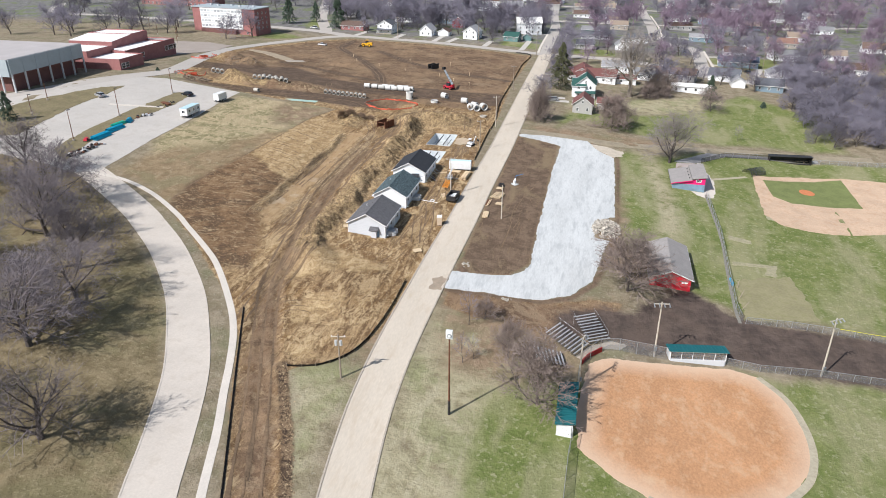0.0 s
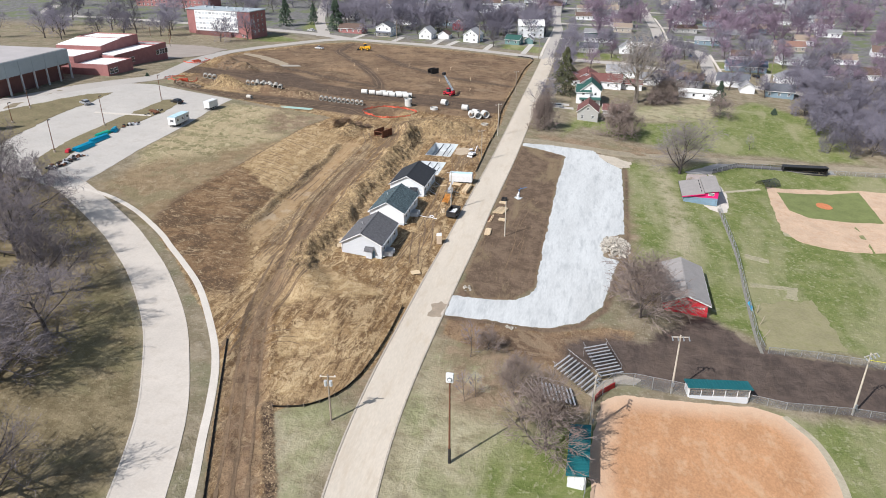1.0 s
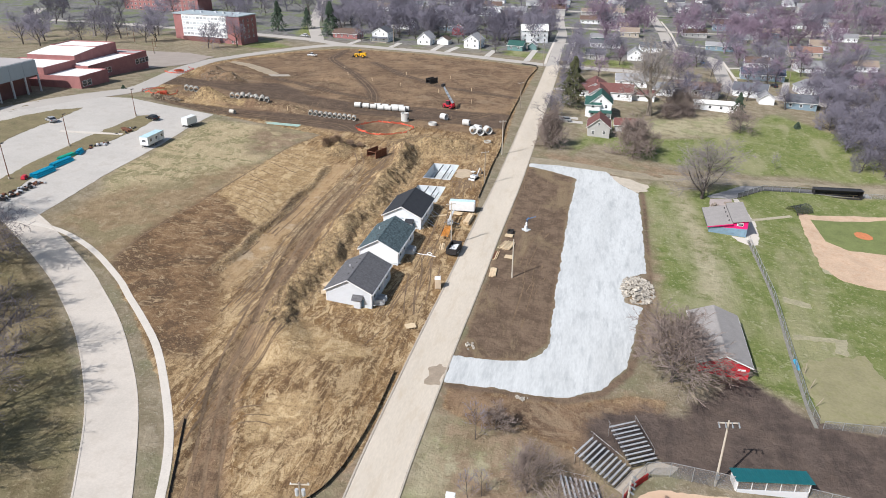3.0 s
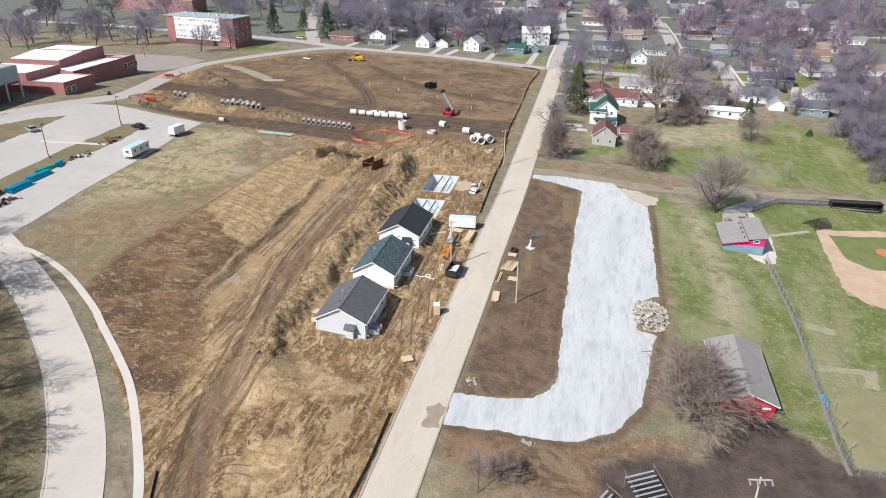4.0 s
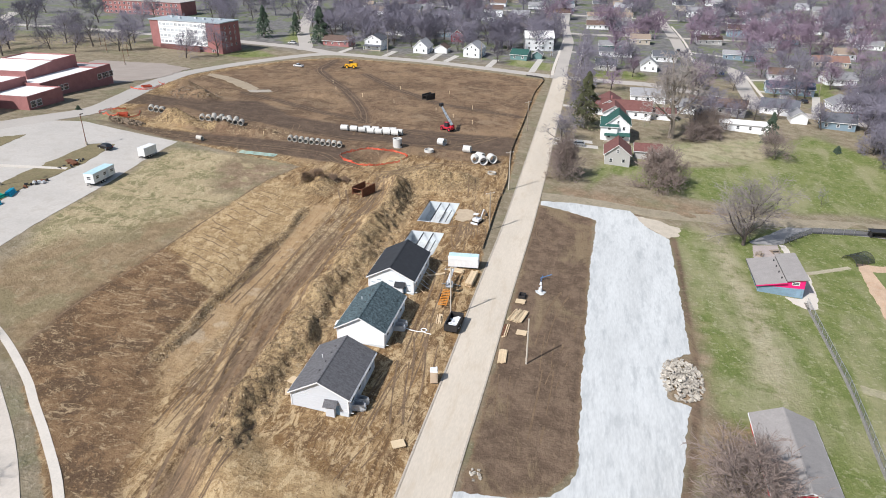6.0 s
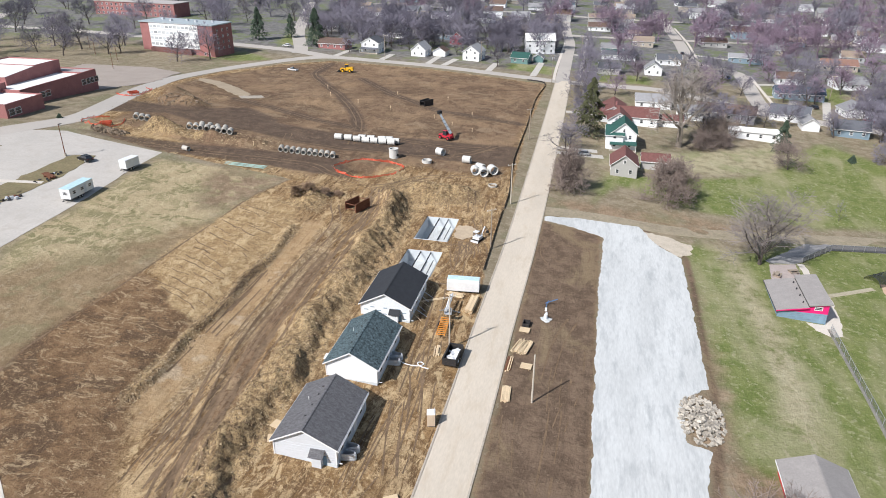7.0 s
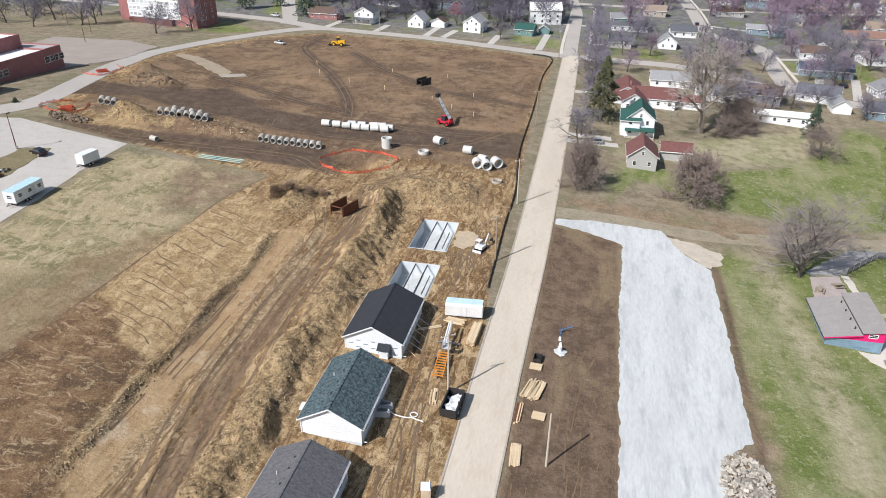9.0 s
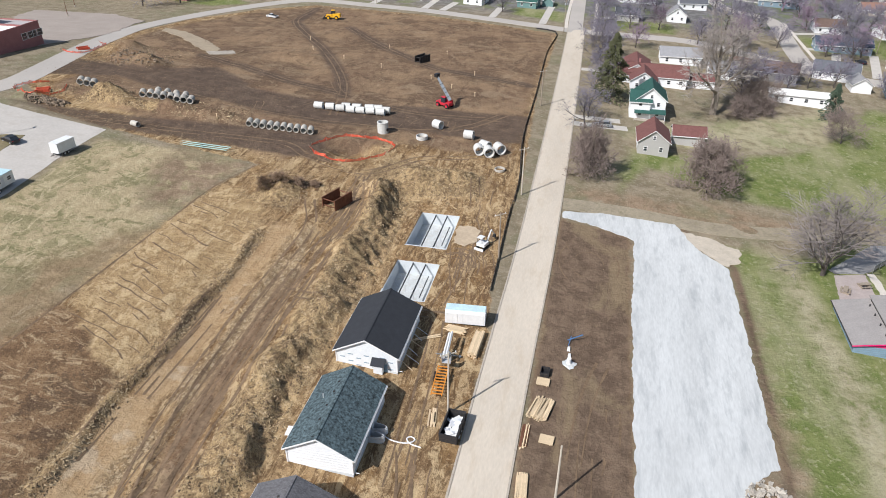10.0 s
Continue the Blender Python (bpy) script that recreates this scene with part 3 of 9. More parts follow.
def ground(x, y):
    z = base_height(x, y) + base_bumps(x, y)
    # spoil bank behind the houses, steep on the side of the houses
    if -70 < x < -54 and 120 < y < 236:
        c = -60.8 + 0.9 * math.sin(y * 0.21) + 0.6 * math.sin(y * 0.53 + 1)
        k = ease(124, 134, y) * (1 - ease(226, 236, y)) * (0.75 + 0.25 * math.sin(y * 0.37)) * (1 - 0.8 * ease(190, 192, y) * (1 - ease(196, 198, y)))
        z += 2.1 * k * (ease(c - 6, c, x) * (1 - ease(c + 0.6, c + 3.0, x)))
    if -84 < x < -75 and 143 < y < 210:
        c = -79.9 + 0.5 * math.sin(y * 0.3)
        z += 0.75 * ease(143, 149, y) * (1 - ease(202, 210, y)) * ease(c - 1.3, c, x) * (1 - ease(c, c + 1.3, x))
    # levelled yard round the cellars and along the house fronts
    yard = ease(-64, -58, x) * (1 - ease(-38, -33, x)) * ease(190, 198, y) * (1 - ease(232, 240, y))
    z += (3.9 + 0.018 * (y - 212) - z) * yard * 0.85
    return z


def sd_grid(X, Y, poly):
    """The same for arrays."""
    d, ins = np.full(X.shape, 1e9), np.zeros(X.shape, bool)
    j = len(poly) - 1
    for i in range(len(poly)):
        (xi, yi), (xj, yj) = poly[i], poly[j]
        ex, ey = xj - xi, yj - yi
        wx, wy = X - xi, Y - yi
        t = np.clip((wx * ex + wy * ey) / (ex * ex + ey * ey), 0, 1)
        d = np.minimum(d, (wx - ex * t) ** 2 + (wy - ey * t) ** 2)
        if yi != yj:
            ins ^= ((yi > Y) != (yj > Y)) & (X < (xj - xi) * (Y - yi) / (yj - yi) + xi)
        j = i
    return np.where(ins, 1, -1) * np.sqrt(d)


# zones of the ground, in plan
SITE = [(-35.8, 62), (-35.2, 63), (-46.6, 88), (-39, 94), (-35.4, 104), (-34.4, 124), (-34.2, 160), (-34.3, 190), (-36, 205), (-36.2, 257), (-38.8, 311), (-38.5, 394), (-60, 400), (-98, 409), (-148, 410), (-168, 393), (-182, 362), (-183, 325), (-177, 296), (-168, 256), (-150, 240.5), (-131, 237), (-113, 235), (-92, 233), (-96, 219), (-98.5, 181), (-101, 152), (-97.6, 138), (-93.8, 132.6), (-89.5, 128.0), (-86, 125.6), (-73, 112), (-64, 103), (-58, 93), (-51.8, 79), (-43, 60)]
TAN1 = [(-99, 184), (-97, 178), (-87, 169), (-81, 166), (-80.8, 207), (-84, 219), (-95, 222), (-97.5, 205)]
BROWN = [(-99.5, 138), (-102, 152), (-99.5, 178), (-90, 174), (-81, 167), (-80, 147), (-73, 133), (-67, 116), (-75, 115), (-86, 126.5), (-94, 133)]
FALLOW = [(-98, 137), (-98, 181), (-96.5, 202), (-104, 197), (-111, 183), (-122, 168), (-125, 152), (-106, 142)]
THIN = ([(5, 146), (13, 141), (20, 146), (18, 156), (9, 160), (9.4, 178), (8.3, 200), (8.0, 216), (6.5, 214), (6.5, 176), (2, 172)], [(-113, 234), (-94, 232), (-97, 210), (-104, 206), (-111, 220)], [(-26, 123.5), (-26, 113), (-22, 98), (-8, 96), (1, 104), (4, 114), (2, 125), (-7, 124)], [(-26, 239), (-26, 249), (8, 252), (30, 249), (58, 256), (30, 245), (9, 241)], [(-36, 90), (-38.5, 100), (-36, 124), (-34, 124), (-34.4, 90)])
BANK = ([(-63.6, 131), (-57.2, 128), (-57.2, 232), (-63.6, 229)], [(-81.2, 146), (-79.6, 143), (-78.6, 206), (-80.8, 208)], [(-66, 247), (-44, 247), (-43, 237), (-60, 233), (-69, 238)], [(-150, 253), (-140, 255.5), (-128, 254), (-128, 250.5), (-148, 249)], [(-88, 218), (-78, 216), (-79, 228), (-87, 228)])
RUBBLY = ([(-74.6, 140), (-73.5, 165), (-73, 190), (-74.6, 208), (-71.7, 213), (-68.4, 197), (-70.4, 186), (-70.6, 165), (-69.5, 140)], [(-146, 309), (-139.2, 314), (-137, 311), (-144, 306)])
WET = ([(-172, 262), (-152, 272), (-128, 263), (-116, 268), (-118, 282), (-134, 294), (-150, 281), (-173, 282)], [(-162, 243), (-133, 237), (-117, 238.5), (-78, 240), (-86, 254), (-107, 250.5), (-131, 246)], [(-95.6, 277), (-74.4, 283), (-44.6, 288), (-38, 289), (-38, 268.5), (-69, 265.5), (-90.5, 261.5), (-104, 262), (-126, 268), (-148, 277), (-136, 289), (-118, 279)])
WET_LINES = ([(-146, 402), (-143, 374), (-114.5, 331.5), (-98, 302.5), (-91, 284)], [(-119.7, 373.5), (-98, 346), (-72.8, 324), (-51.5, 320), (-42, 318)], [(-145, 305), (-127.4, 298), (-108, 289.5), (-92.8, 285.8)])
GRADED = ([(-79.2, 146), (-74.2, 138), (-74.6, 212), (-78.7, 212)],)
TAN2 = [(-63.5, 118), (-62, 128), (-57, 133.5), (-48, 131), (-40, 127), (-46, 123), (-54, 121), (-58, 114)]
TAN6 = [(-56, 104), (-50, 113), (-45, 112), (-46, 106), (-51, 101)]
TAN7 = [(-52, 93), (-46, 96), (-43, 93), (-47, 90.5)]
TAN3 = [(-150, 250.5), (-132, 251), (-122, 249.5), (-130, 246), (-150, 246)]
TAN4 = [(-67, 246), (-44, 248), (-43, 236), (-60, 232), (-70, 238)]
TAN5 = [(-64, 140), (-57, 140), (-57, 232), (-64, 228)]
UPPER = [(-40, 258), (-40, 394), (-98, 407), (-146, 408), (-166, 390), (-178, 355), (-178, 320), (-165, 285), (-160, 256), (-110, 240), (-88, 238), (-86, 243), (-66, 258)]
PAD_FRINGE = [(-12, 240.2), (-2.4, 240.9), (1.6, 233.6), (7.6, 226.8), (8.0, 212), (7.7, 194), (7.8, 176), (6.6, 160), (4.6, 146), (2.8, 137), (-1.8, 129.3), (-8, 125.2), (-18, 124.2), (-27, 123.2)]
EAST = [(-26.8, 131), (-15.5, 134.5), (-12.0, 141), (-12.3, 231), (-25.8, 233)]
STRIP = [(-3, 114.5), (-4, 121), (5, 127.5), (11.5, 126.5), (13, 131.5), (23, 141.5), (31, 134), (36, 132.5), (62, 135), (95, 131), (95, 108), (58, 118.5), (40, 117.5), (28, 117), (12, 114.5), (4, 117.5)]
TRACK = [(-51.5, 79), (-42.8, 60), (-36, 62), (-46.4, 87), (-51, 96), (-58.5, 114), (-61, 135), (-66, 165), (-67, 200), (-73, 200), (-72, 165), (-66, 135), (-63.5, 114), (-57.5, 93)]
FIELD_S = [(-14, 60), (-16, 92), (-6, 100), (2, 100), (30, 113), (52, 117), (110, 108), (110, 30), (-14, 30)]
FIELD_N = [(10, 150), (8, 234), (26, 236), (36, 246), (58, 251), (120, 253), (120, 136), (62, 138), (33, 136)]
LANE_GREEN = [(-14, 250), (-8, 268), (5.7, 260), (16, 256), (38, 257), (59, 262), (88, 264), (90, 300), (77, 322), (63, 334), (50, 318), (36, 294), (22, 286), (8, 280), (-12, 278)]
YARDS = ([(-19, 411), (8, 410), (8, 430), (-19, 431)], [(58, 402), (92, 396), (92, 420), (60, 425)], [(-62, 424), (-38, 416), (-38, 438), (-60, 440)], [(-195, 450), (-178, 442), (-190, 480), (-205, 486)], [(-222, 398), (-190, 392), (-178, 402), (-200, 418)], [(78, 420), (96, 418), (96, 436), (80, 436)])
WEST_SOIL = [(-26.6, 124), (-26.6, 117.5), (-20, 115), (-14, 116), (-6, 114), (2, 116.5), (6, 124), (9, 131), (3, 130.5), (-7, 125)]
WEEDY = [(-112, 146), (-104, 150), (-100, 181), (-98, 219), (-94, 231), (-113, 233), (-129, 230), (-128, 176)]
GROVE = [(-30, -60), (-34, 15), (-55, 50), (-58, 62), (-64, 79), (-77, 100), (-100, 123.5), (-130, 146), (-160, 152), (-240, 152), (-240, -60)]
PALE = [(-28, 40), (-27.5, 116), (-20, 114), (-13, 112), (-9, 101), (-13, 93), (-14.5, 80), (-12.5, 60), (-12, 40)]
LAWN_NORTH = [(-13, 284), (-8, 296), (12, 304), (30, 316), (48, 330), (56, 318), (40, 298), (22, 288), (6, 283)]
LAWN_WORN = [(15.5, 160), (22, 158), (26, 180), (24, 204), (22.5, 222), (21, 236), (14, 236), (17, 205), (18, 182)]
DITCH = [(-47.8, 89), (-43.9, 80.9), (-40.2, 73.9), (-35.6, 62.8), (-33.8, 57)]
BAND = [(-64, 128), (-57, 128), (-57, 232), (-64, 228)]


LAND = {}


def surf(x, y):
    """The height of the finished land, with its roughness."""
    xs, ys, Z = LAND["x"], LAND["y"], LAND["z"]
    i = min(len(xs) - 2, max(0, int(np.searchsorted(xs, x)) - 1))
    j = min(len(ys) - 2, max(0, int(np.searchsorted(ys, y)) - 1))
    u, v = (x - xs[i]) / (xs[i + 1] - xs[i]), (y - ys[j]) / (ys[j + 1] - ys[j])
    return float((Z[j, i] * (1 - u) + Z[j, i + 1] * u) * (1 - v) + (Z[j + 1, i] * (1 - u) + Z[j + 1, i + 1] * u) * v)


def build_ground():
    def steps(spans):
        out = []
        for a, b, s in spans:
            out += list(np.arange(a, b, s))
        return out

    xs = steps(((-900, -300, 60), (-300, -190, 3), (-190, -102, 1.0), (-102, -36, 0.42), (-36, -20, 0.8), (-20, 60, 1.0), (60, 110, 3), (110, 300, 15), (300, 1000, 70)))
    ys = steps(((-500, 0, 60), (0, 50, 8), (50, 98, 0.8), (98, 252, 0.5), (252, 300, 0.9), (300, 420, 1.5), (420, 560, 5), (560, 1600, 60)))
    for x0, x1, y0, y1, _ in CELLARS:
        xs += [x0 + 0.12, x0 + 0.2, x1 - 0.2, x1 - 0.12]
        ys += [y0 + 0.12, y0 + 0.2, y1 - 0.2, y1 - 0.12]
    xs, ys = np.array(sorted(set(np.round(xs, 2)))), np.array(sorted(set(np.round(ys, 2))))
    X, Y = np.meshgrid(xs, ys)
    Z = np.array([[ground(x, y) for x in xs] for y in ys])
    site, track, band = np.maximum(sd_grid(X, Y, SITE), sd_grid(X, Y, WEST_SOIL)), sd_grid(X, Y, TRACK), sd_grid(X, Y, BAND)
    east, strip = sd_grid(X, Y, EAST), sd_grid(X, Y, STRIP)
    soilness = np.clip(np.maximum(np.maximum(site, east * 0.5), strip * 0.3) / 3.0, 0, 1)
    ditch = abs(sd_grid(X, Y, DITCH + DITCH[-2:0:-1]))
    rough = np.zeros_like(Z)
    for j, y in enumerate(ys):
        if y < 45 or y > 430:
            continue
        for i, x in enumerate(xs):
            if x < -200 or x > 70:
                continue
            s = soilness[j, i]
            a = noise.noise((x * 0.16, y * 0.07, 3.1)) * 0.16 + noise.noise((x * 0.5, y * 0.22, 7.7)) * 0.09
            if band[j, i] > -1.5:
                a += (noise.noise((x * 0.4, y * 0.35, 1.3)) * 0.4 + (0.28 - abs(noise.noise((x * 0.55, y * 0.5, 5.3)))) * 1.15 + noise.noise((x * 1.6, y * 1.4, 8.3)) * 0.35) * ease(-1.5, 1.5, band[j, i])
            if track[j, i] > -0.5:
                a += -0.3 * ease(-0.5, 1.0, track[j, i]) + 0.22 * ease(-0.5, -0.1, track[j, i]) * (1 - ease(-0.1, 0.5, track[j, i])) + 0.10 * math.sin(track[j, i] * 3.2) * ease(0, 1, track[j, i])
            if ditch[j, i] < 1.6 and y < 92:
                a += (0.5 * ease(0.4, 1.0, ditch[j, i]) * (1 - ease(1.0, 1.6, ditch[j, i])) - 0.35 * (1 - ease(0, 0.6, ditch[j, i]))) * (0.6 + 1.2 * noise.noise((x * 0.7, y * 0.5, 6.1)))
            rough[j, i] = a * s + (1 - s) * noise.noise((x * 0.08, y * 0.08, 9.0)) * 0.06
    for hx, hy, rx, ry, h, rot in HUMPS:
        if hy > 200 and h > 0:
            for j in np.where(abs(ys - hy) < max(rx, ry))[0]:
                for i in np.where(abs(xs - hx) < max(rx, ry))[0]:
                    k = hump(xs[i], ys[j], hx, hy, rx, ry, 1.0, rot)
                    if k > 0:
                        rough[j, i] += math.sqrt(k) * ((0.25 - abs(noise.noise((xs[i] * 0.4, ys[j] * 0.4, 2.0)))) * 1.6 + noise.noise((xs[i] * 0.9, ys[j] * 0.9, 4.0)) * 0.45)
    pad = np.zeros_like(Z, bool)
    for x0, x1, y0, y1 in HOUSE_PADS:
        pad |= (X > x0 - 0.8) & (X < x1 + 0.8) & (Y > y0 - 0.8) & (Y < y1 + 0.8)
    rough[pad] = -0.05
    Z = Z + rough
    for x0, x1, y0, y1, top in CELLARS:
        Z = np.where((X > x0 + 0.15) & (X < x1 - 0.15) & (Y > y0 + 0.15) & (Y < y1 - 0.15), top - 2.75, Z)
    LAND.update(x=xs, y=ys, z=Z)
    nx, ny = len(xs), len(ys)
    co = np.stack([X, Y, Z], -1).reshape(-1, 3)
    idx = np.arange(nx * ny).reshape(ny, nx)
    quads = np.stack([idx[:-1, :-1], idx[:-1, 1:], idx[1:, 1:], idx[1:, :-1]], -1).reshape(-1, 4)
    me = bpy.data.meshes.new("ground")
    me.vertices.add(len(co)); me.vertices.foreach_set("co", co.ravel())
    me.loops.add(quads.size); me.loops.foreach_set("vertex_index", quads.ravel().astype(np.int32))
    me.polygons.add(len(quads))
    me.polygons.foreach_set("loop_start", np.arange(0, quads.size, 4, dtype=np.int32))
    me.update(calc_edges=True)
    me.polygons.foreach_set("use_smooth", [True] * len(quads))
    lush = np.maximum(np.maximum(sd_grid(X, Y, FIELD_S), sd_grid(X, Y, FIELD_N)), sd_grid(X, Y, LANE_GREEN))
    for p in YARDS:
        lush = np.maximum(lush, sd_grid(X, Y, p))
    tan = sd_grid(X, Y, TAN1)
    for p in (TAN2, TAN3, TAN4, TAN5, TAN6, TAN7):
        tan = np.maximum(tan, sd_grid(X, Y, p))
    tan = np.maximum(tan, -2.0 + 0 * tan) - np.where(track > -1, 6, 0)
    dark = np.maximum(np.maximum(np.maximum(sd_grid(X, Y, UPPER), sd_grid(X, Y, WEST_SOIL)), east), np.minimum(track - 1.0, 1.5))
    most = lambda polys: functools.reduce(np.maximum, [sd_grid(X, Y, p) for p in polys])
    bank = np.maximum(most(BANK), np.minimum(band, 3.0))
    for name, arr in (("thin", most(THIN)), ("brown", sd_grid(X, Y, BROWN)), ("rubbly", most(RUBBLY)), ("wet", np.maximum(most(WET), functools.reduce(np.maximum, [2.3 + np.minimum(0, -abs(sd_grid(X, Y, l + l[-2:0:-1]))) for l in WET_LINES]))), ("bank", bank), ("graded", most(GRADED)), ("dirt", np.maximum(site, east)), ("lush", lush), ("tan", tan), ("dark", dark), ("loam", strip + 0.8), ("weedy", sd_grid(X, Y, WEEDY)), ("grove", sd_grid(X, Y, GROVE)), ("umber", np.maximum(east, 0.75 - abs(sd_grid(X, Y, PAD_FRINGE + PAD_FRINGE[-2:0:-1])))), ("fallow", sd_grid(X, Y, FALLOW)), ("pale", np.maximum(sd_grid(X, Y, PALE), most(([(-47.5, 90), (-36, 92), (-34, 60), (-30, 40), (-36, 52), (-39, 72)], LAWN_WORN, LAWN_NORTH)))), ("ditch", 0.9 - abs(sd_grid(X, Y, DITCH + DITCH[-2:0:-1])))):
        at = me.attributes.new(name, "FLOAT", "POINT")
        at.data.foreach_set("value", np.clip(arr, -40, 40).astype(np.float32).ravel())
    me.materials.append(M_GROUND)
    return tagged(new("ground", me), "bare spring ground of dry grass, soil and green turf", "ground", kind="structure")


def drape(name, poly, material, lift, label, category, rag=0.0, cell=2.0, skirt=0.25, seed=1, bumps=0.0, kind="structure"):
    """A surfaced area laid on the land: its outline, filled with a fine net, with an edge that goes into the ground."""
    from mathutils.geometry import delaunay_2d_cdt
    rng = random.Random(seed)
    edge = []
    for (ax, ay), (bx, by) in zip(poly, poly[1:] + poly[:1]):
        n = max(1, int(math.hypot(bx - ax, by - ay) / (cell * 0.5)))
        for i in range(n):
            k = i / n
            w = rag * (noise.noise((ax + (bx - ax) * k + seed, ay + (by - ay) * k, seed * 1.7)) * 1.2 + noise.noise(((ax + (bx - ax) * k) * 0.3, (ay + (by - ay) * k) * 0.3, seed)) * 1.2)
            nx, ny = -(by - ay), bx - ax
            L = math.hypot(nx, ny) or 1
            edge.append(Vector((ax + (bx - ax) * k + nx / L * w, ay + (by - ay) * k + ny / L * w)))
    m = len(edge)
    pts = list(edge)
    x0, x1 = min(p.x for p in edge), max(p.x for p in edge)
    y0, y1 = min(p.y for p in edge), max(p.y for p in edge)
    gx, gy = np.meshgrid(np.arange(x0, x1, cell), np.arange(y0, y1, cell))
    gx, gy = gx + np.random.RandomState(seed).uniform(-0.3, 0.3, gx.shape) * cell, gy
    sd = sd_grid(gx, gy, [(p.x, p.y) for p in edge])
    pts += [Vector((float(a), float(b))) for a, b, s in zip(gx.ravel(), gy.ravel(), sd.ravel()) if s > cell * 0.35]
    vs, es, fs, *_ = delaunay_2d_cdt(pts, [(i, (i + 1) % m) for i in range(m)], [list(range(m))], 1, 1e-4)
    verts = [(v.x, v.y, ground(v.x, v.y) + lift + (bumps * noise.noise((v.x * 0.5, v.y * 0.3, seed)) if bumps else 0)) for v in vs]
    faces = [tuple(f) for f in fs]
    # skirt along edges used by one face only
    from collections import Counter
    cnt = Counter()
    for f in faces:
        for a, b in zip(f, f[1:] + f[:1]):
            cnt[(min(a, b), max(a, b))] += 1
    low = {}
    extra = []
    for f in faces:
        for a, b in zip(f, f[1:] + f[:1]):
            if cnt[(min(a, b), max(a, b))] == 1:
                for q in (a, b):
                    if q not in low:
                        low[q] = len(verts)
                        verts.append(verts[q])
                        verts.append((verts[q][0], verts[q][1], verts[q][2] - skirt - lift))
                extra.append((low[b], low[a], low[a] + 1, low[b] + 1))
    me = bpy.data.meshes.new(name)
    me.from_pydata(verts, [], faces + extra)
    me.polygons.foreach_set("use_smooth", [True] * len(faces) + [False] * len(extra))
    me.update()
    me.materials.append(material)
    if material is M_CLAY:
        at = me.attributes.new("edge", "FLOAT", "POINT")
        at.data.foreach_set("value", abs(sd_grid(np.array([v[0] for v in verts]), np.array([v[1] for v in verts]), poly)).astype(np.float32))
    return tagged(new(name, me), label, category, kind=kind)


def smooth_line(pts, step=2.0):
    """A smooth curve through the points."""
    out = []
    P = [Vector(p) for p in pts]
    P = [P[0] * 2 - P[1]] + P + [P[-1] * 2 - P[-2]]
    for i in range(1, len(P) - 2):
        n = max(1, int((P[i + 1] - P[i]).length / step))
        for k in range(n):
            t = k / n
            out.append(0.5 * (2 * P[i] + (P[i + 1] - P[i - 1]) * t + (2 * P[i - 1] - 5 * P[i] + 4 * P[i + 1] - P[i + 2]) * t * t + (3 * P[i] - P[i - 1] - 3 * P[i + 1] + P[i + 2]) * t ** 3))
    out.append(P[-2])
    return out


def ribbon(name, line, half, material, lift, label, category, deep=0.3, across=4, kind="structure", parent=None):
    """A strip of paving along a line, with side faces."""
    verts, faces = [], []
    k = across + 1
    for i, p in enumerate(line):
        d = (line[min(i + 1, len(line) - 1)] - line[max(i - 1, 0)]).normalized()
        nrm = Vector((-d.y, d.x))
        for j in range(k):
            q = p + nrm * half * (2 * j / across - 1)
            verts.append((q.x, q.y, ground(q.x, q.y) + lift))
        for s in (-1, 1):
            q = p + nrm * half * s
            verts.append((q.x, q.y, ground(q.x, q.y) - deep))
    w = k + 2
    for i in range(len(line) - 1):
        a, b = i * w, (i + 1) * w
        faces += [(a + j, b + j, b + j + 1, a + j + 1)[::-1] for j in range(across)]
        faces += [(a, a + k, b + k, b)[::-1], (a + across, b + across, b + k + 1, a + k + 1)[::-1]]
    me = bpy.data.meshes.new(name)
    me.from_pydata(verts, [], faces)
    me.update()
    me.materials.append(material)
    ob = new(name, me)
    if parent:
        ob.parent = parent
        return ob
    return tagged(ob, label, category, kind=kind)


def offset(line, d):
    out = []
    for i, p in enumerate(line):
        t = (line[min(i + 1, len(line) - 1)] - line[max(i - 1, 0)]).normalized()
        out.append(p + Vector((-t.y, t.x)) * d)
    return out


# ---- the large structure ----
HOUSE_PADS = ((-54.6, -45.6, 140.9, 153.2), (-54.2, -45.7, 159.3, 172.2), (-54.6, -45.5, 178.3, 191.0))
build_ground()



TRACKS = (  # centre lines of wheel tracks
    [(-39, 60), (-47, 80), (-54, 97), (-60.5, 115), (-63.5, 135), (-68, 160), (-69, 185), (-68, 205), (-66, 220), (-70, 236)],
    [(-41.5, 60), (-49, 80), (-56, 97), (-62, 113), (-66.5, 135), (-72, 160), (-73, 185), (-72, 210), (-76, 222)],
    [(-140, 240), (-112, 243), (-92, 245.5), (-84, 241), (-70, 238), (-60, 250), (-50, 255), (-42, 262)],
    [(-158, 268), (-130, 266), (-104, 262), (-84, 263), (-66, 266), (-54, 274), (-44, 290)],
    [(-146, 402), (-143, 374), (-114.5, 331.5), (-98, 302.5), (-91, 284), (-88, 268)],
    [(-119.7, 373.5), (-98, 346), (-72.8, 324), (-51.5, 320), (-43, 318)],
    [(-145, 305), (-127.4, 298), (-108, 289.5), (-92.8, 285.8), (-70, 279), (-46, 283)],
    [(-66.6, 130), (-66, 150), (-66, 171), (-67, 191), (-66.4, 206), (-68, 226)],
    [(-70, 192), (-64, 191.4), (-57, 191.3), (-48, 193.2), (-42, 194)],
)




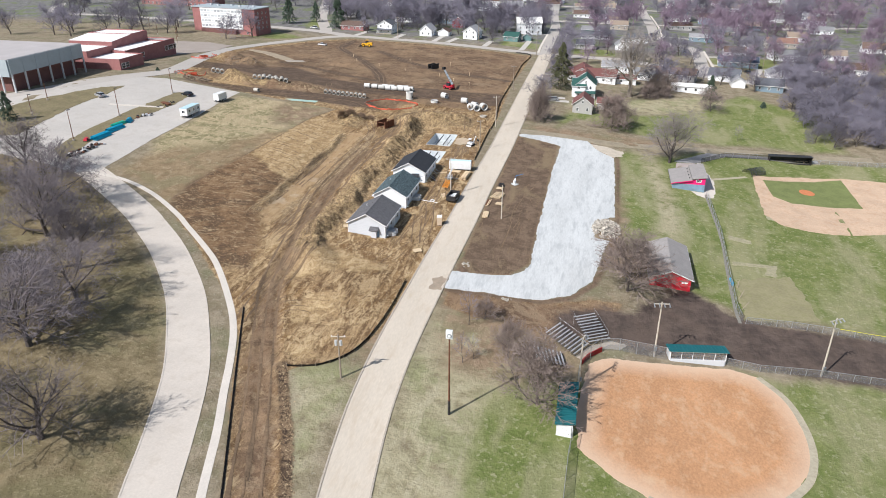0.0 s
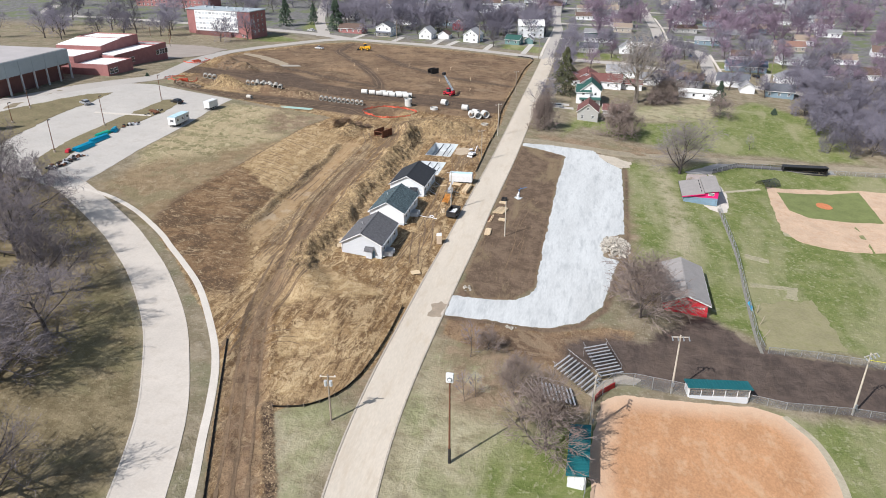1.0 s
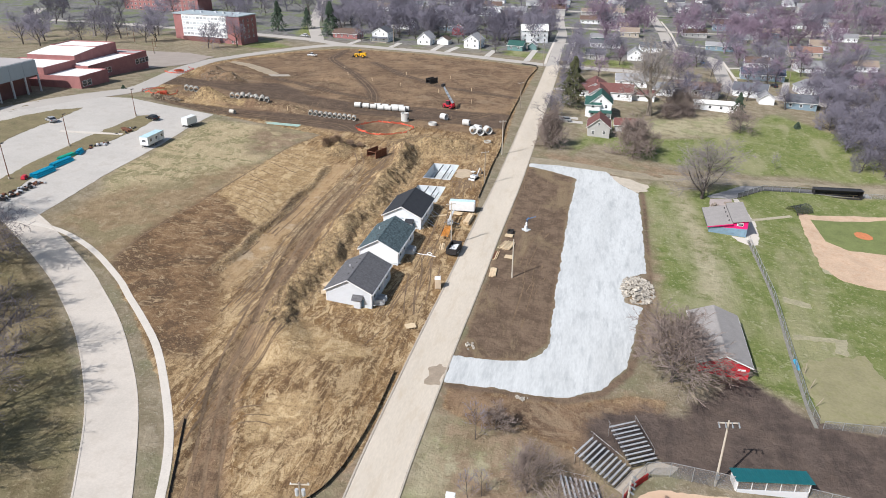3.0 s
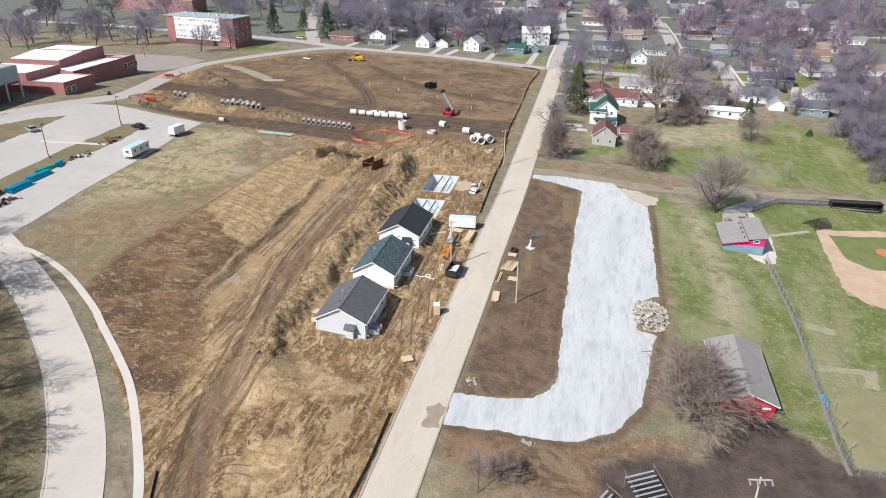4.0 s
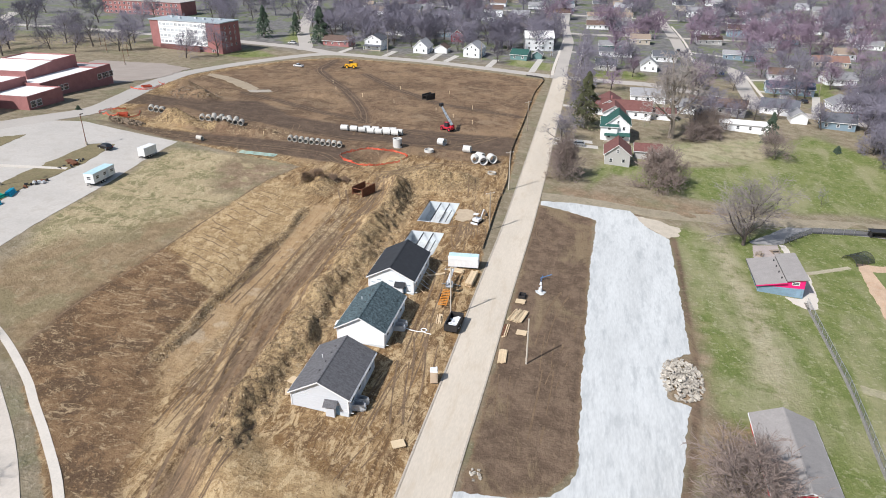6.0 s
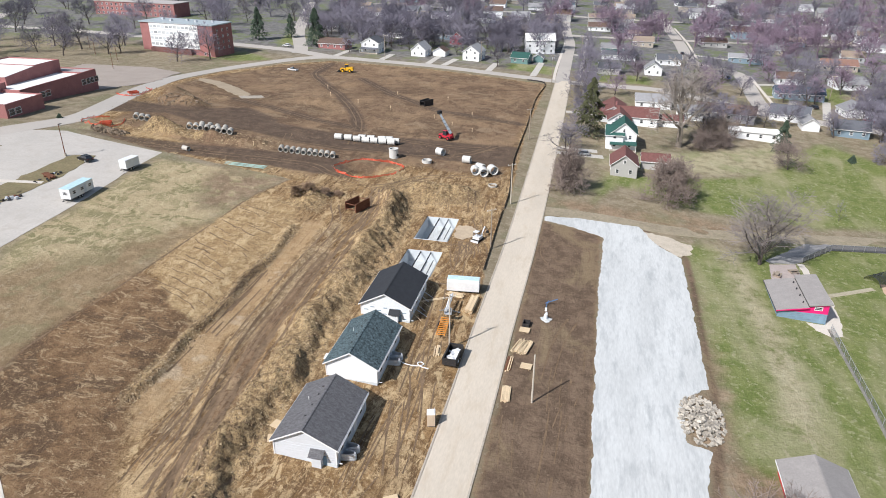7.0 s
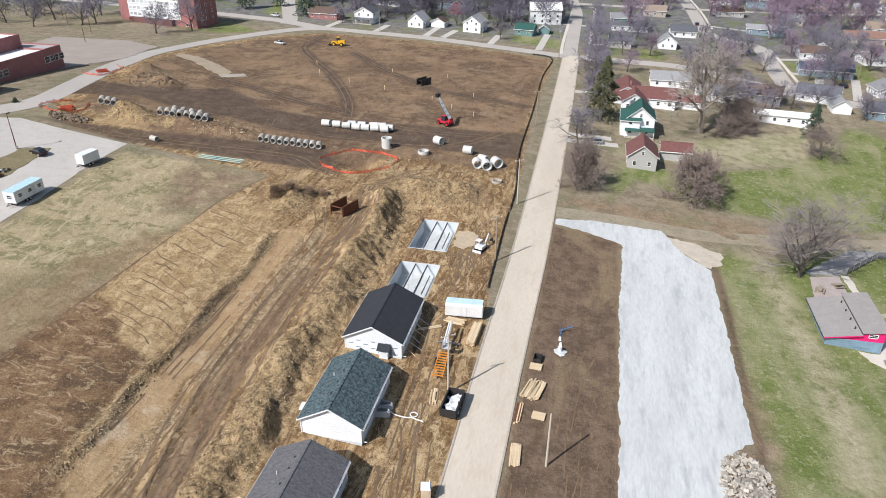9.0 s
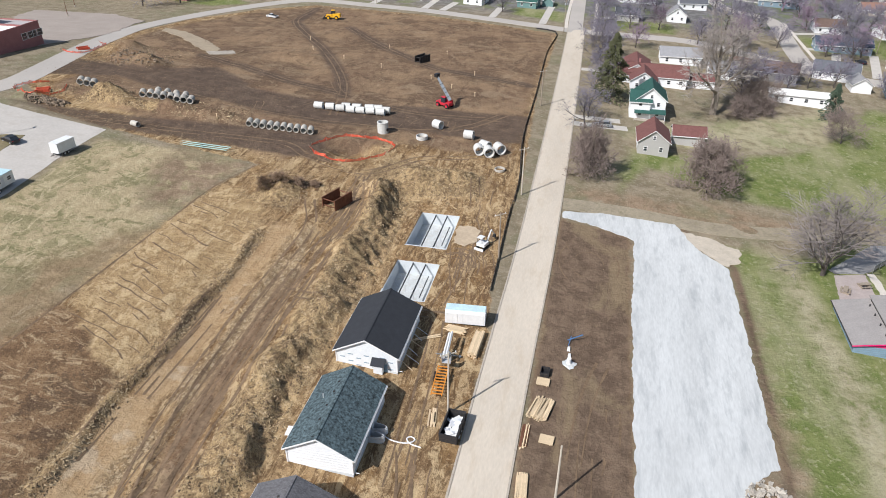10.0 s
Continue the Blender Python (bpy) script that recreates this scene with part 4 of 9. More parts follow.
M_RUT = mat("rut_soil", (0.180, 0.122, 0.076), 0.95, var=0.35, scale=0.5, fine=3)
def wheel_tracks():
    """Pairs of ragged ruts pressed into the soil."""
    vs, fs = [], []
    rng = random.Random(12)
    lines = [(l, 0.62) for l in TRACKS]
    lines += [([(-100.2, 141), (-101, 152), (-99.6, 166), (-98.6, 181), (-97.2, 200), (-96, 219), (-92.5, 232)], 0.5)]
    for x0, x1, y0, y1, k, turn in ((-44, -37, 128, 180, 11, 0.12), (-44, -38, 192, 240, 12, 0.15), (-72, -64, 130, 225, 46, 0.03), (-80.5, -77, 144, 190, 8, 0.03), (-64, -58, 96, 130, 8, 0.06), (-155, -45, 258, 385, 40, 0.5), (-24, -14, 140, 226, 7, 0.1)):
        for _ in range(k):
            p, a = Vector((rng.uniform(x0, x1), rng.uniform(y0, y1))), rng.gauss(1.585, turn)
            bend, pts = rng.gauss(0, turn * 0.15), []
            for _ in range(rng.randint(4, 9)):
                pts.append((p.x, p.y))
                p, a = p + Vector((math.cos(a), math.sin(a))) * 2.6, a + bend
                bend += rng.gauss(0, turn * 0.08)
            lines.append((pts, rng.uniform(0.22, 0.42)))
    yy = 172.0
    while yy < 213:
        x0, x1 = -97.2 + rng.uniform(0, 4), -81.2 - rng.uniform(0, 5)
        lines.append(([(x0 + (x1 - x0) * q / 7, yy + 2.2 - 4.4 * q / 7 + rng.uniform(-0.35, 0.35)) for q in range(8)], 0.3))
        yy += rng.uniform(1.5, 3.0)
    for r, a0, a1 in ((4.2, 4, 12), (5.6, 5, 13), (7.4, 6, 12), (9.0, 7, 11)):
        lines.append(([(-51 + r * math.cos(a * 0.3), 101 + r * 1.1 * math.sin(a * 0.3)) for a in range(a0, a1)], 0.3))
    for r, a0, a1 in ((2.6, 2, 9), (3.6, 1, 9), (4.8, 2, 8), (6.2, 2, 7)):
        lines.append(([(-43.5 + r * math.cos(a * 0.35 - 0.6), 209 + r * 1.6 * math.sin(a * 0.35 - 0.6)) for a in range(a0, a1)], 0.42))
    for r in (2.8, 3.5, 5.6):
        lines.append(([(-19.6 + r * math.cos(a * 0.5), 218 + r * 1.5 * math.sin(a * 0.5)) for a in range(-1, 10)], 0.3))
    for r in (3.2, 4.6, 6.2, 8.0):
        lines.append(([(-135 + r * math.cos(a * 0.45), 306 + r * 0.9 * math.sin(a * 0.45)) for a in range(-3, 8)], 0.5))
    for n, (line, wide) in enumerate(lines):
        pts = smooth_line(line, 0.9)
        for side in ((0.0,) if wide in (0.5, 0.3) else (-0.95, 0.95)):
            prev = None
            for i, p in enumerate(offset(pts, side)):
                d = (pts[min(i + 1, len(pts) - 1)] - pts[max(i - 1, 0)]).normalized()
                w = wide * 0.42 * (0.8 + 0.9 * noise.noise((p.x * 0.2, p.y * 0.2, n + side)) + 0.5 * noise.noise((p.x, p.y, n)))
                if w < (0.07 if wide == 0.3 else 0.06):
                    prev = None
                    continue
                e = Vector((-d.y, d.x)) * w
                k = len(vs)
                for q in (p - e, p, p + e):
                    vs.append((q.x, q.y, surf(q.x, q.y) + 0.045))
                if prev is not None:
                    fs += [(prev, prev + 1, k + 1, k), (prev + 1, prev + 2, k + 2, k + 1)]
                prev = k
    me = bpy.data.meshes.new("wheel_tracks")
    me.from_pydata(vs, [], fs)
    me.update()
    me.materials.append(M_RUT)
    return tagged(new("wheel_tracks", me), "dark wheel tracks pressed into the soil", "tracks", kind="stuff")


wheel_tracks()
MAIN = smooth_line([(-17.5, -160), (-18.5, -60), (-20.5, 10), (-24.6, 46), (-28.1, 64), (-30.2, 79), (-31.1, 90), (-31.5, 103), (-31.4, 120), (-31.2, 137), (-30.9, 150), (-30.7, 162), (-30.6, 178), (-30.4, 190), (-29.8, 230), (-30.3, 310), (-31.6, 398), (-32.2, 408)], 3.0)
ribbon("main_road", MAIN, 3.35, M_CONC_NEW, 0.05, "pale tan concrete road dusted with soil", "road")
for s in (-1, 1):
    ribbon("kerb", offset(MAIN, s * 3.5), 0.14, M_KERB, 0.13, "low worn concrete kerb along the road", "kerb", across=1)
ribbon("north_road", smooth_line([(-32.2, 404), (-32.8, 430), (-33.4, 466), (-34.4, 515), (-38.5, 557), (-43, 620), (-46, 720)], 5.0), 3.1, M_STREET, 0.075, "light grey street between bare trees", "road", across=3)
CURVE = smooth_line([(-22, 8), (-33, 22), (-42.4, 38), (-48.9, 50), (-52.24, 57.4), (-55.0, 65.4), (-58.3, 74.5), (-61.7, 82.6), (-66.7, 91.6), (-74.7, 103.9), (-86.9, 117.8), (-98.1, 127.8), (-104, 132.6), (-117, 141.5), (-131, 150), (-146, 155)], 2.5)
ribbon("curved_road", CURVE, 3.4, M_CONC, 0.044, "wide pale concrete drive curving past bare trees", "road")
for s in (-1, 1):
    ribbon("kerb", offset(CURVE[:-4], s * 3.52), 0.12, M_CONC, 0.09, "low concrete kerb along the curved drive", "kerb", across=1)
WALK = smooth_line([(-40.8, 46), (-46.0, 59.8), (-50.0, 71.2), (-53.3, 79.3), (-56.2, 86.8), (-60.0, 95.3), (-65.0, 103.4), (-74.5, 115.8), (-82.0, 123.1), (-89.3, 129.4), (-94.9, 134.3), (-107, 142.6), (-118.5, 147.3), (-127.5, 147.6)], 2.0)
ribbon("sidewalk", WALK, 0.62, M_WALK, 0.06, "narrow pale concrete sidewalk following the curved drive", "sidewalk", across=2)
drape("parking_lot", [(-126.5, 148), (-127.2, 160), (-128.6, 175), (-129.2, 203), (-130.8, 222), (-131, 236), (-150, 238), (-164, 240), (-173, 236), (-181, 221), (-193, 190), (-196, 175), (-166, 150), (-140, 148), (-133, 146)], M_LOT, 0.05, "cracked faded asphalt parking lot", "parking lot", rag=0.12, cell=4.0, seed=4)
M_ISLE = mat("dry_lawn", (0.20, 0.165, 0.095), 0.95, var=0.25, scale=0.25, fine=2.0, dirt=(0.13, 0.14, 0.06), dirt_amount=0.6)
drape("lawn_strip", [(-138, 151), (-142.5, 168), (-143.8, 190), (-142.4, 211), (-144, 226), (-149.5, 224), (-150.5, 198), (-149.5, 175), (-147, 158)], M_ISLE, 0.12, "dry grass island between parking rows", "lawn", rag=0.5, cell=3.0, seed=5)
drape("lawn_strip", [(-163, 163), (-167.5, 192), (-168.8, 222), (-175, 217), (-183, 191), (-184, 178), (-172, 158)], M_ISLE, 0.12, "dry grass island beside the parking lot", "lawn", rag=0.5, cell=3.0, seed=6)
ribbon("island_path", smooth_line([(-160, 200.5), (-150.5, 203.5), (-143.4, 205.8)], 1.5), 0.7, M_WALK, 0.16, "narrow concrete path across a lawn island", "path", across=1)
RING = smooth_line([(-33, 402), (-69, 411), (-100, 417.5), (-125, 419), (-152, 419.5), (-168, 406), (-183, 376), (-187.5, 340), (-182, 307), (-173, 271), (-170, 252), (-176, 236), (-186, 214), (-200, 184), (-212, 160)], 4.0)
ribbon("ring_road", RING, 3.6, M_STREET, 0.06, "light grey street round the building site", "road", across=3)
drape("mud_stain", [(-30.5, 122.2), (-30.7, 126.6), (-29.2, 128.3), (-27.7, 127.3), (-28.2, 124.5), (-28.1, 122.6)], mat("damp_mud", (0.335, 0.27, 0.205), 0.8, var=0.2, scale=0.8, fine=4), 0.066, "damp mud stain dragged across the road", "stain", rag=0.35, cell=0.5, seed=61, skirt=0.01)
ribbon("side_street", smooth_line([(-152, 420), (-176, 430), (-192, 433), (-217, 436), (-260, 440), (-340, 455), (-400, 465), (-440, 520)], 5.0), 4.0, M_STREET, 0.08, "light grey street beside the dormitory", "road", across=3)
ribbon("north_street", smooth_line([(-172, 424), (-176, 437), (-202, 495), (-231, 578), (-255, 645)], 6.0), 3.8, M_STREET, 0.09, "light grey residential street", "road", across=3)
ribbon("cross_street", smooth_line([(-28, 402), (-5, 401.5), (12, 400.5), (30, 389), (51, 372), (72, 364), (110, 352), (150, 345)], 5.0), 4.2, M_STREET, 0.07, "light grey residential street", "road", across=3)
ribbon("east_street", smooth_line([(52, 372), (52, 395), (53.5, 455), (40, 470), (33, 487), (32.5, 550), (30, 626), (28, 720)], 6.0), 3.6, M_STREET, 0.08, "light grey residential street", "road", across=3)
ribbon("far_street", smooth_line([(-220, 560), (-120, 556), (-31, 552), (33, 560), (110, 575), (200, 600)], 10.0), 3.5, M_STREET, 0.08, "light grey residential street", "road", across=2)
ribbon("far_street", smooth_line([(-240, 660), (-120, 662), (-31, 655), (60, 660), (200, 690)], 12.0), 3.5, M_STREET, 0.08, "light grey residential street", "road", across=2)
drape("gravel_lot", [(-240, 334), (-246, 352), (-213, 357), (-194, 348), (-187, 315), (-192, 290), (-204, 303), (-222, 318)], mat("pale_gravel", (0.345, 0.295, 0.258), 0.95, var=0.12, scale=0.15, fine=2), 0.14, "pale gravel lot behind the school", "lot", rag=0.8, cell=4, seed=8)
drape("stone_pad", [(-27.6, 131.5), (-20, 132.6), (-15, 134.4), (-12.4, 137.5), (-11.5, 141), (-11.9, 156), (-11.9, 173), (-11.9, 206), (-11.1, 230), (-18, 232.8), (-25.6, 234.2), (-25.6, 236.8), (-18, 238.9), (-2.5, 239.8), (1.4, 230.8), (6.6, 225.8), (7.0, 200), (7.0, 176.5), (2.2, 171.6), (2.2, 161.4), (5.6, 160.5), (3.4, 146), (2.2, 138), (-2.0, 130.2), (-7.5, 126.4), (-12, 125.4), (-18, 125.0), (-27.6, 123.8)], M_PAD, 0.07, "pad of white crushed stone with ragged edges", "gravel pad", rag=0.24, cell=0.9, seed=9, bumps=0.02)
ribbon("lane", smooth_line([(-26, 240.5), (-12, 241.5), (8, 241.5), (34, 248), (60, 255), (95, 258)], 3.0), 2.6, mat("worn_lane", (0.30, 0.255, 0.185), 0.95, var=0.2, scale=0.3, fine=2.0, dirt=(0.19, 0.17, 0.10), dirt_amount=0.8), 0.03, "worn gravel lane overgrown with dry grass", "lane")
drape("broken_slab", [(-2.4, 237.4), (4, 236.6), (9.8, 234.0), (9.0, 229), (6.6, 226.5), (2.2, 230)], mat("tan_slab", (0.50, 0.44, 0.36), 0.95, var=0.15, scale=0.5, fine=3), 0.06, "broken tan concrete slab beside the pad", "slab", rag=0.5, cell=1.0, seed=10)
M_GREYPATH = mat("grey_gravel_path", (0.35, 0.285, 0.205), 0.95, var=0.15, scale=0.3, fine=2)
drape("gravel_path", [(-179.5, 338.5), (-169, 335.6), (-156, 326), (-144.3, 315.2), (-143, 308), (-152, 313.5), (-164.8, 325.5), (-177, 333)], M_GREYPATH, 0.12, "pale gravel path across the dark soil", "path", rag=0.5, cell=1.5, seed=41)
drape("concrete_slab", [(-146.5, 309.5), (-140, 315), (-137, 311.5), (-143.5, 306)], mat("soiled_slab", (0.40, 0.355, 0.30), 0.95, var=0.2, scale=0.4, fine=2), 0.2, "soiled concrete slab at the end of a gravel path", "slab", rag=0.3, cell=1.0, seed=42)
# ball fields
drape("softball_infield", [(2.6, 107), (6.5, 110.2), (16.6, 111.9), (27.9, 114.2), (32.6, 113.4), (36.6, 107.5), (38.0, 99), (36.9, 91.5), (33.6, 85.6), (25, 77.5), (18, 76.3), (12, 77.8), (6.7, 80.4), (1.8, 84.8), (1.2, 94)], M_CLAY, 0.05, "raked orange clay infield of a softball diamond", "infield", rag=0.25, cell=1.5, seed=11, bumps=0.03)
LIME = mat("warning_track_lime", (0.40, 0.355, 0.265), 0.95, var=0.15, scale=0.5, fine=2)
ribbon("infield_edge", smooth_line([(32.8, 113.4), (36.8, 107.6), (38.2, 99), (37.1, 91.4), (33.7, 85.4), (25.1, 77.3), (18, 76.1), (12, 77.6)], 1.0), 0.6, LIME, 0.07, "worn pale edge round the clay infield", "edging", across=1)
drape("baseball_infield", [(50.8, 230.5), (56, 231), (67, 235.2), (80, 237.5), (94, 236.6), (100, 215), (92, 198), (80, 193.9), (65, 189.4), (59, 188.9), (52, 190.5), (48.6, 196.5), (49.2, 206), (49.6, 215)], M_CLAY_PALE, 0.05, "orange clay baseball infield", "infield", rag=0.3, cell=2.0, seed=12)
M_TURF = mat("turf", (0.165, 0.190, 0.070), 0.95, var=0.2, scale=0.3, fine=2.5, bump=0.4)
drape("infield_turf", [(53.4, 227.0), (60, 228.5), (79.0, 236.0), (78.8, 212.0), (58.6, 209.2), (54, 213)], M_TURF, 0.09, "green turf inside the baseball diamond", "turf", rag=0.15, cell=2.0, seed=13)
drape("pitching_mound", [(65.4 + 2.4 * math.cos(a * 0.5236), 221 + 2.4 * math.sin(a * 0.5236)) for a in range(12)], mat("mound_clay", (0.55, 0.20, 0.09), 0.95, var=0.2), 0.16, "low round orange clay pitching mound", "mound", rag=0.2, cell=0.8, seed=14)
M_BAREPATCH = mat("worn_turf", (0.335, 0.305, 0.205), 0.95, var=0.2, scale=0.5, fine=2, dirt=(0.24, 0.23, 0.11), dirt_amount=0.8)
for i, pl in enumerate(([(36.2, 177), (41.8, 175.8), (41.6, 173.4), (36, 174.6)], [(34.8, 161), (45.6, 163), (45.4, 161.5), (35, 159.6)], [(43.0, 161.5), (45.4, 161.6), (43.9, 156.6), (41.9, 157)], [(48.6, 196), (50.6, 196.3), (50.6, 193), (48.7, 192.8)])):
    drape("bare_patch", pl, M_BAREPATCH, 0.04, "worn bare patch in the outfield grass", "bare patch", rag=0.3, cell=0.8, seed=20 + i)
drape("dry_plot", [(34.4, 151), (47.6, 158.4), (49.6, 139), (33.7, 133.5)], mat("tan_plot", (0.265, 0.240, 0.138), 0.95, var=0.15, scale=0.2, fine=2, dirt=(0.2, 0.2, 0.08), dirt_amount=0.6), 0.03, "rectangular plot of sparse tan turf", "turf", rag=0.7, cell=1.5, seed=25)
# driveways
M_DRIVE = mat("driveway_concrete", (0.50, 0.47, 0.43), 0.9, var=0.12, scale=0.4)
for line in ([(-100, 445), (-101, 421.5)], [(-90, 440), (-92.5, 420.5)], [(-68, 436), (-69, 415)], [(-45.5, 447), (-46.5, 410)], [(-150, 442), (-151.5, 423.5)], [(-125, 440), (-126, 423)], [(68, 400), (61, 371)], [(82, 402), (74, 369)], [(-27, 289.5), (-12, 291)], [(-27, 295), (-14, 296)], [(-27, 345), (-14, 345)], [(-24, 432), (-16, 432)], [(57, 430), (70, 434)], [(57, 405), (64, 404)], [(36, 505), (56, 497)], [(-28, 478), (-41, 478)]):
    ribbon("driveway", smooth_line(line, 3.0), 1.6, M_DRIVE, 0.06, "pale concrete driveway to a house", "driveway", across=1)
for line in ([(57.6, 380), (58.6, 452)], [(37.5, 495), (37.6, 552), (35, 620)], [(-36.2, 406), (-37, 440), (-37.5, 540)], [(-24.5, 406), (-24.8, 540)]):
    ribbon("sidewalk", smooth_line(line, 5.0), 0.7, M_WALK, 0.07, "narrow pale residential sidewalk", "sidewalk", across=1)


# ---- houses ----
def window(parent, x, y, z, w, h, ang, frame_mat=None):
    """A framed window in a wall: frame and pane, standing a little proud of the wall."""
    m = pose(x, y, z, 0, 0, ang)
    fr = MB()
    for bx, bz, sx, sz in ((0, 0, w, 0.1), (0, h - 0.1, w, 0.1), (-w / 2 + 0.05, 0.1, 0.1, h - 0.2), (w / 2 - 0.05, 0.1, 0.1, h - 0.2), (0, h / 2 - 0.03, w - 0.2, 0.06)):
        fr.box((bx, -0.04, bz), (sx, 0.08, sz))
    wo = part("window", fr, frame_mat or M_TRIM, parent, loc=m)
    part("pane", MB().box((0, -0.01, 0.1), (w - 0.2, 0.04, h - 0.2)), M_GLASS, wo)
    return wo


def door(parent, x, y, z, ang, material, w=0.95, h=2.05):
    d = part("door", MB().box((0, -0.03, 0), (w, 0.06, h)).box((0, -0.08, h * 0.55), (w * 0.6, 0.04, h * 0.3)), material, parent, loc=pose(x, y, z, 0, 0, ang))
    return d


def gable_house(x, y, w, d, h, rise, wall, roof, label, category="house", name="house", over=0.45, rz=0.0, ridge="y", z=None, wins=True, chimney=False, porch=None, group="", drop=0.6, garage=False, dormers=0):
    """A house of w by d metres, its walls h high to the eaves, with a gable roof. The ridge runs along y or x of its own axes."""
    if ridge == "x":
        rz, w, d = rz + 90, d, w
    t = thing(name, x, y, rz, label, category, group, z)
    hw, hd = w / 2, d / 2
    wm = MB()
    sec = [(-hw, -drop), (hw, -drop), (hw, h), (0, h + rise), (-hw, h)]
    wm.add([(a, -hd, b) for a, b in sec] + [(a, hd, b) for a, b in sec], ((0, 1, 2, 3, 4), (9, 8, 7, 6, 5), (1, 6, 7, 2), (5, 0, 4, 9), (2, 7, 8, 3), (3, 8, 9, 4), (0, 5, 6, 1)))
    part("wall", wm, wall, t)
    k = rise / hw
    ex, ez = hw + over, h - k * over
    for s in (-1, 1):
        q = [(s * ex, -hd - over, ez + 0.12), (s * ex, hd + over, ez + 0.12), (0, hd + over, h + rise + 0.12), (0, -hd - over, h + rise + 0.12)]
        rp = part("roof_slope", MB().slab(q if s > 0 else q[::-1], 0.14), roof, t)
        fa = MB().box((s * (ex + 0.02), 0, ez - 0.12), (0.06, 2 * (hd + over), 0.2))
        for e in (-1, 1):
            ye = e * (hd + over + 0.02)
            p0, p1 = Vector((s * ex, ye, ez - 0.04)), Vector((0, ye, h + rise - 0.04))
            fa.add([p0 + Vector((0, -0.03, -0.1)), p1 + Vector((0, -0.03, -0.1)), p1 + Vector((0, -0.03, 0.1)), p0 + Vector((0, -0.03, 0.1)), p0 + Vector((0, 0.03, -0.1)), p1 + Vector((0, 0.03, -0.1)), p1 + Vector((0, 0.03, 0.1)), p0 + Vector((0, 0.03, 0.1))], ((0, 1, 2, 3), (7, 6, 5, 4), (0, 4, 5, 1), (3, 2, 6, 7), (0, 3, 7, 4), (1, 5, 6, 2)))
        part("fascia", fa, M_TRIM, t)
    part("ridge_cap", MB().box((0, 0, h + rise + 0.075), (0.26, 2 * (hd + over), 0.06)), roof, t)
    if wins:
        storeys = max(1, round(h / 2.7))
        for s in range(storeys):
            z0 = 0.95 + s * 2.7
            n = max(1, int(d / 3.6))
            for i in range(n):
                yy = -hd + d * (i + 0.5) / n
                for sx in (-1, 1):
                    if not (garage and sx > 0 and s == 0):
                        window(t, sx * hw, yy, z0, 1.1, 1.3, 90 * sx)
            for sy, a in ((-1, 0), (1, 180)):
                for xx in ((-hw * 0.5, hw * 0.5) if w > 5 else (0,)):
                    window(t, xx, sy * hd, z0, 1.0, 1.3, a)
        if rise > 2.2:
            window(t, 0, -hd, h + 0.3, 0.8, 1.1, 0)
        door(t, hw, hd * 0.15, 0, 90, M_BLUEBLOCK)
    if garage:
        part("garage_door", MB().box((0, -0.05, 0), (2.6, 0.1, 2.1)), M_TRIM, t, loc=pose(hw, 0, 0, 0, 0, 90))
    if chimney:
        part("chimney", MB().box((hw * 0.35, hd * 0.4, h), (0.6, 0.6, rise + 0.9)).box((hw * 0.35, hd * 0.4, h + rise + 0.9), (0.72, 0.72, 0.12)), M_BRICK, t)
    if porch:
        pw, pd = porch
        pm = MB().slab([(-pw / 2, -hd - pd, 2.3), (pw / 2, -hd - pd, 2.3), (pw / 2, -hd - 0.02, 2.9), (-pw / 2, -hd - 0.02, 2.9)], 0.12)
        part("porch_roof", pm, roof, t)
        part("porch_floor", MB().box((0, -hd - pd / 2, -drop), (pw, pd, drop + 0.2)), M_KERB, t)
        for px_ in (-pw / 2 + 0.2, 0, pw / 2 - 0.2):
            part("porch_post", MB().box((px_, -hd - pd + 0.2, 0.2), (0.14, 0.14, 2.05)), M_TRIM, t)
    return t


def window_well(parent, y, x0):
    """Two half-round corrugated steel wells standing by the wall, open on top."""
    for dy in (-0.75, 0.75):
        n = 12
        prof = [(-0.4, 0.0)] + [(-0.3 + 0.15 * i, 0.03 * (i % 2)) for i in range(7)] + [(0.75, 0.0), (0.75, -0.05), (-0.4, -0.05)]
        vs, k = [], len(prof)
        for i in range(n + 1):
            a = math.pi * (i / n - 0.5)
            vs += [(x0 + (0.58 + o) * 3.4 * math.cos(a), y + dy + (0.58 + o) * math.sin(a), z) for z, o in prof]
        w = MB().add(vs, [(i * k + j, (i + 1) * k + j, (i + 1) * k + (j + 1) % k, i * k + (j + 1) % k) for i in range(n) for j in range(k)])
        part("window_well", w, M_GALV, parent, "galvanised corrugated window well")


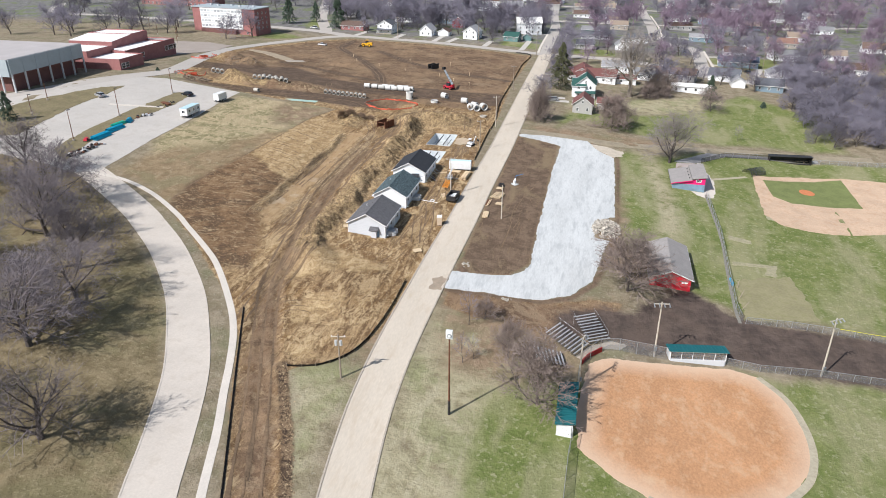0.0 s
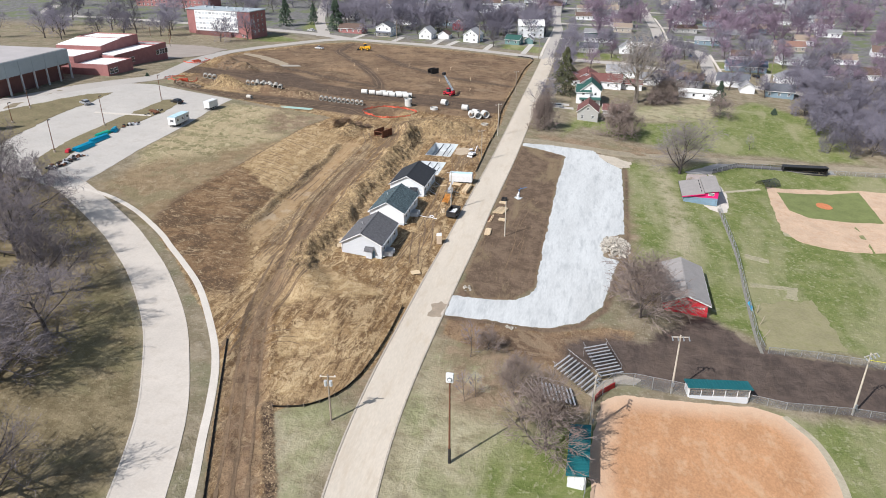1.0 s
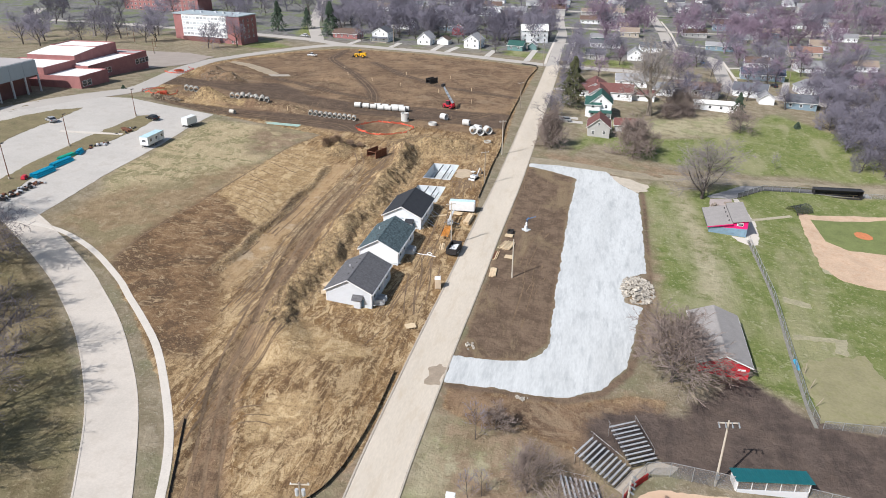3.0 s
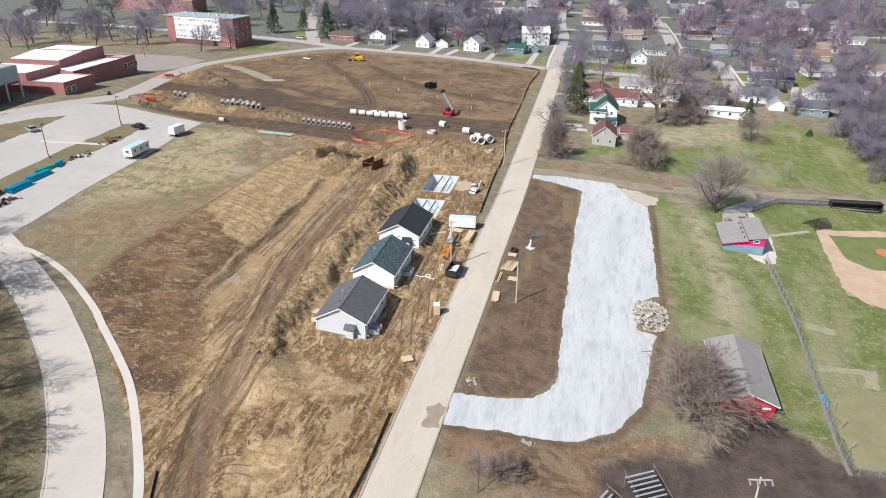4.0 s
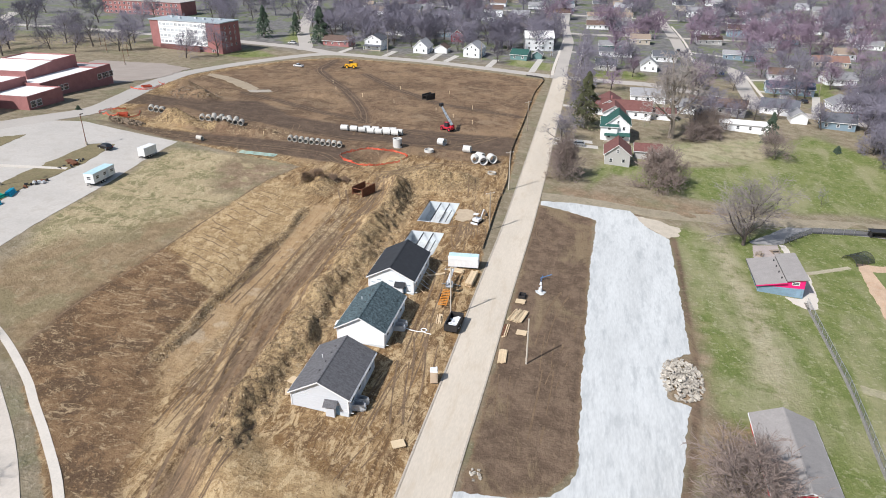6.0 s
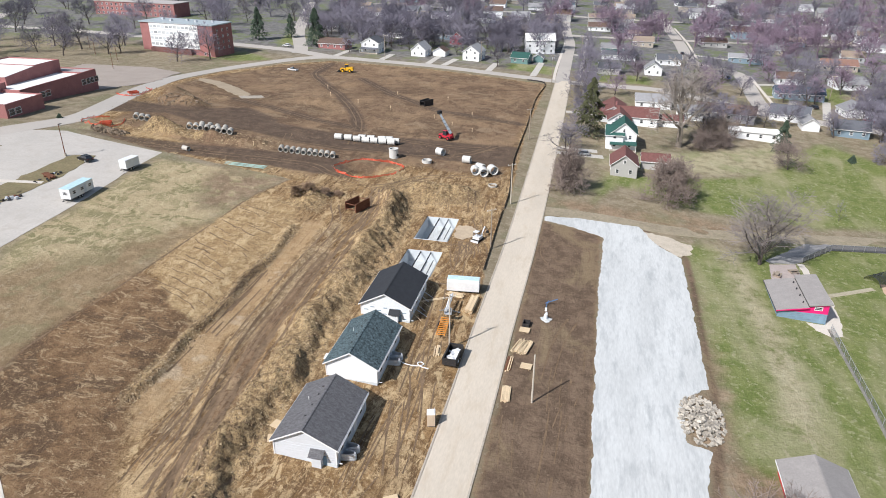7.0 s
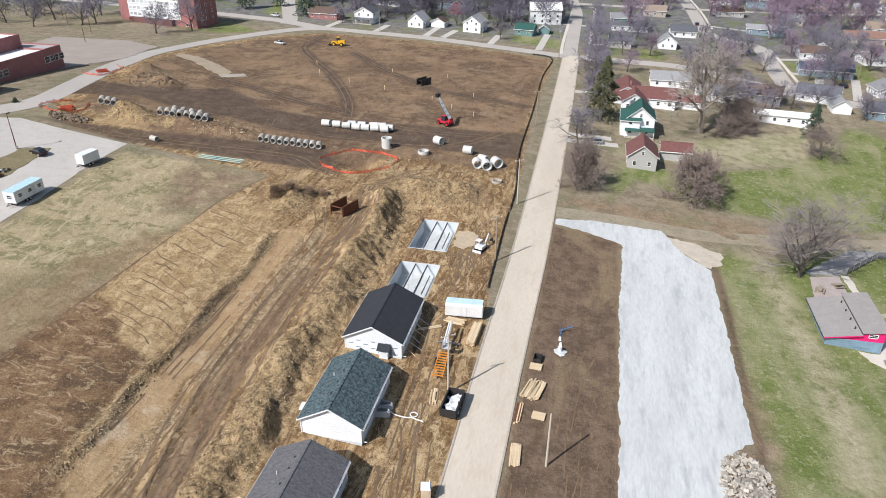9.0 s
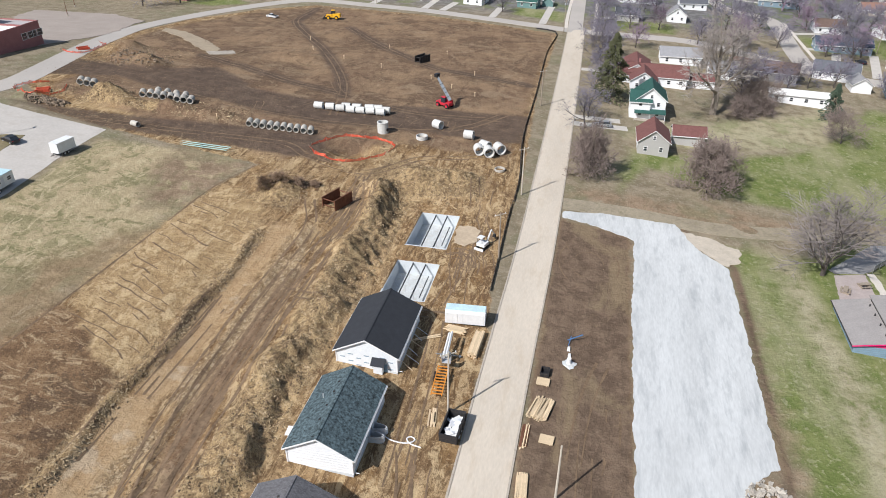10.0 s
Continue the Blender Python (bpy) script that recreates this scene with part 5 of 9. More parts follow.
def new_house(y0, y1, x0, x1, wall, roof, label, z, h=3.0, rise=2.35, bump_out=False, wrap=False, vents=True):
    w, d = x1 - x0, y1 - y0
    t = gable_house((x0 + x1) / 2, (y0 + y1) / 2, w, d, h, rise, wall, roof, label, over=0.4, wins=False, z=z, drop=1.2, group="new houses along the road")
    part("foundation", MB().box((0, 0, -1.6), (w + 0.06, d + 0.06, 1.75)), M_FOUND, t, "poured concrete foundation")
    hw, hd = w / 2, d / 2
    # siding courses
    if not wrap:
        for i in range(int(h / 0.42)):
            zz = 0.3 + i * 0.42
            c = MB()
            for s in (-1, 1):
                c.box((0, s * (hd + 0.012), zz), (w + 0.03, 0.03, 0.025)).box((s * (hw + 0.012), 0, zz), (0.03, d, 0.025))
            part("siding_course", c, wall, t)
    for sx in (-1, 1):
        for sy in (-1, 1):
            part("corner_board", MB().box((sx * (hw + 0.01), sy * (hd + 0.01), 0.1), (0.16, 0.16, h - 0.15)), M_TRIM, t)
    # east front: door, windows
    for yy in (-hd * 0.68, -hd * 0.18, hd * 0.62):
        window(t, hw + 0.02, yy, 0.95, 1.3, 1.35, 90)
    door(t, hw + 0.03, hd * 0.22, 0.1, 90, M_WHITEPAINT)
    for yy in (-hd * 0.5, hd * 0.4):
        window(t, -hw - 0.02, yy, 0.95, 1.2, 1.2, -90)
    if bump_out:
        # small hood and entry on the south gable
        part("entry_box", MB().box((hw * 0.42, -hd - 0.42, -0.8), (1.35, 0.85, 2.35)), wall, t)
        part("entry_hood", MB().slab([(hw * 0.42 - 1.05, -hd - 1.15, 1.62), (hw * 0.42 + 1.05, -hd - 1.15, 1.62), (hw * 0.42 + 1.05, -hd - 0.02, 2.3), (hw * 0.42 - 1.05, -hd - 0.02, 2.3)], 0.12), roof, t)
        part("entry_door", MB().box((hw * 0.42 + 0.95, -hd - 0.06, -0.2), (0.5, 0.08, 1.5)), M_BLUEBLOCK, t)
    # downspout at the corner
    part("downspout", MB().box((hw + 0.1, -hd + 0.25, 0.15), (0.09, 0.09, h - 0.2)).box((hw + 0.4, -hd + 0.25, 0.1), (0.6, 0.09, 0.09)), M_TRIM, t)
    part("gutter", MB().box((hw + 0.5, 0, h - 0.38), (0.14, d + 0.8, 0.13)), M_TRIM, t)
    if vents:
        for yy in (-hd * 0.5, -hd * 0.1, hd * 0.3, hd * 0.6):
            part("roof_vent", MB().box((-0.9, yy, h + rise - 0.55), (0.3, 0.26, 0.3), taper=0.8), M_BLACKPAINT, t)
        part("vent_pipe", MB().cyl((-2.2, hd * 0.2, h + rise - 1.4), (-2.2, hd * 0.2, h + rise - 0.5), 0.06), M_TRIM, t)
    return t


_h1 = new_house(140.9, 153.2, -54.6, -45.6, M_GREYWALL, M_SHING_GREY, "new one-storey house with pale grey siding and charcoal shingle roof", 3.9, bump_out=True)
for yy in (-3.4,):
    window_well(_h1, yy, 4.55)
_h2 = new_house(159.3, 172.2, -54.1, -45.7, M_WHITEWALL, M_SHING_GREEN, "new one-storey house with white siding and green-grey shingle roof", 4.15)
for yy in (0.6,):
    window_well(_h2, yy, 4.25)
_h3 = new_house(178.3, 191.0, -54.6, -45.5, M_WRAP, M_SHING_DARK, "unfinished house in printed white house wrap under a black roof", 4.35, bump_out=True, wrap=True, vents=False)
# printed marks on the wrap
for k in range(5):
    for i in range(7):
        if (i + k) % 2 == 0 and k < 4:
            part("wrap_print", MB().box((-3.6 + i * 1.2, -6.36, 0.35 + k * 0.62), (0.75, 0.01, 0.16)), M_BLUEBLOCK, _h3)
for i in range(6):
    part("brace_board", MB().cyl((4.6, -4.5 + i * 1.7, 0.9), (6.4 + (i % 2) * 0.6, -4.9 + i * 1.7, -0.4), 0.07, n=4), M_WOOD if i % 3 == 0 else M_GALV, _h3)


def cellar(x0, x1, y0, y1, top, label):
    """An open poured basement: four walls, slab, and steel beams across it on posts."""
    cx, cy = (x0 + x1) / 2, (y0 + y1) / 2
    t = thing("house_foundation", cx, cy, 0, label, "foundation", "open basements", z=top)
    w, d, th = x1 - x0, y1 - y0, 0.26
    for nm, c, s in (("w", (-w / 2 + th / 2, 0), (th, d)), ("e", (w / 2 - th / 2, 0), (th, d)), ("s", (0, -d / 2 + th / 2), (w - 2 * th, th)), ("n", (0, d / 2 - th / 2), (w - 2 * th, th))):
        part("basement_wall", MB().box((c[0], c[1], -2.9), (s[0], s[1], 2.98 if nm != "e" else 2.6)), M_FOUND, t)
    part("basement_slab", MB().box((0, 0, -2.72), (w - 2 * th, d - 2 * th, 0.12)), M_FOUND_IN, t)
    for xx in (-w * 0.12, w * 0.16):
        b = MB().box((xx, 0, -0.35), (0.13, d - 0.3, 0.03)).box((xx, 0, -0.06), (0.13, d - 0.3, 0.03)).box((xx, 0, -0.32), (0.04, d - 0.3, 0.26))
        part("steel_beam", b, M_STEEL, t)
        for yy in (-d * 0.25, 0, d * 0.25):
            part("beam_post", MB().cyl((xx, yy, -2.6), (xx, yy, -0.35), 0.04, n=8), M_GALV, t)
    part("steel_beam", MB().box((w * 0.33, -d * 0.1, -0.35), (0.12, d * 0.55, 0.2)), M_STEEL, t)
    for i in range(4):
        part("raking_brace", MB().cyl((-w / 2 + 0.3, -d * 0.35 + i * d * 0.23, -0.3), (-w / 2 + 1.5, -d * 0.35 + i * d * 0.23, -2.6), 0.04, n=4), M_GALV, t)
    return t


cellar(*CELLARS[0], "open house basement of poured concrete walls with steel beams")
cellar(*CELLARS[1], "open house basement of poured concrete walls with steel beams")

drape("sand_patch", [(-45.4, 217.5), (-43.0, 216.5), (-40.8, 219), (-41.2, 223), (-43.4, 225), (-45.5, 224)], mat("washed_sand", (0.45, 0.36, 0.26), 0.95, var=0.15, scale=0.6, fine=3), 0.07, "pale sandy patch beside an open basement", "sand", rag=0.5, cell=0.7, seed=63)

# ---- school and dormitory ----
def block(t, name, x0, x1, y0, y1, z0, z1, wall, roof, para=0.5):
    part(name, MB().box(((x0 + x1) / 2, (y0 + y1) / 2, z0), (x1 - x0, y1 - y0, z1 - z0)), wall, t)
    part("roof", MB().box(((x0 + x1) / 2, (y0 + y1) / 2, z1 + 0.003), (x1 - x0 - 0.5, y1 - y0 - 0.5, 0.12)), roof, t)
    rim = MB()
    for c, s in ((((x0 + x1) / 2, y0 + 0.12), (x1 - x0, 0.24)), (((x0 + x1) / 2, y1 - 0.12), (x1 - x0, 0.24)), ((x0 + 0.12, (y0 + y1) / 2), (0.24, y1 - y0 - 0.5)), ((x1 - 0.12, (y0 + y1) / 2), (0.24, y1 - y0 - 0.5))):
        rim.box((c[0], c[1], z1 + 0.002), (s[0], s[1], para))
    part("parapet", rim, wall, t)


def gymnasium():
    t = thing("gymnasium", -213, 217, 0, "brown brick gymnasium with grey panel fascia and flat roof", "building", z=17.4)
    part("wall", MB().box((-2, 0, -2), (36, 32, 7.5)), M_BRICK_DARK, t)
    part("roof", MB().box((-1, 0, 11.02), (38, 36, 0.25)), M_ROOFGREY, t)
    for i in range(6):
        part("fascia_panel", MB().box((18.2, -15 + i * 6.0, 6.2), (0.5, 5.9, 4.9)), M_PANEL, t)
    part("fascia_panel", MB().box((-1, -18.2, 5.5), (38, 0.5, 5.6)), M_PANEL, t)
    part("upper_wall", MB().box((-1, 0, 5.5), (37.6, 35.6, 5.5)), M_BRICK_DARK, t)
    for i in range(7):
        part("pillar", MB().box((18.3, -17.6 + i * 5.9, -2), (0.5, 0.45, 8.3)), M_GALV, t)
    for i in range(6):
        part("pillar", MB().box((-18 + i * 6.5, -18.3, -2), (0.45, 0.5, 8)), M_GALV, t)


def school():
    t = thing("school", -205, 262, 0, "red brick school wings under white flat roofs", "building", z=17.4)
    block(t, "low_wing", -8, 20.5, -20, -5, -3, 4.0, M_BRICK, M_ROOFWHITE)
    block(t, "low_wing", -8, 12.5, -5, 24, -4, 4.6, M_BRICK, M_ROOFWHITE)
    block(t, "end_wing", -6, 12.5, 24, 31, -4, 4.7, M_BRICK, M_ROOFGREY)
    block(t, "high_hall", -18.5, 2.5, 14, 26, -3, 8.5, M_BRICK, M_ROOFWHITE)
    block(t, "mid_block", -18, 6, -19.5, -3, 3.5, 6.4, M_BRICK, M_ROOFWHITE)
    slope = MB().add([(-18.5, 1, -3), (2.5, 1, -3), (2.5, 14, -3), (-18.5, 14, -3), (-18.5, 1, 7.4), (2.5, 1, 7.4), (2.5, 14, 8.6), (-18.5, 14, 8.6)], ((3, 2, 1, 0), (0, 1, 5, 4), (1, 2, 6, 5), (2, 3, 7, 6), (3, 0, 4, 7), (4, 5, 6, 7)))
    part("hall_front", slope, M_BRICK, t)
    part("hall_front_roof", MB().slab([(-18.4, 1.1, 7.55), (2.4, 1.1, 7.55), (2.4, 14, 8.75), (-18.4, 14, 8.75)], 0.12), M_ROOFWHITE, t)
    for yy in (-18, 4, 24, 28):
        window(t, 20.5 if yy < -5 else 12.5, yy, 0.8, 2.2, 2.0, 90)
        window(t, 20.5 if yy < -5 else 12.5, yy + 2.5, 0.8, 2.2, 2.0, 90)


M_BLIND = mat("pale_blinds", (0.42, 0.45, 0.48), 0.3, var=0.15, rnd=0.35)


def dormitory():
    t = thing("dormitory", -226, 408, -10, "four-storey red brick dormitory with white panelled front", "building", z=8.5)
    W, D, H = 46, 15, 15.2
    part("wall", MB().box((0, 0, -3), (W, D, H + 3)), M_BRICK, t)
    part("roof", MB().box((0, 0, H), (W + 1.0, D + 1.0, 0.5)), M_PANEL, t)
    part("front_panel", MB().box((-1.5, -D / 2 - 0.15, 3.4), (31, 0.3, H - 3.6)), M_WHITEPAINT, t)
    part("ground_floor_front", MB().box((-3, -D / 2 - 1.1, -0.5), (26, 2.2, 3.7)), M_BRICK_DARK, t)
    for s in range(4):
        z0 = 3.9 + s * 2.9
        part("spandrel", MB().box((-1.5, -D / 2 - 0.34, z0 - 0.5), (31, 0.1, 0.35)), M_GREYWALL, t)
        for i in range(12):
            wo = window(t, -15.6 + i * 2.56, -D / 2 - 0.3, z0 + 0.3, 2.2, 1.3, 0)
            wo.children[0].data.materials[0] = M_BLIND
        for i in range(3):
            if s < 4:
                window(t, W / 2, -4 + i * 4, z0 - 0.6, 1.0, 1.5, 90)
    for i in range(2):
        window(t, 17 + i * 2.6, -D / 2, 0.8, 1.3, 1.5, 0)
    for i in range(5):
        part("rooftop_vent", MB().box((-16 + i * 8, 2 - (i % 2) * 3, H + 0.5), (1.2, 1.2, 0.9)), M_GALV, t)


gymnasium()
school()
dormitory()
_t = thing("brick_hall", -338, 535, -8, "long red brick hall with many windows", "building")
part("wall", MB().box((0, 0, -2), (70, 16, 11)), M_BRICK, _t)
part("roof", MB().box((0, 0, 9), (71, 17, 0.4)), M_ROOFGREY, _t)
for _s in range(3):
    for _i in range(16):
        window(_t, -32 + _i * 4.2, -8, 0.6 + _s * 2.9, 1.8, 1.6, 0)

# ---- the neighbourhood ----
R_BROWN = mat("brown_shingles", (0.13, 0.09, 0.075), 0.95, var=0.2, rnd=0.15)
R_GREY = mat("light_grey_shingles", (0.27, 0.27, 0.28), 0.95, var=0.15, rnd=0.25)
R_SLATE = mat("slate_shingles", (0.10, 0.105, 0.12), 0.95, var=0.15, rnd=0.25)
R_RED = mat("red_brown_shingles", (0.165, 0.075, 0.068), 0.95, var=0.2)
R_GREEN = mat("green_shingles", (0.030, 0.090, 0.078), 0.9, var=0.15)
R_TAN = mat("tan_shingles", (0.27, 0.215, 0.17), 0.95, var=0.15)
R_BLUE = mat("blue_shingles", (0.065, 0.085, 0.12), 0.95, var=0.15)
W_GREY = mat("grey_siding", (0.42, 0.41, 0.40), 0.7, var=0.06)
W_BLUE = mat("blue_siding", (0.20, 0.275, 0.335), 0.7, var=0.06)
W_TEAL = mat("teal_siding", (0.14, 0.24, 0.24), 0.7, var=0.06)
W_TAN = mat("tan_siding", (0.42, 0.37, 0.31), 0.7, var=0.06)
gable_house(-160, 447, 16, 9, 3.0, 2.4, M_BRICK, R_BROWN, "low brick house with brown roof", ridge="x", rz=-6)
gable_house(-137, 444, 10, 9, 5.4, 2.6, M_WHITEWALL, R_SLATE, "white two-storey house with dark porch", rz=-5, porch=(10, 2.6))
gable_house(-110, 444, 8, 10, 3.6, 3.4, M_WHITEWALL, R_GREY, "white cottage with steep grey gable", rz=-5)
gable_house(-100, 448, 7, 7, 2.6, 2.0, M_WHITEWALL, R_BROWN, "white garage beside a cottage", category="garage", name="garage", rz=-5, wins=False, garage=True)
gable_house(-81, 443, 9, 11, 4.6, 3.2, M_WHITEWALL, R_GREY, "white house with steep grey roof", rz=-8)
gable_house(-99, 489, 8, 8, 4.0, 3.0, mat("dark_red_siding", (0.33, 0.03, 0.03), 0.7), R_BROWN, "small dark red house with brown roof", rz=0)
gable_house(-56, 444, 9, 8, 3.0, 2.2, W_TEAL, R_GREEN, "teal house with green roof", rz=-10, ridge="x")
gable_house(-47.5, 450, 5, 6, 2.5, 1.8, W_TEAL, R_GREY, "small teal garage with grey roof", category="garage", name="garage", wins=False, garage=True)
gable_house(-50, 480, 16, 12, 7.2, 3.0, M_WHITEWALL, M_ROOFWHITE, "large white two-storey hall with white roof", ridge="x", rz=12)
gable_house(-64, 546, 18, 10, 3.0, 2.5, W_TAN, R_TAN, "tan ranch house under a tan roof", ridge="x")
gable_house(-126, 545, 20, 11, 3.2, 2.4, W_GREY, R_GREY, "grey ranch house under a grey roof", ridge="x")
gable_house(-163, 584, 12, 10, 5.2, 2.6, M_WHITEWALL, R_SLATE, "white two-storey house with dark roof", ridge="x")
gable_house(-187, 508, 16, 9, 3.0, 2.2, W_GREY, R_GREY, "grey ranch house under a grey roof", ridge="x")
# houses east of the road
gable_house(-4, 339, 22, 10, 3.2, 2.6, M_WHITEWALL, R_RED, "rambling white house with red-brown roofs", ridge="x", rz=-4, chimney=True)
gable_house(-9, 345, 9, 16, 3.3, 2.4, M_WHITEWALL, R_RED, "white wing with red-brown roof")
gable_house(-7, 332.5, 8, 9, 3.1, 2.6, M_WHITEWALL, R_RED, "white gabled wing with red-brown roof")
gable_house(11.5, 340, 9, 7, 2.6, 1.4, M_WHITEWALL, R_RED, "low white wing with red-brown roof", ridge="x")
gable_house(-6, 306.5, 8.2, 10, 5.6, 3.4, M_WHITEWALL, R_GREEN, "white two-storey house with green roof and porch", porch=(8.6, 2.4))
gable_house(-8.8, 304.5, 5.5, 7.5, 5.0, 2.2, M_WHITEWALL, R_GREEN, "white side wing with green roof", ridge="x")
_gy = gable_house(-6, 280, 7.6, 10, 3.7, 2.9, W_GREY, R_RED, "pale grey house with steep red roof")
gable_house(3.6, 288, 8, 6, 2.8, 1.6, W_GREY, R_RED, "low grey wing with red roof", ridge="x", wins=False)
gable_house(7, 368, 14, 9, 3.0, 2.2, M_WHITEWALL, R_GREY, "white ranch house with grey roof", ridge="x")
gable_house(-8, 497, 15, 8, 3.0, 2.0, W_TEAL, R_GREY, "teal ranch house with grey roof", ridge="x")
gable_house(-6, 475, 18, 8, 2.8, 1.6, M_WHITEWALL, R_SLATE, "long white house with dark roof", ridge="x")
gable_house(-11, 432, 10, 8, 3.0, 2.2, W_GREY, R_SLATE, "small grey house with dark roof", ridge="x")
gable_house(10.5, 438, 8, 8, 3.4, 3.0, M_WHITEWALL, R_GREY, "white cottage with grey gable")
gable_house(9, 527, 12, 9, 3.4, 2.4, W_TAN, R_TAN, "tan house with tan roof", ridge="x")
gable_house(40.5, 334, 17, 6, 3.0, 0.7, M_WHITEWALL, M_ROOFWHITE, "long white mobile home", name="mobile_home", category="mobile home", ridge="x", rz=-8)
gable_house(59, 366, 14, 9, 3.0, 2.6, M_WHITEWALL, R_SLATE, "white ranch house with dark grey roof", ridge="x", rz=-14)
gable_house(63.5, 354, 6, 7, 2.8, 2.0, M_WHITEWALL, R_GREY, "small white garage beside a house", category="garage", name="garage", wins=False)
gable_house(77, 351, 12, 9, 3.0, 2.4, W_BLUE, R_SLATE, "blue-grey house with dark roof", ridge="x", rz=-10)
gable_house(71, 406, 20, 9, 3.0, 2.2, W_BLUE, R_BLUE, "blue ranch house with blue roof", ridge="x", rz=-4)
gable_house(34, 359, 22, 10, 3.2, 2.4, W_GREY, R_BROWN, "long grey house with brown roof", ridge="x", rz=-14)
gable_house(20, 354, 9, 8, 3.0, 2.2, M_WHITEWALL, R_GREY, "white house behind trees", ridge="x")
gable_house(64, 492, 20, 9, 3.2, 1.6, W_BLUE, R_GREY, "blue ranch house with grey roof", ridge="x", rz=-8)
gable_house(74, 440, 12, 9, 3.0, 2.4, M_WHITEWALL, R_BROWN, "white house with brown roof", ridge="x")
gable_house(82, 455, 5, 5, 2.6, 1.4, M_WHITEWALL, M_ROOFWHITE, "small white shed with flat-pitched roof", category="shed", name="shed", wins=False)
gable_house(100, 438, 14, 10, 3.0, 2.4, M_WHITEWALL, R_GREY, "white house with grey roof", ridge="x", rz=10)
gable_house(109, 489, 18, 10, 3.0, 2.6, W_TAN, mat("rust_shingles", (0.24, 0.14, 0.11), 0.95), "house with rust-coloured roof", ridge="x")
gable_house(87, 381, 11, 9, 3.0, 2.4, M_WHITEWALL, R_GREY, "white house with grey roof", rz=8)
gable_house(104, 395, 14, 9, 3.0, 2.3, W_GREY, R_SLATE, "grey house with dark roof", ridge="x", rz=-12)
_rng = random.Random(5)
_walls = (M_WHITEWALL, M_WHITEWALL, W_GREY, W_TAN, W_BLUE, M_WHITEWALL, W_GREY)
_words = ("white", "white", "grey", "tan", "blue", "white", "grey")
_roofs = (R_GREY, R_SLATE, R_BROWN, R_TAN, R_GREY)
_rwords = ("grey", "dark", "brown", "tan", "grey")
for row_y in (590, 622, 690, 730, 790):
    for i in range(15):
        hx, hy = -205 + i * 26 + _rng.uniform(-5, 5), row_y + _rng.uniform(-6, 6)
        if abs(hx + 31) < 11 or abs(hx - 31) < 11:
            continue
        a, b = _rng.randrange(7), _rng.randrange(5)
        gable_house(hx, hy, _rng.uniform(11, 16), _rng.uniform(8, 10), _rng.choice((3.0, 3.0, 5.2)), _rng.uniform(2, 3), _walls[a], _roofs[b], "%s house with %s roof among bare trees" % (_words[a], _rwords[b]), ridge="x", rz=_rng.uniform(-6, 6), wins=row_y < 600)
for hx, hy in ((20, 470), (52, 545), (84, 530), (125, 520), (130, 450), (128, 405), (150, 560), (160, 480), (105, 570), (-110, 505), (-140, 500), (-75, 510), (-150, 540), (8, 560), (-8, 595)):
    a, b = _rng.randrange(7), _rng.randrange(5)
    gable_house(hx, hy, _rng.uniform(11, 16), _rng.uniform(8, 10), 3.0, _rng.uniform(2, 3), _walls[a], _roofs[b], "%s house with %s roof among bare trees" % (_words[a], _rwords[b]), ridge="x", rz=_rng.uniform(-8, 8))


# ---- trees ----
def limb_net(rng, height, forks, trunk_r, clear=0.25, spread=0.75, ratio=0.5, limb=0.55, twig_r=0.02, wander=0.16, lift=0.12):
    """Segments (a, b, ra, rb, level) of a bare tree: a trunk, and forks[k] branches on each branch of level k."""
    segs = []
    last = len(forks)

    def grow(p, d, length, r, lev):
        n = (5, 4, 3, 2, 2)[min(lev, 4)] if lev < last - 1 else 1
        spots = []
        for i in range(n):
            d = (d + Vector((rng.gauss(0, wander), rng.gauss(0, wander), rng.gauss(0, wander) + lift * (lev > 0))) * (0.45 if lev == 0 else 1.0)).normalized()
            q = p + d * (length / n)
            r2 = 0.004 if lev == last else max(twig_r, r * (0.82 if lev < 2 else 0.72))
            segs.append((p, q, r, r2, lev))
            spots.append((p, q, d, r2))
            p, r = q, r2
        if lev == last:
            return
        base = rng.uniform(0, 6.28)
        lo = clear if lev == 0 else 0.22
        for j in range(forks[lev]):
            u = lo + (1 - lo) * (j + rng.random()) / forks[lev]
            a, b, dd, rr = spots[min(n - 1, int(u * n))]
            c = a.lerp(b, u * n - min(n - 1, int(u * n)))
            side = dd.orthogonal().normalized()
            side.rotate(Matrix.Rotation(base + j * 2.4 + rng.uniform(-0.4, 0.4), 3, dd))
            ang = spread * rng.uniform(0.7, 1.3) * (1.15 - 0.45 * u)
            nd = (dd * math.cos(ang) + side * math.sin(ang)).normalized()
            k = limb if lev == 0 else ratio
            grow(c, nd, length * k * rng.uniform(0.75, 1.2) * (1.15 - 0.35 * u), max(twig_r, rr * rng.uniform(0.5, 0.7)), lev + 1)

    grow(Vector((0, 0, -0.3)), Vector((0, 0, 1)), height * 0.8, trunk_r, 0)
    return segs


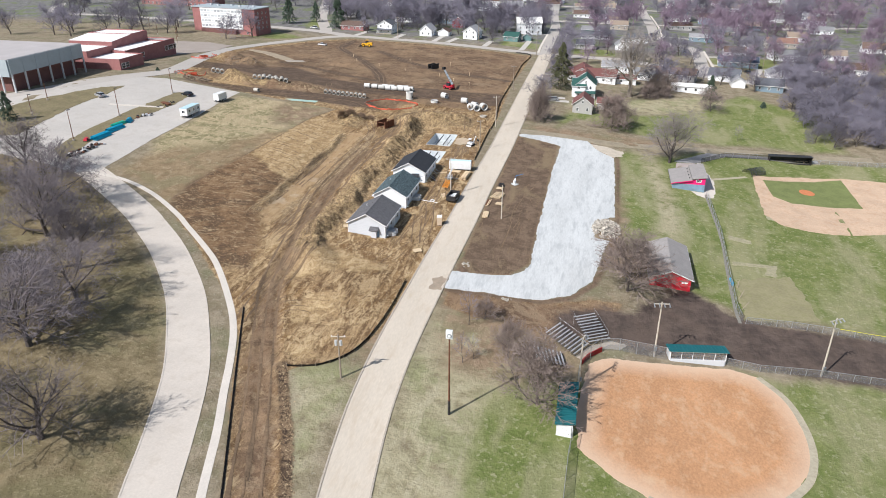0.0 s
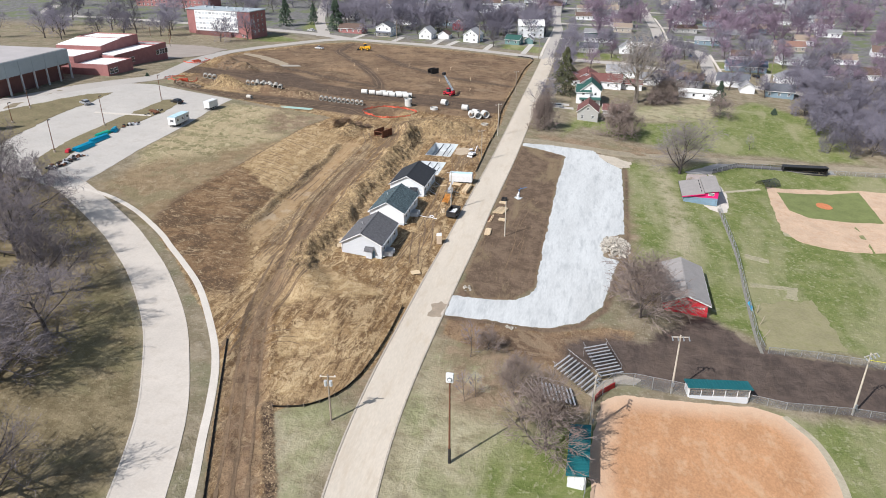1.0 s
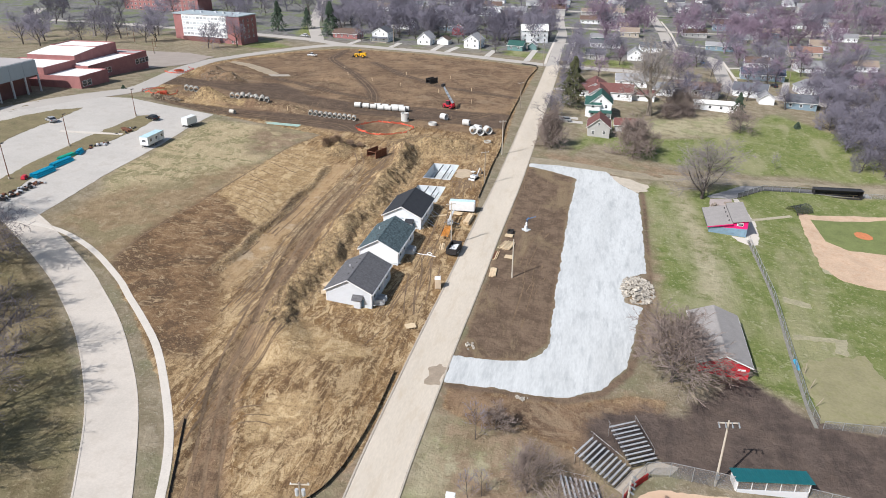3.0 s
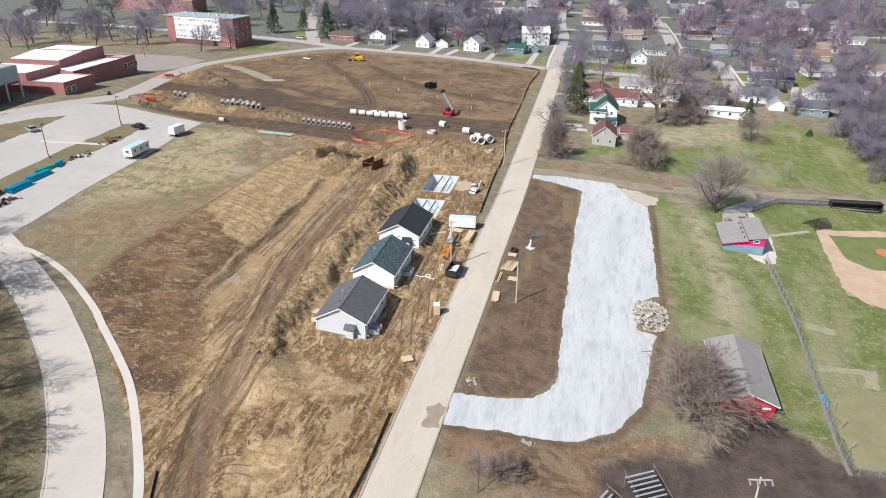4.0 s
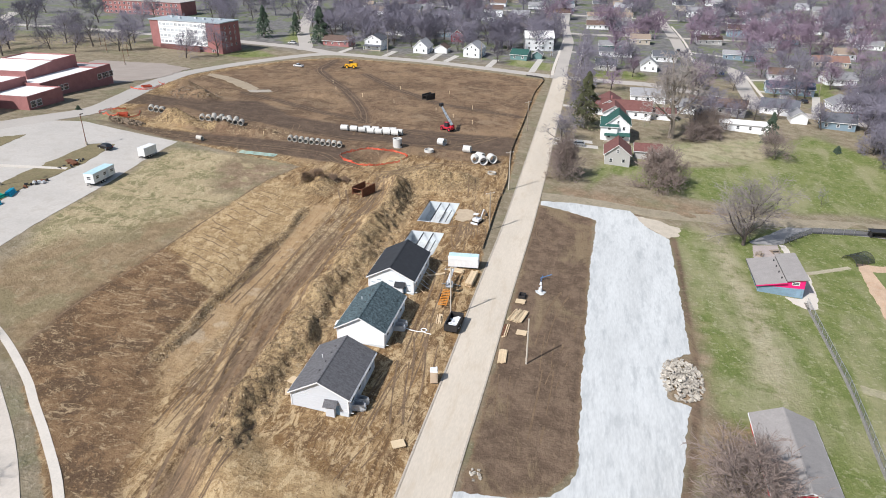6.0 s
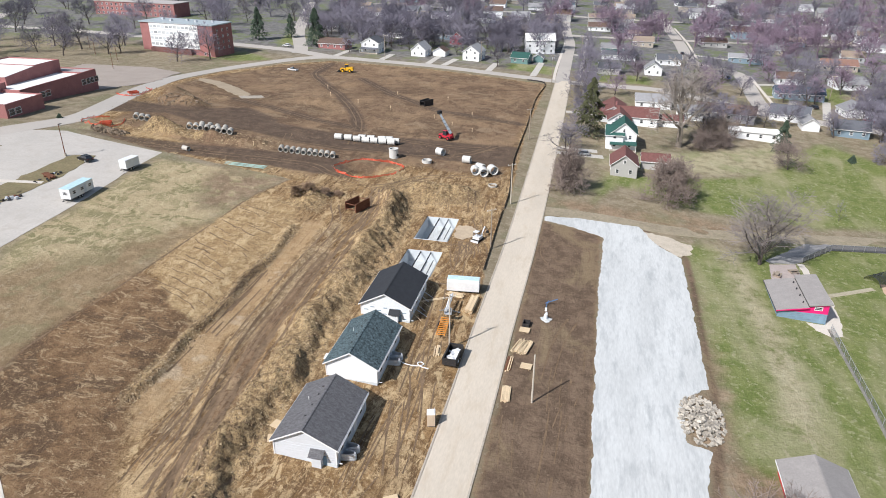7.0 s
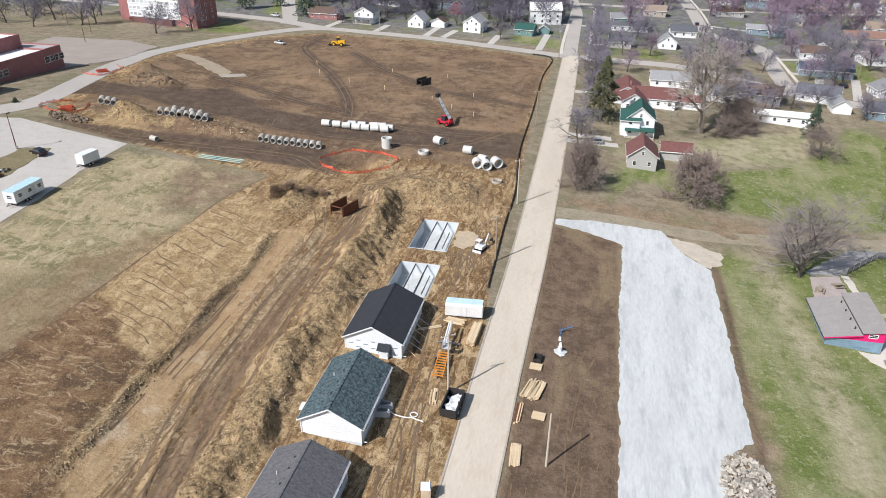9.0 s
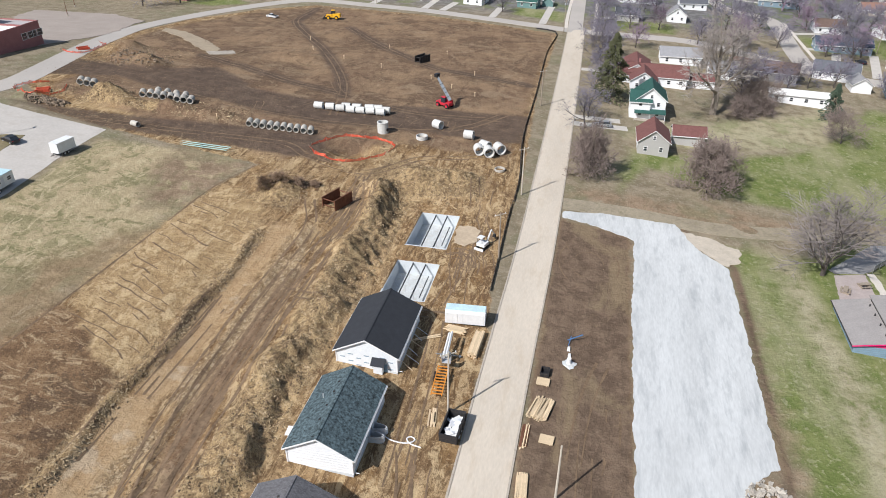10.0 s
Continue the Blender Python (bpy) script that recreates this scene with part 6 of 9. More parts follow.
def seg_mesh(name, segs, sides, tip, light=False):
    """Tapered tubes for the limbs; the outermost twigs are three-sided spikes."""
    verts, faces = [], []
    for a, b, ra, rb, lev in segs:
        d = (b - a).normalized()
        u = d.orthogonal().normalized()
        w = d.cross(u)
        k = len(verts)
        if lev >= tip:
            if light:
                verts += [a + u * ra * 1.3, a - u * ra * 1.3, b]
                faces += [(k, k + 1, k + 2)]
            else:
                verts += [a + u * ra, a - u * ra * 0.5 + w * ra * 0.87, a - u * ra * 0.5 - w * ra * 0.87, b]
                faces += [(k, k + 1, k + 3), (k + 1, k + 2, k + 3), (k + 2, k, k + 3)]
            continue
        if light and lev == tip - 1:
            verts += [a + u * ra * 1.3, a - u * ra * 1.3, b - u * rb * 1.3, b + u * rb * 1.3]
            faces += [(k, k + 1, k + 2, k + 3)]
            continue
        n = sides if lev < 2 else 3
        for c, r in ((a, ra), (b, rb)):
            for i in range(n):
                t = 6.28319 * i / n
                verts.append(c + u * (r * math.cos(t)) + w * (r * math.sin(t)))
        faces += [(k + i, k + (i + 1) % n, k + n + (i + 1) % n, k + n + i) for i in range(n)]
    me = bpy.data.meshes.new(name)
    me.from_pydata([tuple(v) for v in verts], [], faces)
    me.update()
    return me


def bare_tree(name, seed, height, forks, trunk_r, twig, label, light=False, bark=None, **kw):
    rng = random.Random(seed)
    segs = limb_net(rng, height, forks, trunk_r, **kw)
    k = height / max(s[1].z for s in segs)
    segs = [(a * k, b * k, ra, rb, lv) for a, b, ra, rb, lv in segs]
    t = new(name)
    tagged(t, label, "tree")
    part("trunk", seg_mesh("trunk", [s for s in segs if s[4] < 2], 7, 99), bark or M_BARK, t)
    part("crown", seg_mesh("crown", [s for s in segs if s[4] >= 2], 3, len(forks), light), twig, t)
    return t


def spruce(name, seed, height, radius, material, label):
    """A conifer: trunk, and whorls of drooping boughs made of many small needle sprays."""
    rng = random.Random(seed)
    t = new(name)
    tagged(t, label, "tree")
    part("trunk", MB().cyl((0, 0, -0.3), (0, 0, height), 0.22, 0.03, 7), M_BARK, t)
    verts, faces = [], []
    n = int(height * 170)
    for _ in range(n):
        u = rng.random() ** 0.75
        z = height * (0.06 + 0.94 * u)
        rad = radius * (1 - u) ** 0.85 + 0.12
        a = rng.uniform(0, 6.28)
        gap = noise.noise((1.6 * math.cos(a) + seed, 1.6 * math.sin(a), z * 0.38))
        if gap < -0.22:
            continue
        rr = rad * rng.uniform(0.35, 1.0) ** 0.5 * (0.82 + 0.3 * math.sin(a * 3 + z * 1.7)) * (0.85 + 0.55 * gap)
        c = Vector((rr * math.cos(a), rr * math.sin(a), z - rr * 0.25))
        s = rng.uniform(0.35, 0.8)
        d = Vector((math.cos(a + rng.uniform(-0.5, 0.5)), math.sin(a + rng.uniform(-0.5, 0.5)), -0.35 + rng.uniform(-0.2, 0.3))).normalized()
        e = d.cross(Vector((0, 0, 1))).normalized() * s * 0.45
        k = len(verts)
        verts += [c - e - d * s * 0.4, c + e - d * s * 0.4, c + d * s + Vector((0, 0, -0.05)), c + Vector((0, 0, s * 0.35))]
        faces += [(k, k + 1, k + 2), (k, k + 3, k + 2), (k + 1, k + 2, k + 3)]
    me = bpy.data.meshes.new("foliage")
    me.from_pydata([tuple(v) for v in verts], [], faces)
    me.update()
    part("foliage", me, material, t)
    return t


def plant(proto, x, y, s=1.0, rz=0.0, group="", label="", z=None, sz=None):
    """Stand a copy of a prototype tree on the ground."""
    proto.scale = (s, s, sz or s)
    ob = copy_thing(proto, pose(x, y, surf(x, y) if z is None else z, 0, 0, rz))
    return tagged(ob, label, "", group)


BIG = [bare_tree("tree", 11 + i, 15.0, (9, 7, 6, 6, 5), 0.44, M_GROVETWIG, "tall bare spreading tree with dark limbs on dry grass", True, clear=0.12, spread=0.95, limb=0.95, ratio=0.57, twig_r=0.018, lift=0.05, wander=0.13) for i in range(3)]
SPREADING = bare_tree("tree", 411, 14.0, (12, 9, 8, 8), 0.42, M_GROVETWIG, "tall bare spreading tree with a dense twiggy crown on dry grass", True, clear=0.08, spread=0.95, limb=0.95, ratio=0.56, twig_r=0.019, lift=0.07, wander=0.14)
MID = [bare_tree("tree", 31 + i, 14.0, (9, 6, 6, 7), 0.34, M_TWIG_HAZY, "bare leafless tree in a yard", True, clear=0.16, spread=0.95, limb=0.78, ratio=0.56, twig_r=0.032, lift=0.09) for i in range(3)]
RED = [bare_tree("tree", 51 + i, 14.5, (9, 6, 6, 7), 0.32, M_TWIG_RED_HAZY, "bare tree with reddish spring buds", True, clear=0.14, spread=0.92, limb=0.76, ratio=0.57, twig_r=0.034, lift=0.09) for i in range(3)]
FUZZ = [bare_tree("bare_shrub_tree", 71 + i, 13.0, (14, 9, 8, 9), 0.22, M_BRUSH, "dense rounded bare shrub tree on grass", True, clear=0.04, spread=0.9, limb=0.92, ratio=0.55, twig_r=0.017, lift=0.08, wander=0.11) for i in range(2)]
THICK = [bare_tree("bare_shrub_tree", 171 + i, 12.0, (11, 8, 6, 7), 0.24, M_TWIG_HAZY, "dense grey bare shrub tree in a thicket", True, clear=0.05, spread=1.0, limb=0.84, ratio=0.56, twig_r=0.032, lift=0.06) for i in range(2)]
AIRY = [bare_tree("tree", 271 + i, 14.0, (13, 9, 8, 7), 0.24, M_BRUSH, "wide bare tree with many rising limbs and fine twigs", True, clear=0.03, spread=0.82, limb=0.92, ratio=0.56, twig_r=0.021, lift=0.10, wander=0.14) for i in range(2)]
GREYAIRY = bare_tree("tree", 281, 14.0, (12, 8, 7, 7), 0.32, mat("grey_brown_twigs", (0.215, 0.188, 0.180), 0.95, var=0.2, scale=1), "wide grey bare tree with a rounded crown of fine twigs", True, clear=0.06, spread=0.85, limb=0.85, ratio=0.56, twig_r=0.023, lift=0.09, wander=0.14)
DENSE = [bare_tree("bare_shrub_tree", 301 + i, 9.0, (20, 9, 8, 7), 0.13, M_BRUSH, "dense round bare bush on grass", True, clear=0.0, spread=1.05, limb=0.95, ratio=0.55, twig_r=0.024, lift=0.05, wander=0.14) for i in range(2)]
GIANT = bare_tree("tree", 87, 26.0, (9, 7, 6, 5, 4), 0.95, mat("pale_twigs", (0.285, 0.252, 0.232), 0.95, var=0.2, scale=1), "huge old bare tree with thick pale limbs", True, mat("pale_bark", (0.255, 0.215, 0.18), 0.95, var=0.25, scale=2), clear=0.2, spread=0.95, limb=0.74, ratio=0.50, twig_r=0.040)
SAP = bare_tree("sapling", 91, 7.5, (9, 5, 4), 0.08, M_TWIG_HAZY, "slender bare sapling at the lawn edge", clear=0.2, spread=0.7, limb=0.45, twig_r=0.018)
SPRUCE = [spruce("spruce", 5 + i, 15, 5.4, M_NEEDLE, "dark green spruce tree") for i in range(2)]
PINE = spruce("evergreen", 8, 20, 7.6, M_EVERGREEN, "tall olive-green evergreen beside the road")
HEAP = bare_tree("brush_heap", 201, 5.0, (16, 9, 9, 5), 0.12, mat("cut_brush", (0.26, 0.18, 0.125), 0.95, var=0.3, scale=1), "heap of cut brown brush on soil", True, clear=0.02, spread=1.2, limb=1.1, ratio=0.5, twig_r=0.03, lift=0.0, wander=0.3)
BUSH = spruce("evergreen_bush", 9, 2.2, 1.4, M_NEEDLE, "low dark evergreen bush")

_rng = random.Random(17)
for x, y, s in ((-113, 114, 1.05), (-88.6, 80, 1.15), (-89.8, 93.5, 0.8), (-72.0, 62.5, 0.95), (-98.1, 104.6, 0.95), (-121, 127, 0.95), (-118, 96, 1.0), (-104, 84, 0.95), (-140, 140, 0.95), (-92, 60, 1.0), (-150, 125, 1.0), (-108, 68, 1.0)):
    plant(SPREADING if y < 82 else _rng.choice(BIG), x, y, s * 1.22, _rng.uniform(0, 360), "bare trees beside the curved drive")
plant(AIRY[0], -5.2, 92.8, 1.08, 40, "", "large bare many-stemmed tree beside the dugout", sz=1.12)
plant(AIRY[1], -11.5, 104.0, 0.62, 140, "", "bare reddish-brown tree beside the bleachers")
plant(AIRY[1], 9.8, 136.8, 1.3, 10, "", "large bare reddish-brown tree beside a red shed", sz=1.15)
plant(AIRY[0], 12.6, 144.5, 0.8, 200, "", "bare reddish-brown tree against a red shed")
plant(SAP, -20.2, 112.0, 1.1, 0)
plant(SAP, -19.0, 99.8, 0.9, 60)
plant(AIRY[0], -17.6, 115.0, 0.42, 90, "", "small bare tree at the edge of dark soil")
plant(SAP, -17.4, 101.5, 0.75, 30)
plant(GREYAIRY, 24.6, 230.2, 1.5, 30, "", "wide grey bare tree beside the concession stand", sz=1.4)
plant(SAP, 51.1, 265.3, 0.9, 20)
for x, y, s in ((45.7, 302.6, 0.85), (-22.5, 262, 0.6), (10.5, 266, 0.7), (22, 317, 0.8), (29, 326, 0.8)):
    plant(_rng.choice(FUZZ), x, y, s, _rng.uniform(0, 360), "dense bare shrub trees")
for x, y, s in ((22, 325, 1.0), (-23.5, 287, 0.85), (-22.8, 296, 0.7), (-21.5, 318, 0.8), (-21, 334, 1.0), (-20.5, 349, 1.0), (-20, 364, 0.95), (-20.5, 379, 1.05), (-21, 390, 0.9), (31, 345, 1.0), (25, 343, 0.9), (-21, 420, 1.0), (-20, 436, 1.0), (-21, 455, 1.0), (-21, 480, 1.0), (40, 347, 0.8), (-10, 414, 0.9), (-3, 450, 1.0)):
    plant(_rng.choice(MID), x, y, s, _rng.uniform(0, 360), "bare street trees")
plant(DENSE[0], -20.4, 256.0, 0.95, 20, "", "dense bare bush beside the road", sz=1.75)
plant(DENSE[1], 5.6, 258.0, 1.25, 80, "", "dense dark bare bush beside a grey house", sz=1.8)
plant(GIANT, 12.8, 313, 1.18, 20)
plant(DENSE[0], 21.5, 313, 0.8, 10, "", "dense dark brush under a huge tree")
plant(DENSE[1], 28, 318, 0.7, 50, "", "dense dark brush under a huge tree")
for x, y, s in ((47, 350, 0.7), (56, 354, 0.8), (70, 345, 0.75), (85, 343, 0.85), (36, 341, 0.65), (91, 356, 0.9)):
    plant(_rng.choice(MID), x, y, s, _rng.uniform(0, 360), "bare yard trees")
plant(PINE, -17.2, 313.5, 1.0, 0)
plant(SPRUCE[0], -209.3, 455, 1.2, 0)
plant(SPRUCE[1], -171.8, 449, 1.35, 0)
plant(SPRUCE[0], -196, 470, 0.9, 50)
plant(SPRUCE[1], 47.3, 321.5, 0.72, 0)
plant(BUSH, -151.8 - 22, 250, 0.6, 0)
plant(BUSH, 69, 318, 1.1, 0)
plant(SPRUCE[0], -173.5, 172.5, 0.6, 0)
for x, y in ((-254, 391), (-215, 379), (-293, 379), (-273, 373), (-312, 373), (-279, 394), (-256, 384), (-300, 400), (-330, 385), (-265, 410), (-205, 392), (-345, 410), (-320, 430), (-290, 440), (-360, 440), (-265, 455), (-240, 470), (-300, 470), (-340, 480), (-380, 470), (-310, 355), (-335, 350), (-295, 350)):
    plant(_rng.choice(MID), x, y, _rng.uniform(1.05, 1.4), _rng.uniform(0, 360), "bare campus trees")
def plant_brush(x, y, s):
    plant(HEAP, x, y, s, x * 31 % 360, "heaped brush", sz=s * 0.6)


# yards and streets of the neighbourhood
_spots = []
def scatter(n, x0, x1, y0, y1, kinds, group, s0=0.7, s1=1.1):
    tries = 0
    while n and tries < 4000:
        tries += 1
        x, y = _rng.uniform(x0, x1), _rng.uniform(y0, y1)
        if abs(x + 31) < 7 or (abs(x - 33) < 6 and y > 470) or (abs(x - 53) < 6 and 370 < y < 465):
            continue
        if (x + 50) ** 2 + (y - 468) ** 2 < 420:
            continue
        if any((x - a) ** 2 + (y - b) ** 2 < 36 for a, b in _spots):
            continue
        _spots.append((x, y))
        plant(_rng.choice(kinds), x, y, _rng.uniform(s0, s1), _rng.uniform(0, 360), group)
        n -= 1
for x, y in ((-148, 437), (-133, 455), (-66, 427), (-92, 452), (-120, 457), (-72, 455), (-110, 470), (-128, 472), (-146, 470), (-88, 470), (-66, 466)):
    _spots.append((x, y))
    plant(_rng.choice(MID), x, y, _rng.uniform(0.7, 1.0), _rng.uniform(0, 360), "bare yard trees")
scatter(40, -190, -42, 452, 545, MID, "bare yard trees", 0.95, 1.4)
scatter(14, 92, 150, 335, 400, MID + THICK, "bare yard trees", 0.7, 1.05)
scatter(13, 83, 98, 300, 400, THICK, "bare thicket", 0.8, 1.15)
scatter(30, 90, 150, 300, 350, THICK + MID[:1], "bare thicket", 0.75, 1.1)
scatter(34, -18, 130, 378, 470, MID + RED, "bare yard trees", 0.6, 1.1)
scatter(24, 80, 122, 266, 330, THICK, "bare thicket", 0.75, 1.05)
scatter(30, 90, 190, 345, 470, MID + RED, "bare yard trees", 0.8, 1.25)
scatter(26, -420, -200, 480, 640, MID, "distant bare campus trees", 0.9, 1.4)


def far_woods(n, x0, x1, y0, y1, twig, name, label, seed):
    """Trees too far off to tell apart, joined: limbs and twigs as thin slivers."""
    rng = random.Random(seed)
    src = []
    for k in range(3):
        segs = limb_net(random.Random(seed * 7 + k), 14.0, (8, 6, 6, 5), 0.3, clear=0.14, spread=0.95, limb=0.78, ratio=0.55, twig_r=0.050, lift=0.09)
        top = 14.0 / max(q[1].z for q in segs)
        co, fs = [], []
        for a, b, ra, rb, lev in segs:
            d = (b - a).normalized()
            u = d.orthogonal().normalized() * (ra * 1.25)
            i = len(co)
            if lev == 3:
                v = d.orthogonal().normalized() * (rb * 1.25)
                co += [a * top + u, a * top - u, b * top - v, b * top + v]
                fs.append((i, i + 1, i + 2, i + 3))
            elif lev > 3:
                co += [a * top + u, a * top - u, b * top]
                fs.append((i, i + 1, i + 2))
            else:
                w = d.cross(u).normalized() * ra
                co += [a * top + u, a * top - u + w, a * top - u - w, b * top + u, b * top - u + w, b * top - u - w]
                fs += [(i, i + 1, i + 4, i + 3), (i + 1, i + 2, i + 5, i + 4), (i + 2, i, i + 3, i + 5)]
        src.append((np.array([tuple(v) for v in co]), fs))
    cos, faces, base = [], [], 0
    while n:
        x, y = rng.uniform(x0, x1), rng.uniform(y0, y1)
        if abs(x + 31) < 7 or (abs(x - 31) < 7 and y > 475) or (abs(x - 52) < 7 and y < 480):
            continue
        n -= 1
        co, fs = rng.choice(src)
        a, s = rng.uniform(0, 6.28), rng.uniform(0.95, 1.45)
        R = np.array([[math.cos(a), -math.sin(a), 0], [math.sin(a), math.cos(a), 0], [0, 0, 1]]) * s
        cos.append(co @ R.T + (x, y, ground(x, y)))
        faces += [tuple(i + base for i in q) for q in fs]
        base += len(co)
    me = bpy.data.meshes.new(name)
    me.from_pydata(np.concatenate(cos).tolist(), [], faces)
    me.update()
    me.materials.append(twig)
    return tagged(new(name, me), label, "trees", kind="stuff")


far_woods(58, -18, 230, 465, 600, M_TWIG_RED_HAZY, "distant_trees", "bare trees with reddish buds over far roofs", 3)
far_woods(115, -300, 300, 570, 830, M_TWIG_RED_HAZY, "distant_trees", "far bare trees with reddish buds", 4)
far_woods(130, -300, 260, 540, 800, M_TWIG_HAZY, "distant_trees", "far bare grey trees", 5)
far_woods(40, -195, -40, 455, 560, M_TWIG_HAZY, "distant_trees", "bare grey trees behind the street", 6)


# ---- ball fields: shelters, seats, fences, lights ----
def dugout(x, y, rz, length, label):
    """An open-fronted players' shelter: block walls, bench, posts and a sloping green roof. Its front faces its own -y."""
    t = thing("dugout", x, y, rz, label, "dugout", "green-roofed dugouts")
    L, D = length, 2.5
    part("back_wall", MB().box((0, D / 2 - 0.1, -0.4), (L, 0.2, 2.6)), M_WHITEPAINT, t)
    for s in (-1, 1):
        part("end_wall", MB().box((s * (L / 2 - 0.1), 0, -0.4), (0.2, D - 0.4, 2.6)), M_WHITEPAINT, t)
    part("front_wall", MB().box((0, -D / 2 + 0.08, -0.4), (L - 0.4, 0.16, 1.25)), M_GREYWALL, t)
    part("front_rail", MB().box((0, -D / 2 + 0.08, 2.28), (L, 0.12, 0.16)), M_WHITEPAINT, t)
    for i in range(6):
        part("post", MB().box((-L / 2 + 0.1 + i * (L - 0.2) / 5, -D / 2 + 0.08, 0.85), (0.1, 0.1, 1.45)), M_WHITEPAINT, t)
    part("front_mesh", MB().box((0, -D / 2 + 0.08, 0.86), (L - 0.4, 0.02, 1.4)), M_LINK, t)
    part("bench", MB().box((0, D / 2 - 0.5, 0.4), (L - 0.8, 0.35, 0.06)).box((-L / 3, D / 2 - 0.5, 0), (0.1, 0.3, 0.4)).box((L / 3, D / 2 - 0.5, 0), (0.1, 0.3, 0.4)), M_WOOD, t)
    part("floor", MB().box((0, 0, -0.4), (L - 0.4, D - 0.3, 0.44)), M_KERB, t)
    rf = MB().slab([(-L / 2 - 0.3, -D / 2 - 0.35, 2.72), (L / 2 + 0.3, -D / 2 - 0.35, 2.72), (L / 2 + 0.3, D / 2 + 0.3, 2.3), (-L / 2 - 0.3, D / 2 + 0.3, 2.3)], 0.08)
    part("roof", rf, M_GREENROOF, t)
    for i in range(int(L / 0.6)):
        xx = -L / 2 + i * 0.6
        part("roof_rib", MB().slab([(xx, -D / 2 - 0.35, 2.77), (xx + 0.06, -D / 2 - 0.35, 2.77), (xx + 0.06, D / 2 + 0.3, 2.35), (xx, D / 2 + 0.3, 2.35)], 0.05), M_GREENROOF, t)
    return t


def chain_fence(pts, h, label, mesh=None, gap=3.0, rail=None):
    """Posts, rails and open wire mesh along a line."""
    t = thing("chain_link_fence", pts[0][0], pts[0][1], 0, label, "fence")
    bx, by, bz = t.matrix_basis.translation
    for (ax, ay), (cx, cy) in zip(pts[:-1], pts[1:]):
        n = max(1, round(math.hypot(cx - ax, cy - ay) / gap))
        for i in range(n):
            p, q = (ax + (cx - ax) * i / n, ay + (cy - ay) * i / n), (ax + (cx - ax) * (i + 1) / n, ay + (cy - ay) * (i + 1) / n)
            zp, zq = surf(*p) - bz, surf(*q) - bz
            a, b = (p[0] - bx, p[1] - by), (q[0] - bx, q[1] - by)
            part("post", MB().cyl((*a, zp - 0.3), (*a, zp + h), 0.05, n=6), M_FENCE, t)
            part("rail", MB().cyl((*a, zp + h), (*b, zq + h), 0.04, n=5), rail or M_FENCE, t)
            part("wire_mesh", MB().add([(*a, zp), (*b, zq), (*b, zq + h), (*a, zp + h)], ((0, 1, 2, 3),)), mesh or M_LINK, t)
    return t


def bleacher(x, y, rz, width, rows):
    """Aluminium benches in rising rows on a braced frame. The front row is at its own -y."""
    t = thing("bleacher", x, y, rz, "weathered aluminium bleacher with open plank rows beside the infield", "bleacher", "aluminium bleachers")
    for r in range(rows):
        yy, zz = -rows * 0.35 + r * 0.7, 0.42 + r * 0.2
        part("seat_plank", MB().box((0, yy, zz), (width, 0.27, 0.05)), M_ALU, t)
        part("foot_plank", MB().box((0, yy - 0.33, zz - 0.28), (width, 0.12, 0.04)), M_STEEL, t)
    for i in range(4):
        xx = -width / 2 + 0.3 + i * (width - 0.6) / 3
        fr = MB().cyl((xx, -rows * 0.35 - 0.3, -0.15), (xx, rows * 0.35, -0.15 + 0.02), 0.04, n=5).cyl((xx, -rows * 0.35 - 0.3, 0.15), (xx, rows * 0.35 - 0.4, 0.42 + (rows - 1) * 0.2 - 0.06), 0.04, n=5)
        for r in range(rows):
            fr.cyl((xx, -rows * 0.35 + r * 0.7, -0.25), (xx, -rows * 0.35 + r * 0.7, 0.42 + r * 0.2), 0.03, n=5)
        part("frame", fr, M_STEEL, t)
    for s in (-1, 1):
        rl = MB().cyl((s * width / 2, -rows * 0.35 + 0.7, 1.4), (s * width / 2, rows * 0.35 - 0.3, 0.42 + rows * 0.2 + 0.8), 0.025, n=5)
        for r in (1, rows - 1):
            rl.cyl((s * width / 2, -rows * 0.35 + r * 0.7, 0.3), (s * width / 2, -rows * 0.35 + r * 0.7, 1.2 + r * 0.2), 0.025, n=5)
        part("guard_rail", rl, M_FENCE, t)
    return t


def flood_pole(x, y, h, rz, label, wood=True, lamps=4):
    t = thing("light_pole", x, y, rz, label, "light pole", "ball field light poles")
    part("pole", MB().cyl((0, 0, -0.4), (0, 0, h), 0.19, 0.12, 9), M_PALEPOLE if wood else M_RUST, t)
    part("crossarm", MB().box((0, 0, h - 0.45), (2.9, 0.14, 0.14)), M_PALEPOLE, t)
    for i in range(lamps):
        xx = -1.35 + i * 2.7 / (lamps - 1)
        lp = part("floodlight", MB().cyl((xx, -0.1, h - 0.35), (xx + 0.05, -0.6, h - 0.75), 0.06, 0.15, 10).cyl((xx, 0.05, h - 0.28), (xx, -0.12, h - 0.38), 0.07, 0.08, 8), M_MACHGREY, t)
    part("switch_box", MB().box((0, -0.28, 1.5), (0.45, 0.25, 0.7)), M_MACHGREY, t)
    return t


